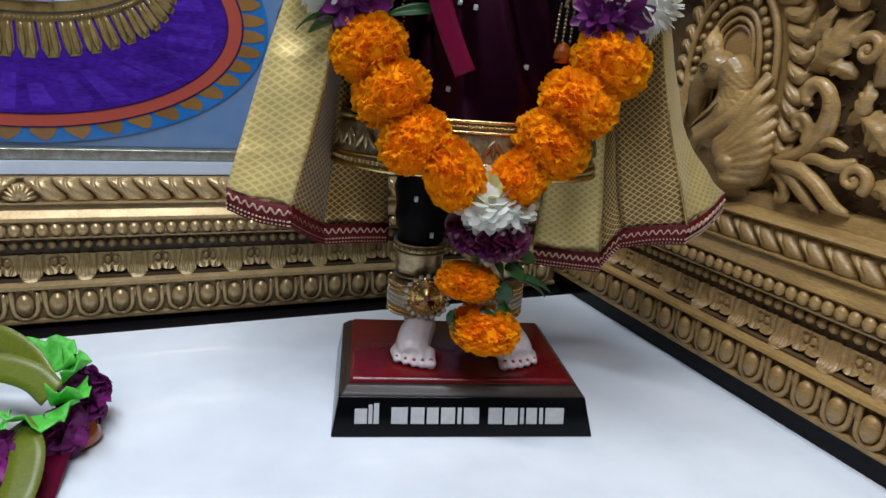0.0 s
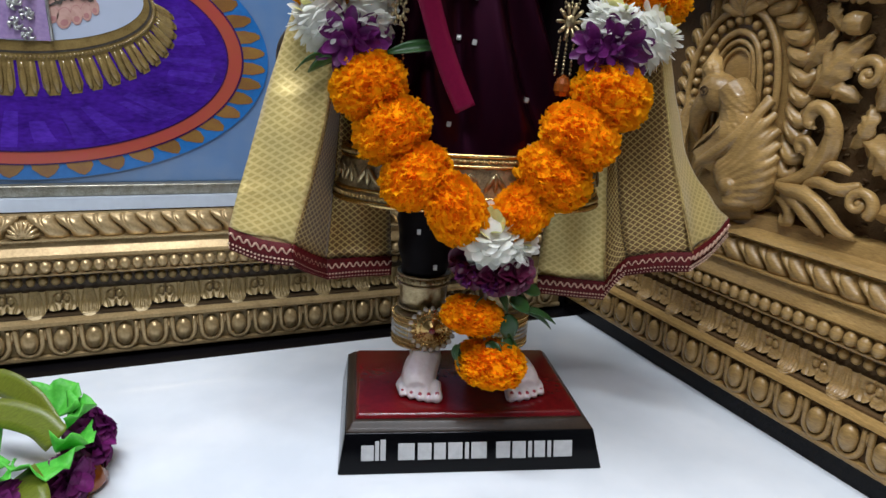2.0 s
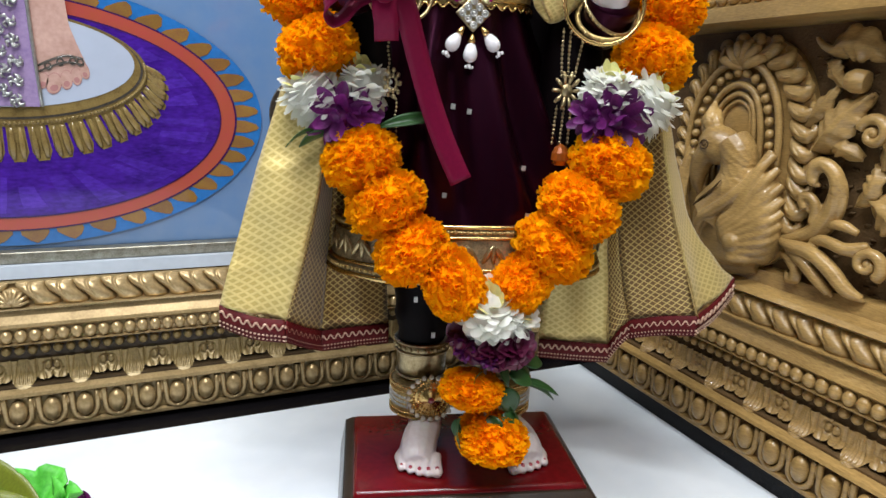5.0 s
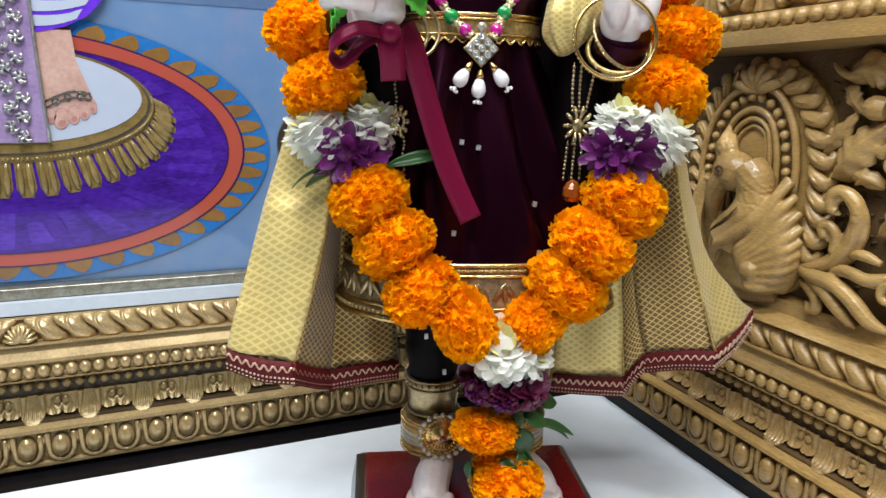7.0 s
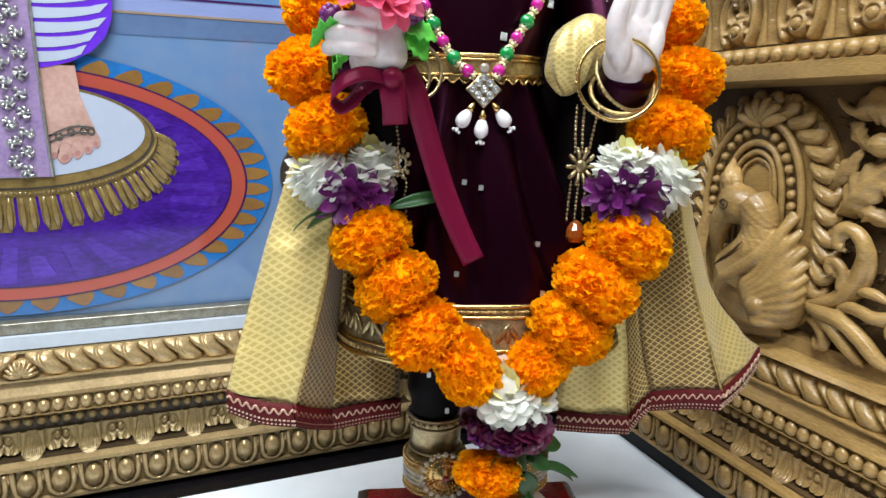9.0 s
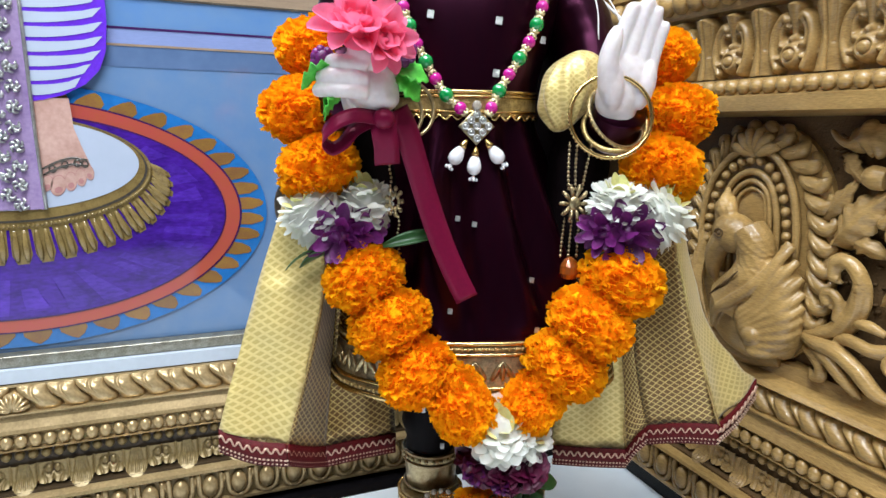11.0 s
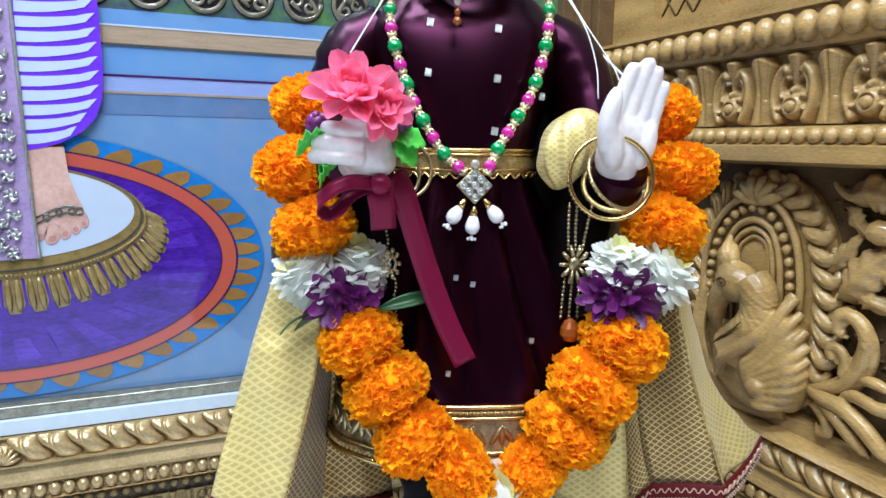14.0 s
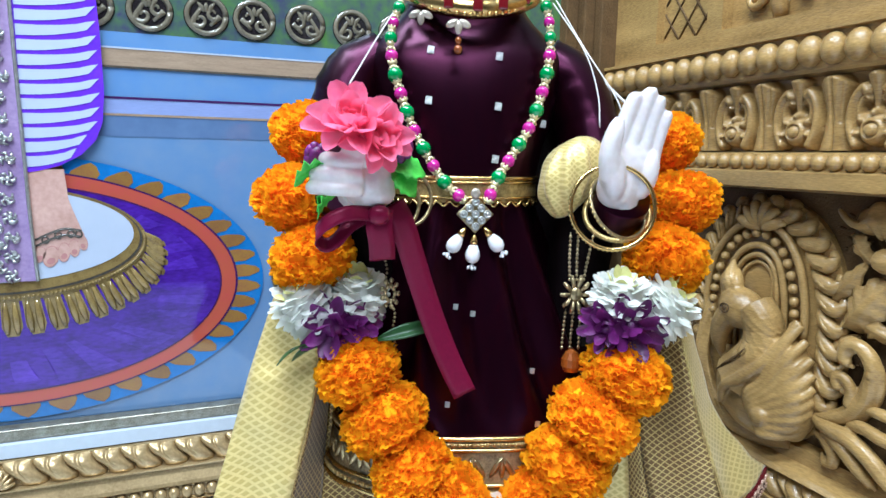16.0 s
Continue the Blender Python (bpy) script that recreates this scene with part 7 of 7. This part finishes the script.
for k, (p, r, sc) in enumerate((((-0.100, -0.002, 0.414), (10, 10, 165), 0.85), ((-0.098, 0.006, 0.404), (20, 35, 195), 0.70), ((-0.066, 0.004, 0.414), (50, 0, 5), 0.75), ((-0.066, 0.004, 0.411), (50, 35, -10), 0.70), ((-0.098, 0.000, 0.397), (30, 30, 200), 0.60))):
    part("leaf", leaf_mesh("leaf", M["leaf_bright"], 0.026, 0.0115, 0.3, 0.4, 0.0025), None, rose, "bright green cloth leaf", at=pose(*p, *r) @ Matrix.Scale(sc, 4))
for c in ((-0.062, 0.006, 0.424), (-0.108, 0.006, 0.418)):
    bm = bmesh.new()
    ball(bm, c, (0.0060, 0.0060, 0.0075), seg=12, rings=8)
    for k in range(10):
        a = k * 2.4
        ball(bm, (c[0] + 0.0045 * math.cos(a), c[1] - 0.002, c[2] + 0.0055 * math.sin(a)), (0.0030, 0.0024, 0.0034), seg=7, rings=5)
    part("small_bud", bm, M["purple"], rose, "purple cloth bud")
# white threads from the shoulders
for pts in ([(-0.060, 0.095, 0.522), (-0.076, 0.055, 0.490), (-0.090, 0.004, 0.458)], [(0.046, 0.088, 0.526), (0.060, 0.066, 0.492), (0.0735, 0.045, 0.462), (0.078, 0.040, 0.450)], [(0.044, 0.088, 0.524), (0.0595, 0.064, 0.490), (0.066, 0.052, 0.462), (0.0665, 0.046, 0.440)]):
    bm = bmesh.new()
    tube(bm, [(*p, 0.0005) for p in pts], n=6, steps=6)
    tagged(part("thread", bm, M["thread"], at=S), "white cotton thread from shoulder to hand", "thread", group="threads on the statue")

# round metal plate against the picture
M["steel"] = material("dull_steel", (0.26, 0.24, 0.21), 0.32, metal=0.8, grain=40, second=(0.14, 0.12, 0.10), spread=0.7, bump=0.05)
plate = thing("metal_plate", pose(0.1815, 0.7300, 0.3020, 90, 0, 0), "round dull steel plate fixed against the picture", "plate")
bm = bmesh.new()
lathe(bm, [(0.0, 0.0), (0.036, 0.0), (0.0395, 0.003), (0.0400, 0.006), (0.0392, 0.0070), (0.0375, 0.0050), (0.034, 0.0035), (0.0, 0.0035)], 40)
part("dish", bm, M["steel"], plate)

# ---- cloth flowers lying on the marble ----
lying = thing("cloth_flower_spray", pose(-0.066, 0.482, 0), "artificial purple flowers with green leaves and olive ribbon on marble", "flower spray")
CLOTH_PURPLE = material("purple_cloth", (0.24, 0.012, 0.19), 0.6, grain=80, second=(0.09, 0.004, 0.07), bump=0.1, random_tint=0.4)
RUFF = petal_flower("cloth_flower", 31, [(12, 0.020, 0.008, 5, 40, 0.003, 0), (12, 0.018, 0.0075, 30, 40, 0.003, 0), (9, 0.014, 0.006, 55, 30, 0.002, 0)], [CLOTH_PURPLE, CLOTH_PURPLE], heart=0.009, cup=0.6)


def ruffle_leaf(name, seed):
    """A frilled cloth leaf of three round lobes."""
    g = random.Random(seed)
    bm = bmesh.new()
    grid = []
    for i in range(6):
        t = i / 5
        row = []
        for j in range(13):
            a = radians(-62 + 124 * j / 12)
            r = 0.026 * t * (0.84 + 0.20 * abs(math.cos(1.5 * a * 1.55)))
            row.append((r * math.cos(a), r * math.sin(a), 0.010 * t * t * abs(math.sin(a)) + 0.0035 * t * t * math.sin(j * 1.7 + seed) + 0.006 * t))
        grid.append(row)
    sheet(bm, grid, 0.0007)
    bmesh.ops.remove_doubles(bm, verts=bm.verts, dist=0.0001)
    return mesh_of(name, bm, M["leaf_bright"])


for p, d, s in (((0.036, 0.012, 0.026), (0.8, -0.1, 0.45), 1.05), ((0.026, -0.022, 0.020), (0.7, -0.6, 0.25), 0.95), ((-0.010, -0.050, 0.022), (0.2, -0.8, 0.5), 1.0), ((0.040, 0.028, 0.030), (0.7, 0.4, 0.5), 0.8)):
    part("cloth_flower", RUFF, None, lying, "dark purple cloth flower", at=aim(p, d, 25, s))
for k, (p, r, s) in enumerate((((0.014, 0.020, 0.044), (10, -35, 40), 1.0), ((0.022, 0.004, 0.042), (0, -30, 5), 0.95), ((0.018, -0.014, 0.036), (-20, -10, -25), 1.0), ((0.006, -0.022, 0.034), (-10, 5, -60), 1.1), ((-0.008, -0.014, 0.034), (0, 0, 200), 1.2), ((-0.016, -0.002, 0.036), (10, -10, 160), 1.1), ((0.000, 0.030, 0.040), (0, -25, 95), 0.8), ((-0.026, -0.036, 0.030), (0, -25, 190), 0.9), ((-0.012, -0.040, 0.036), (0, -20, -40), 0.6))):
    part("cloth_leaf", ruffle_leaf("cloth_leaf", k), None, lying, "bright green frilled cloth leaf", at=pose(*p, *r) @ Matrix.Scale(s, 4))
band("olive_ribbon", [(0.016, 0.004, 0.040), (0.000, 0.028, 0.056), (-0.026, 0.050, 0.064), (-0.060, 0.060, 0.052), (-0.085, 0.050, 0.030)], 0.019, M["ribbon_olive"], lying, "olive satin ribbon loop", across=((0.3, 0.3, 0.9), (0.1, 0.5, 0.85), (0, 0.6, 0.8)))
band("olive_ribbon", [(0.018, -0.004, 0.040), (0.004, 0.008, 0.050), (-0.024, 0.022, 0.054), (-0.056, 0.028, 0.046), (-0.085, 0.020, 0.026)], 0.020, M["ribbon_olive"], lying, "olive satin ribbon loop", across=((0.2, 0.5, 0.8), (0.0, 0.7, 0.7), (0, 0.6, 0.8)))
band("olive_ribbon", [(0.000, -0.034, 0.036), (0.010, -0.058, 0.030), (0.006, -0.080, 0.014), (-0.004, -0.104, 0.003), (-0.010, -0.130, 0.0022)], 0.021, M["ribbon_olive"], lying, "olive satin ribbon tail", across=((0.9, 0, 0.4), (0.9, 0.2, 0.3), (0.95, 0.2, 0.05)))
band("maroon_ribbon", [(0.022, -0.034, 0.012), (0.018, -0.056, 0.006), (0.014, -0.080, 0.0016), (0.008, -0.104, 0.0014)], 0.016, M["ribbon"], lying, "maroon ribbon end", across=(0.97, 0.2, 0.0))
bm = bmesh.new()
lathe(bm, [(0.0, 0.0004), (0.014, 0.0004), (0.017, 0.006), (0.012, 0.016), (0.0, 0.020)], 20, (0.030, -0.004, 0))
part("foam_base", bm, M["amber"], lying, "orange foam under the flowers")
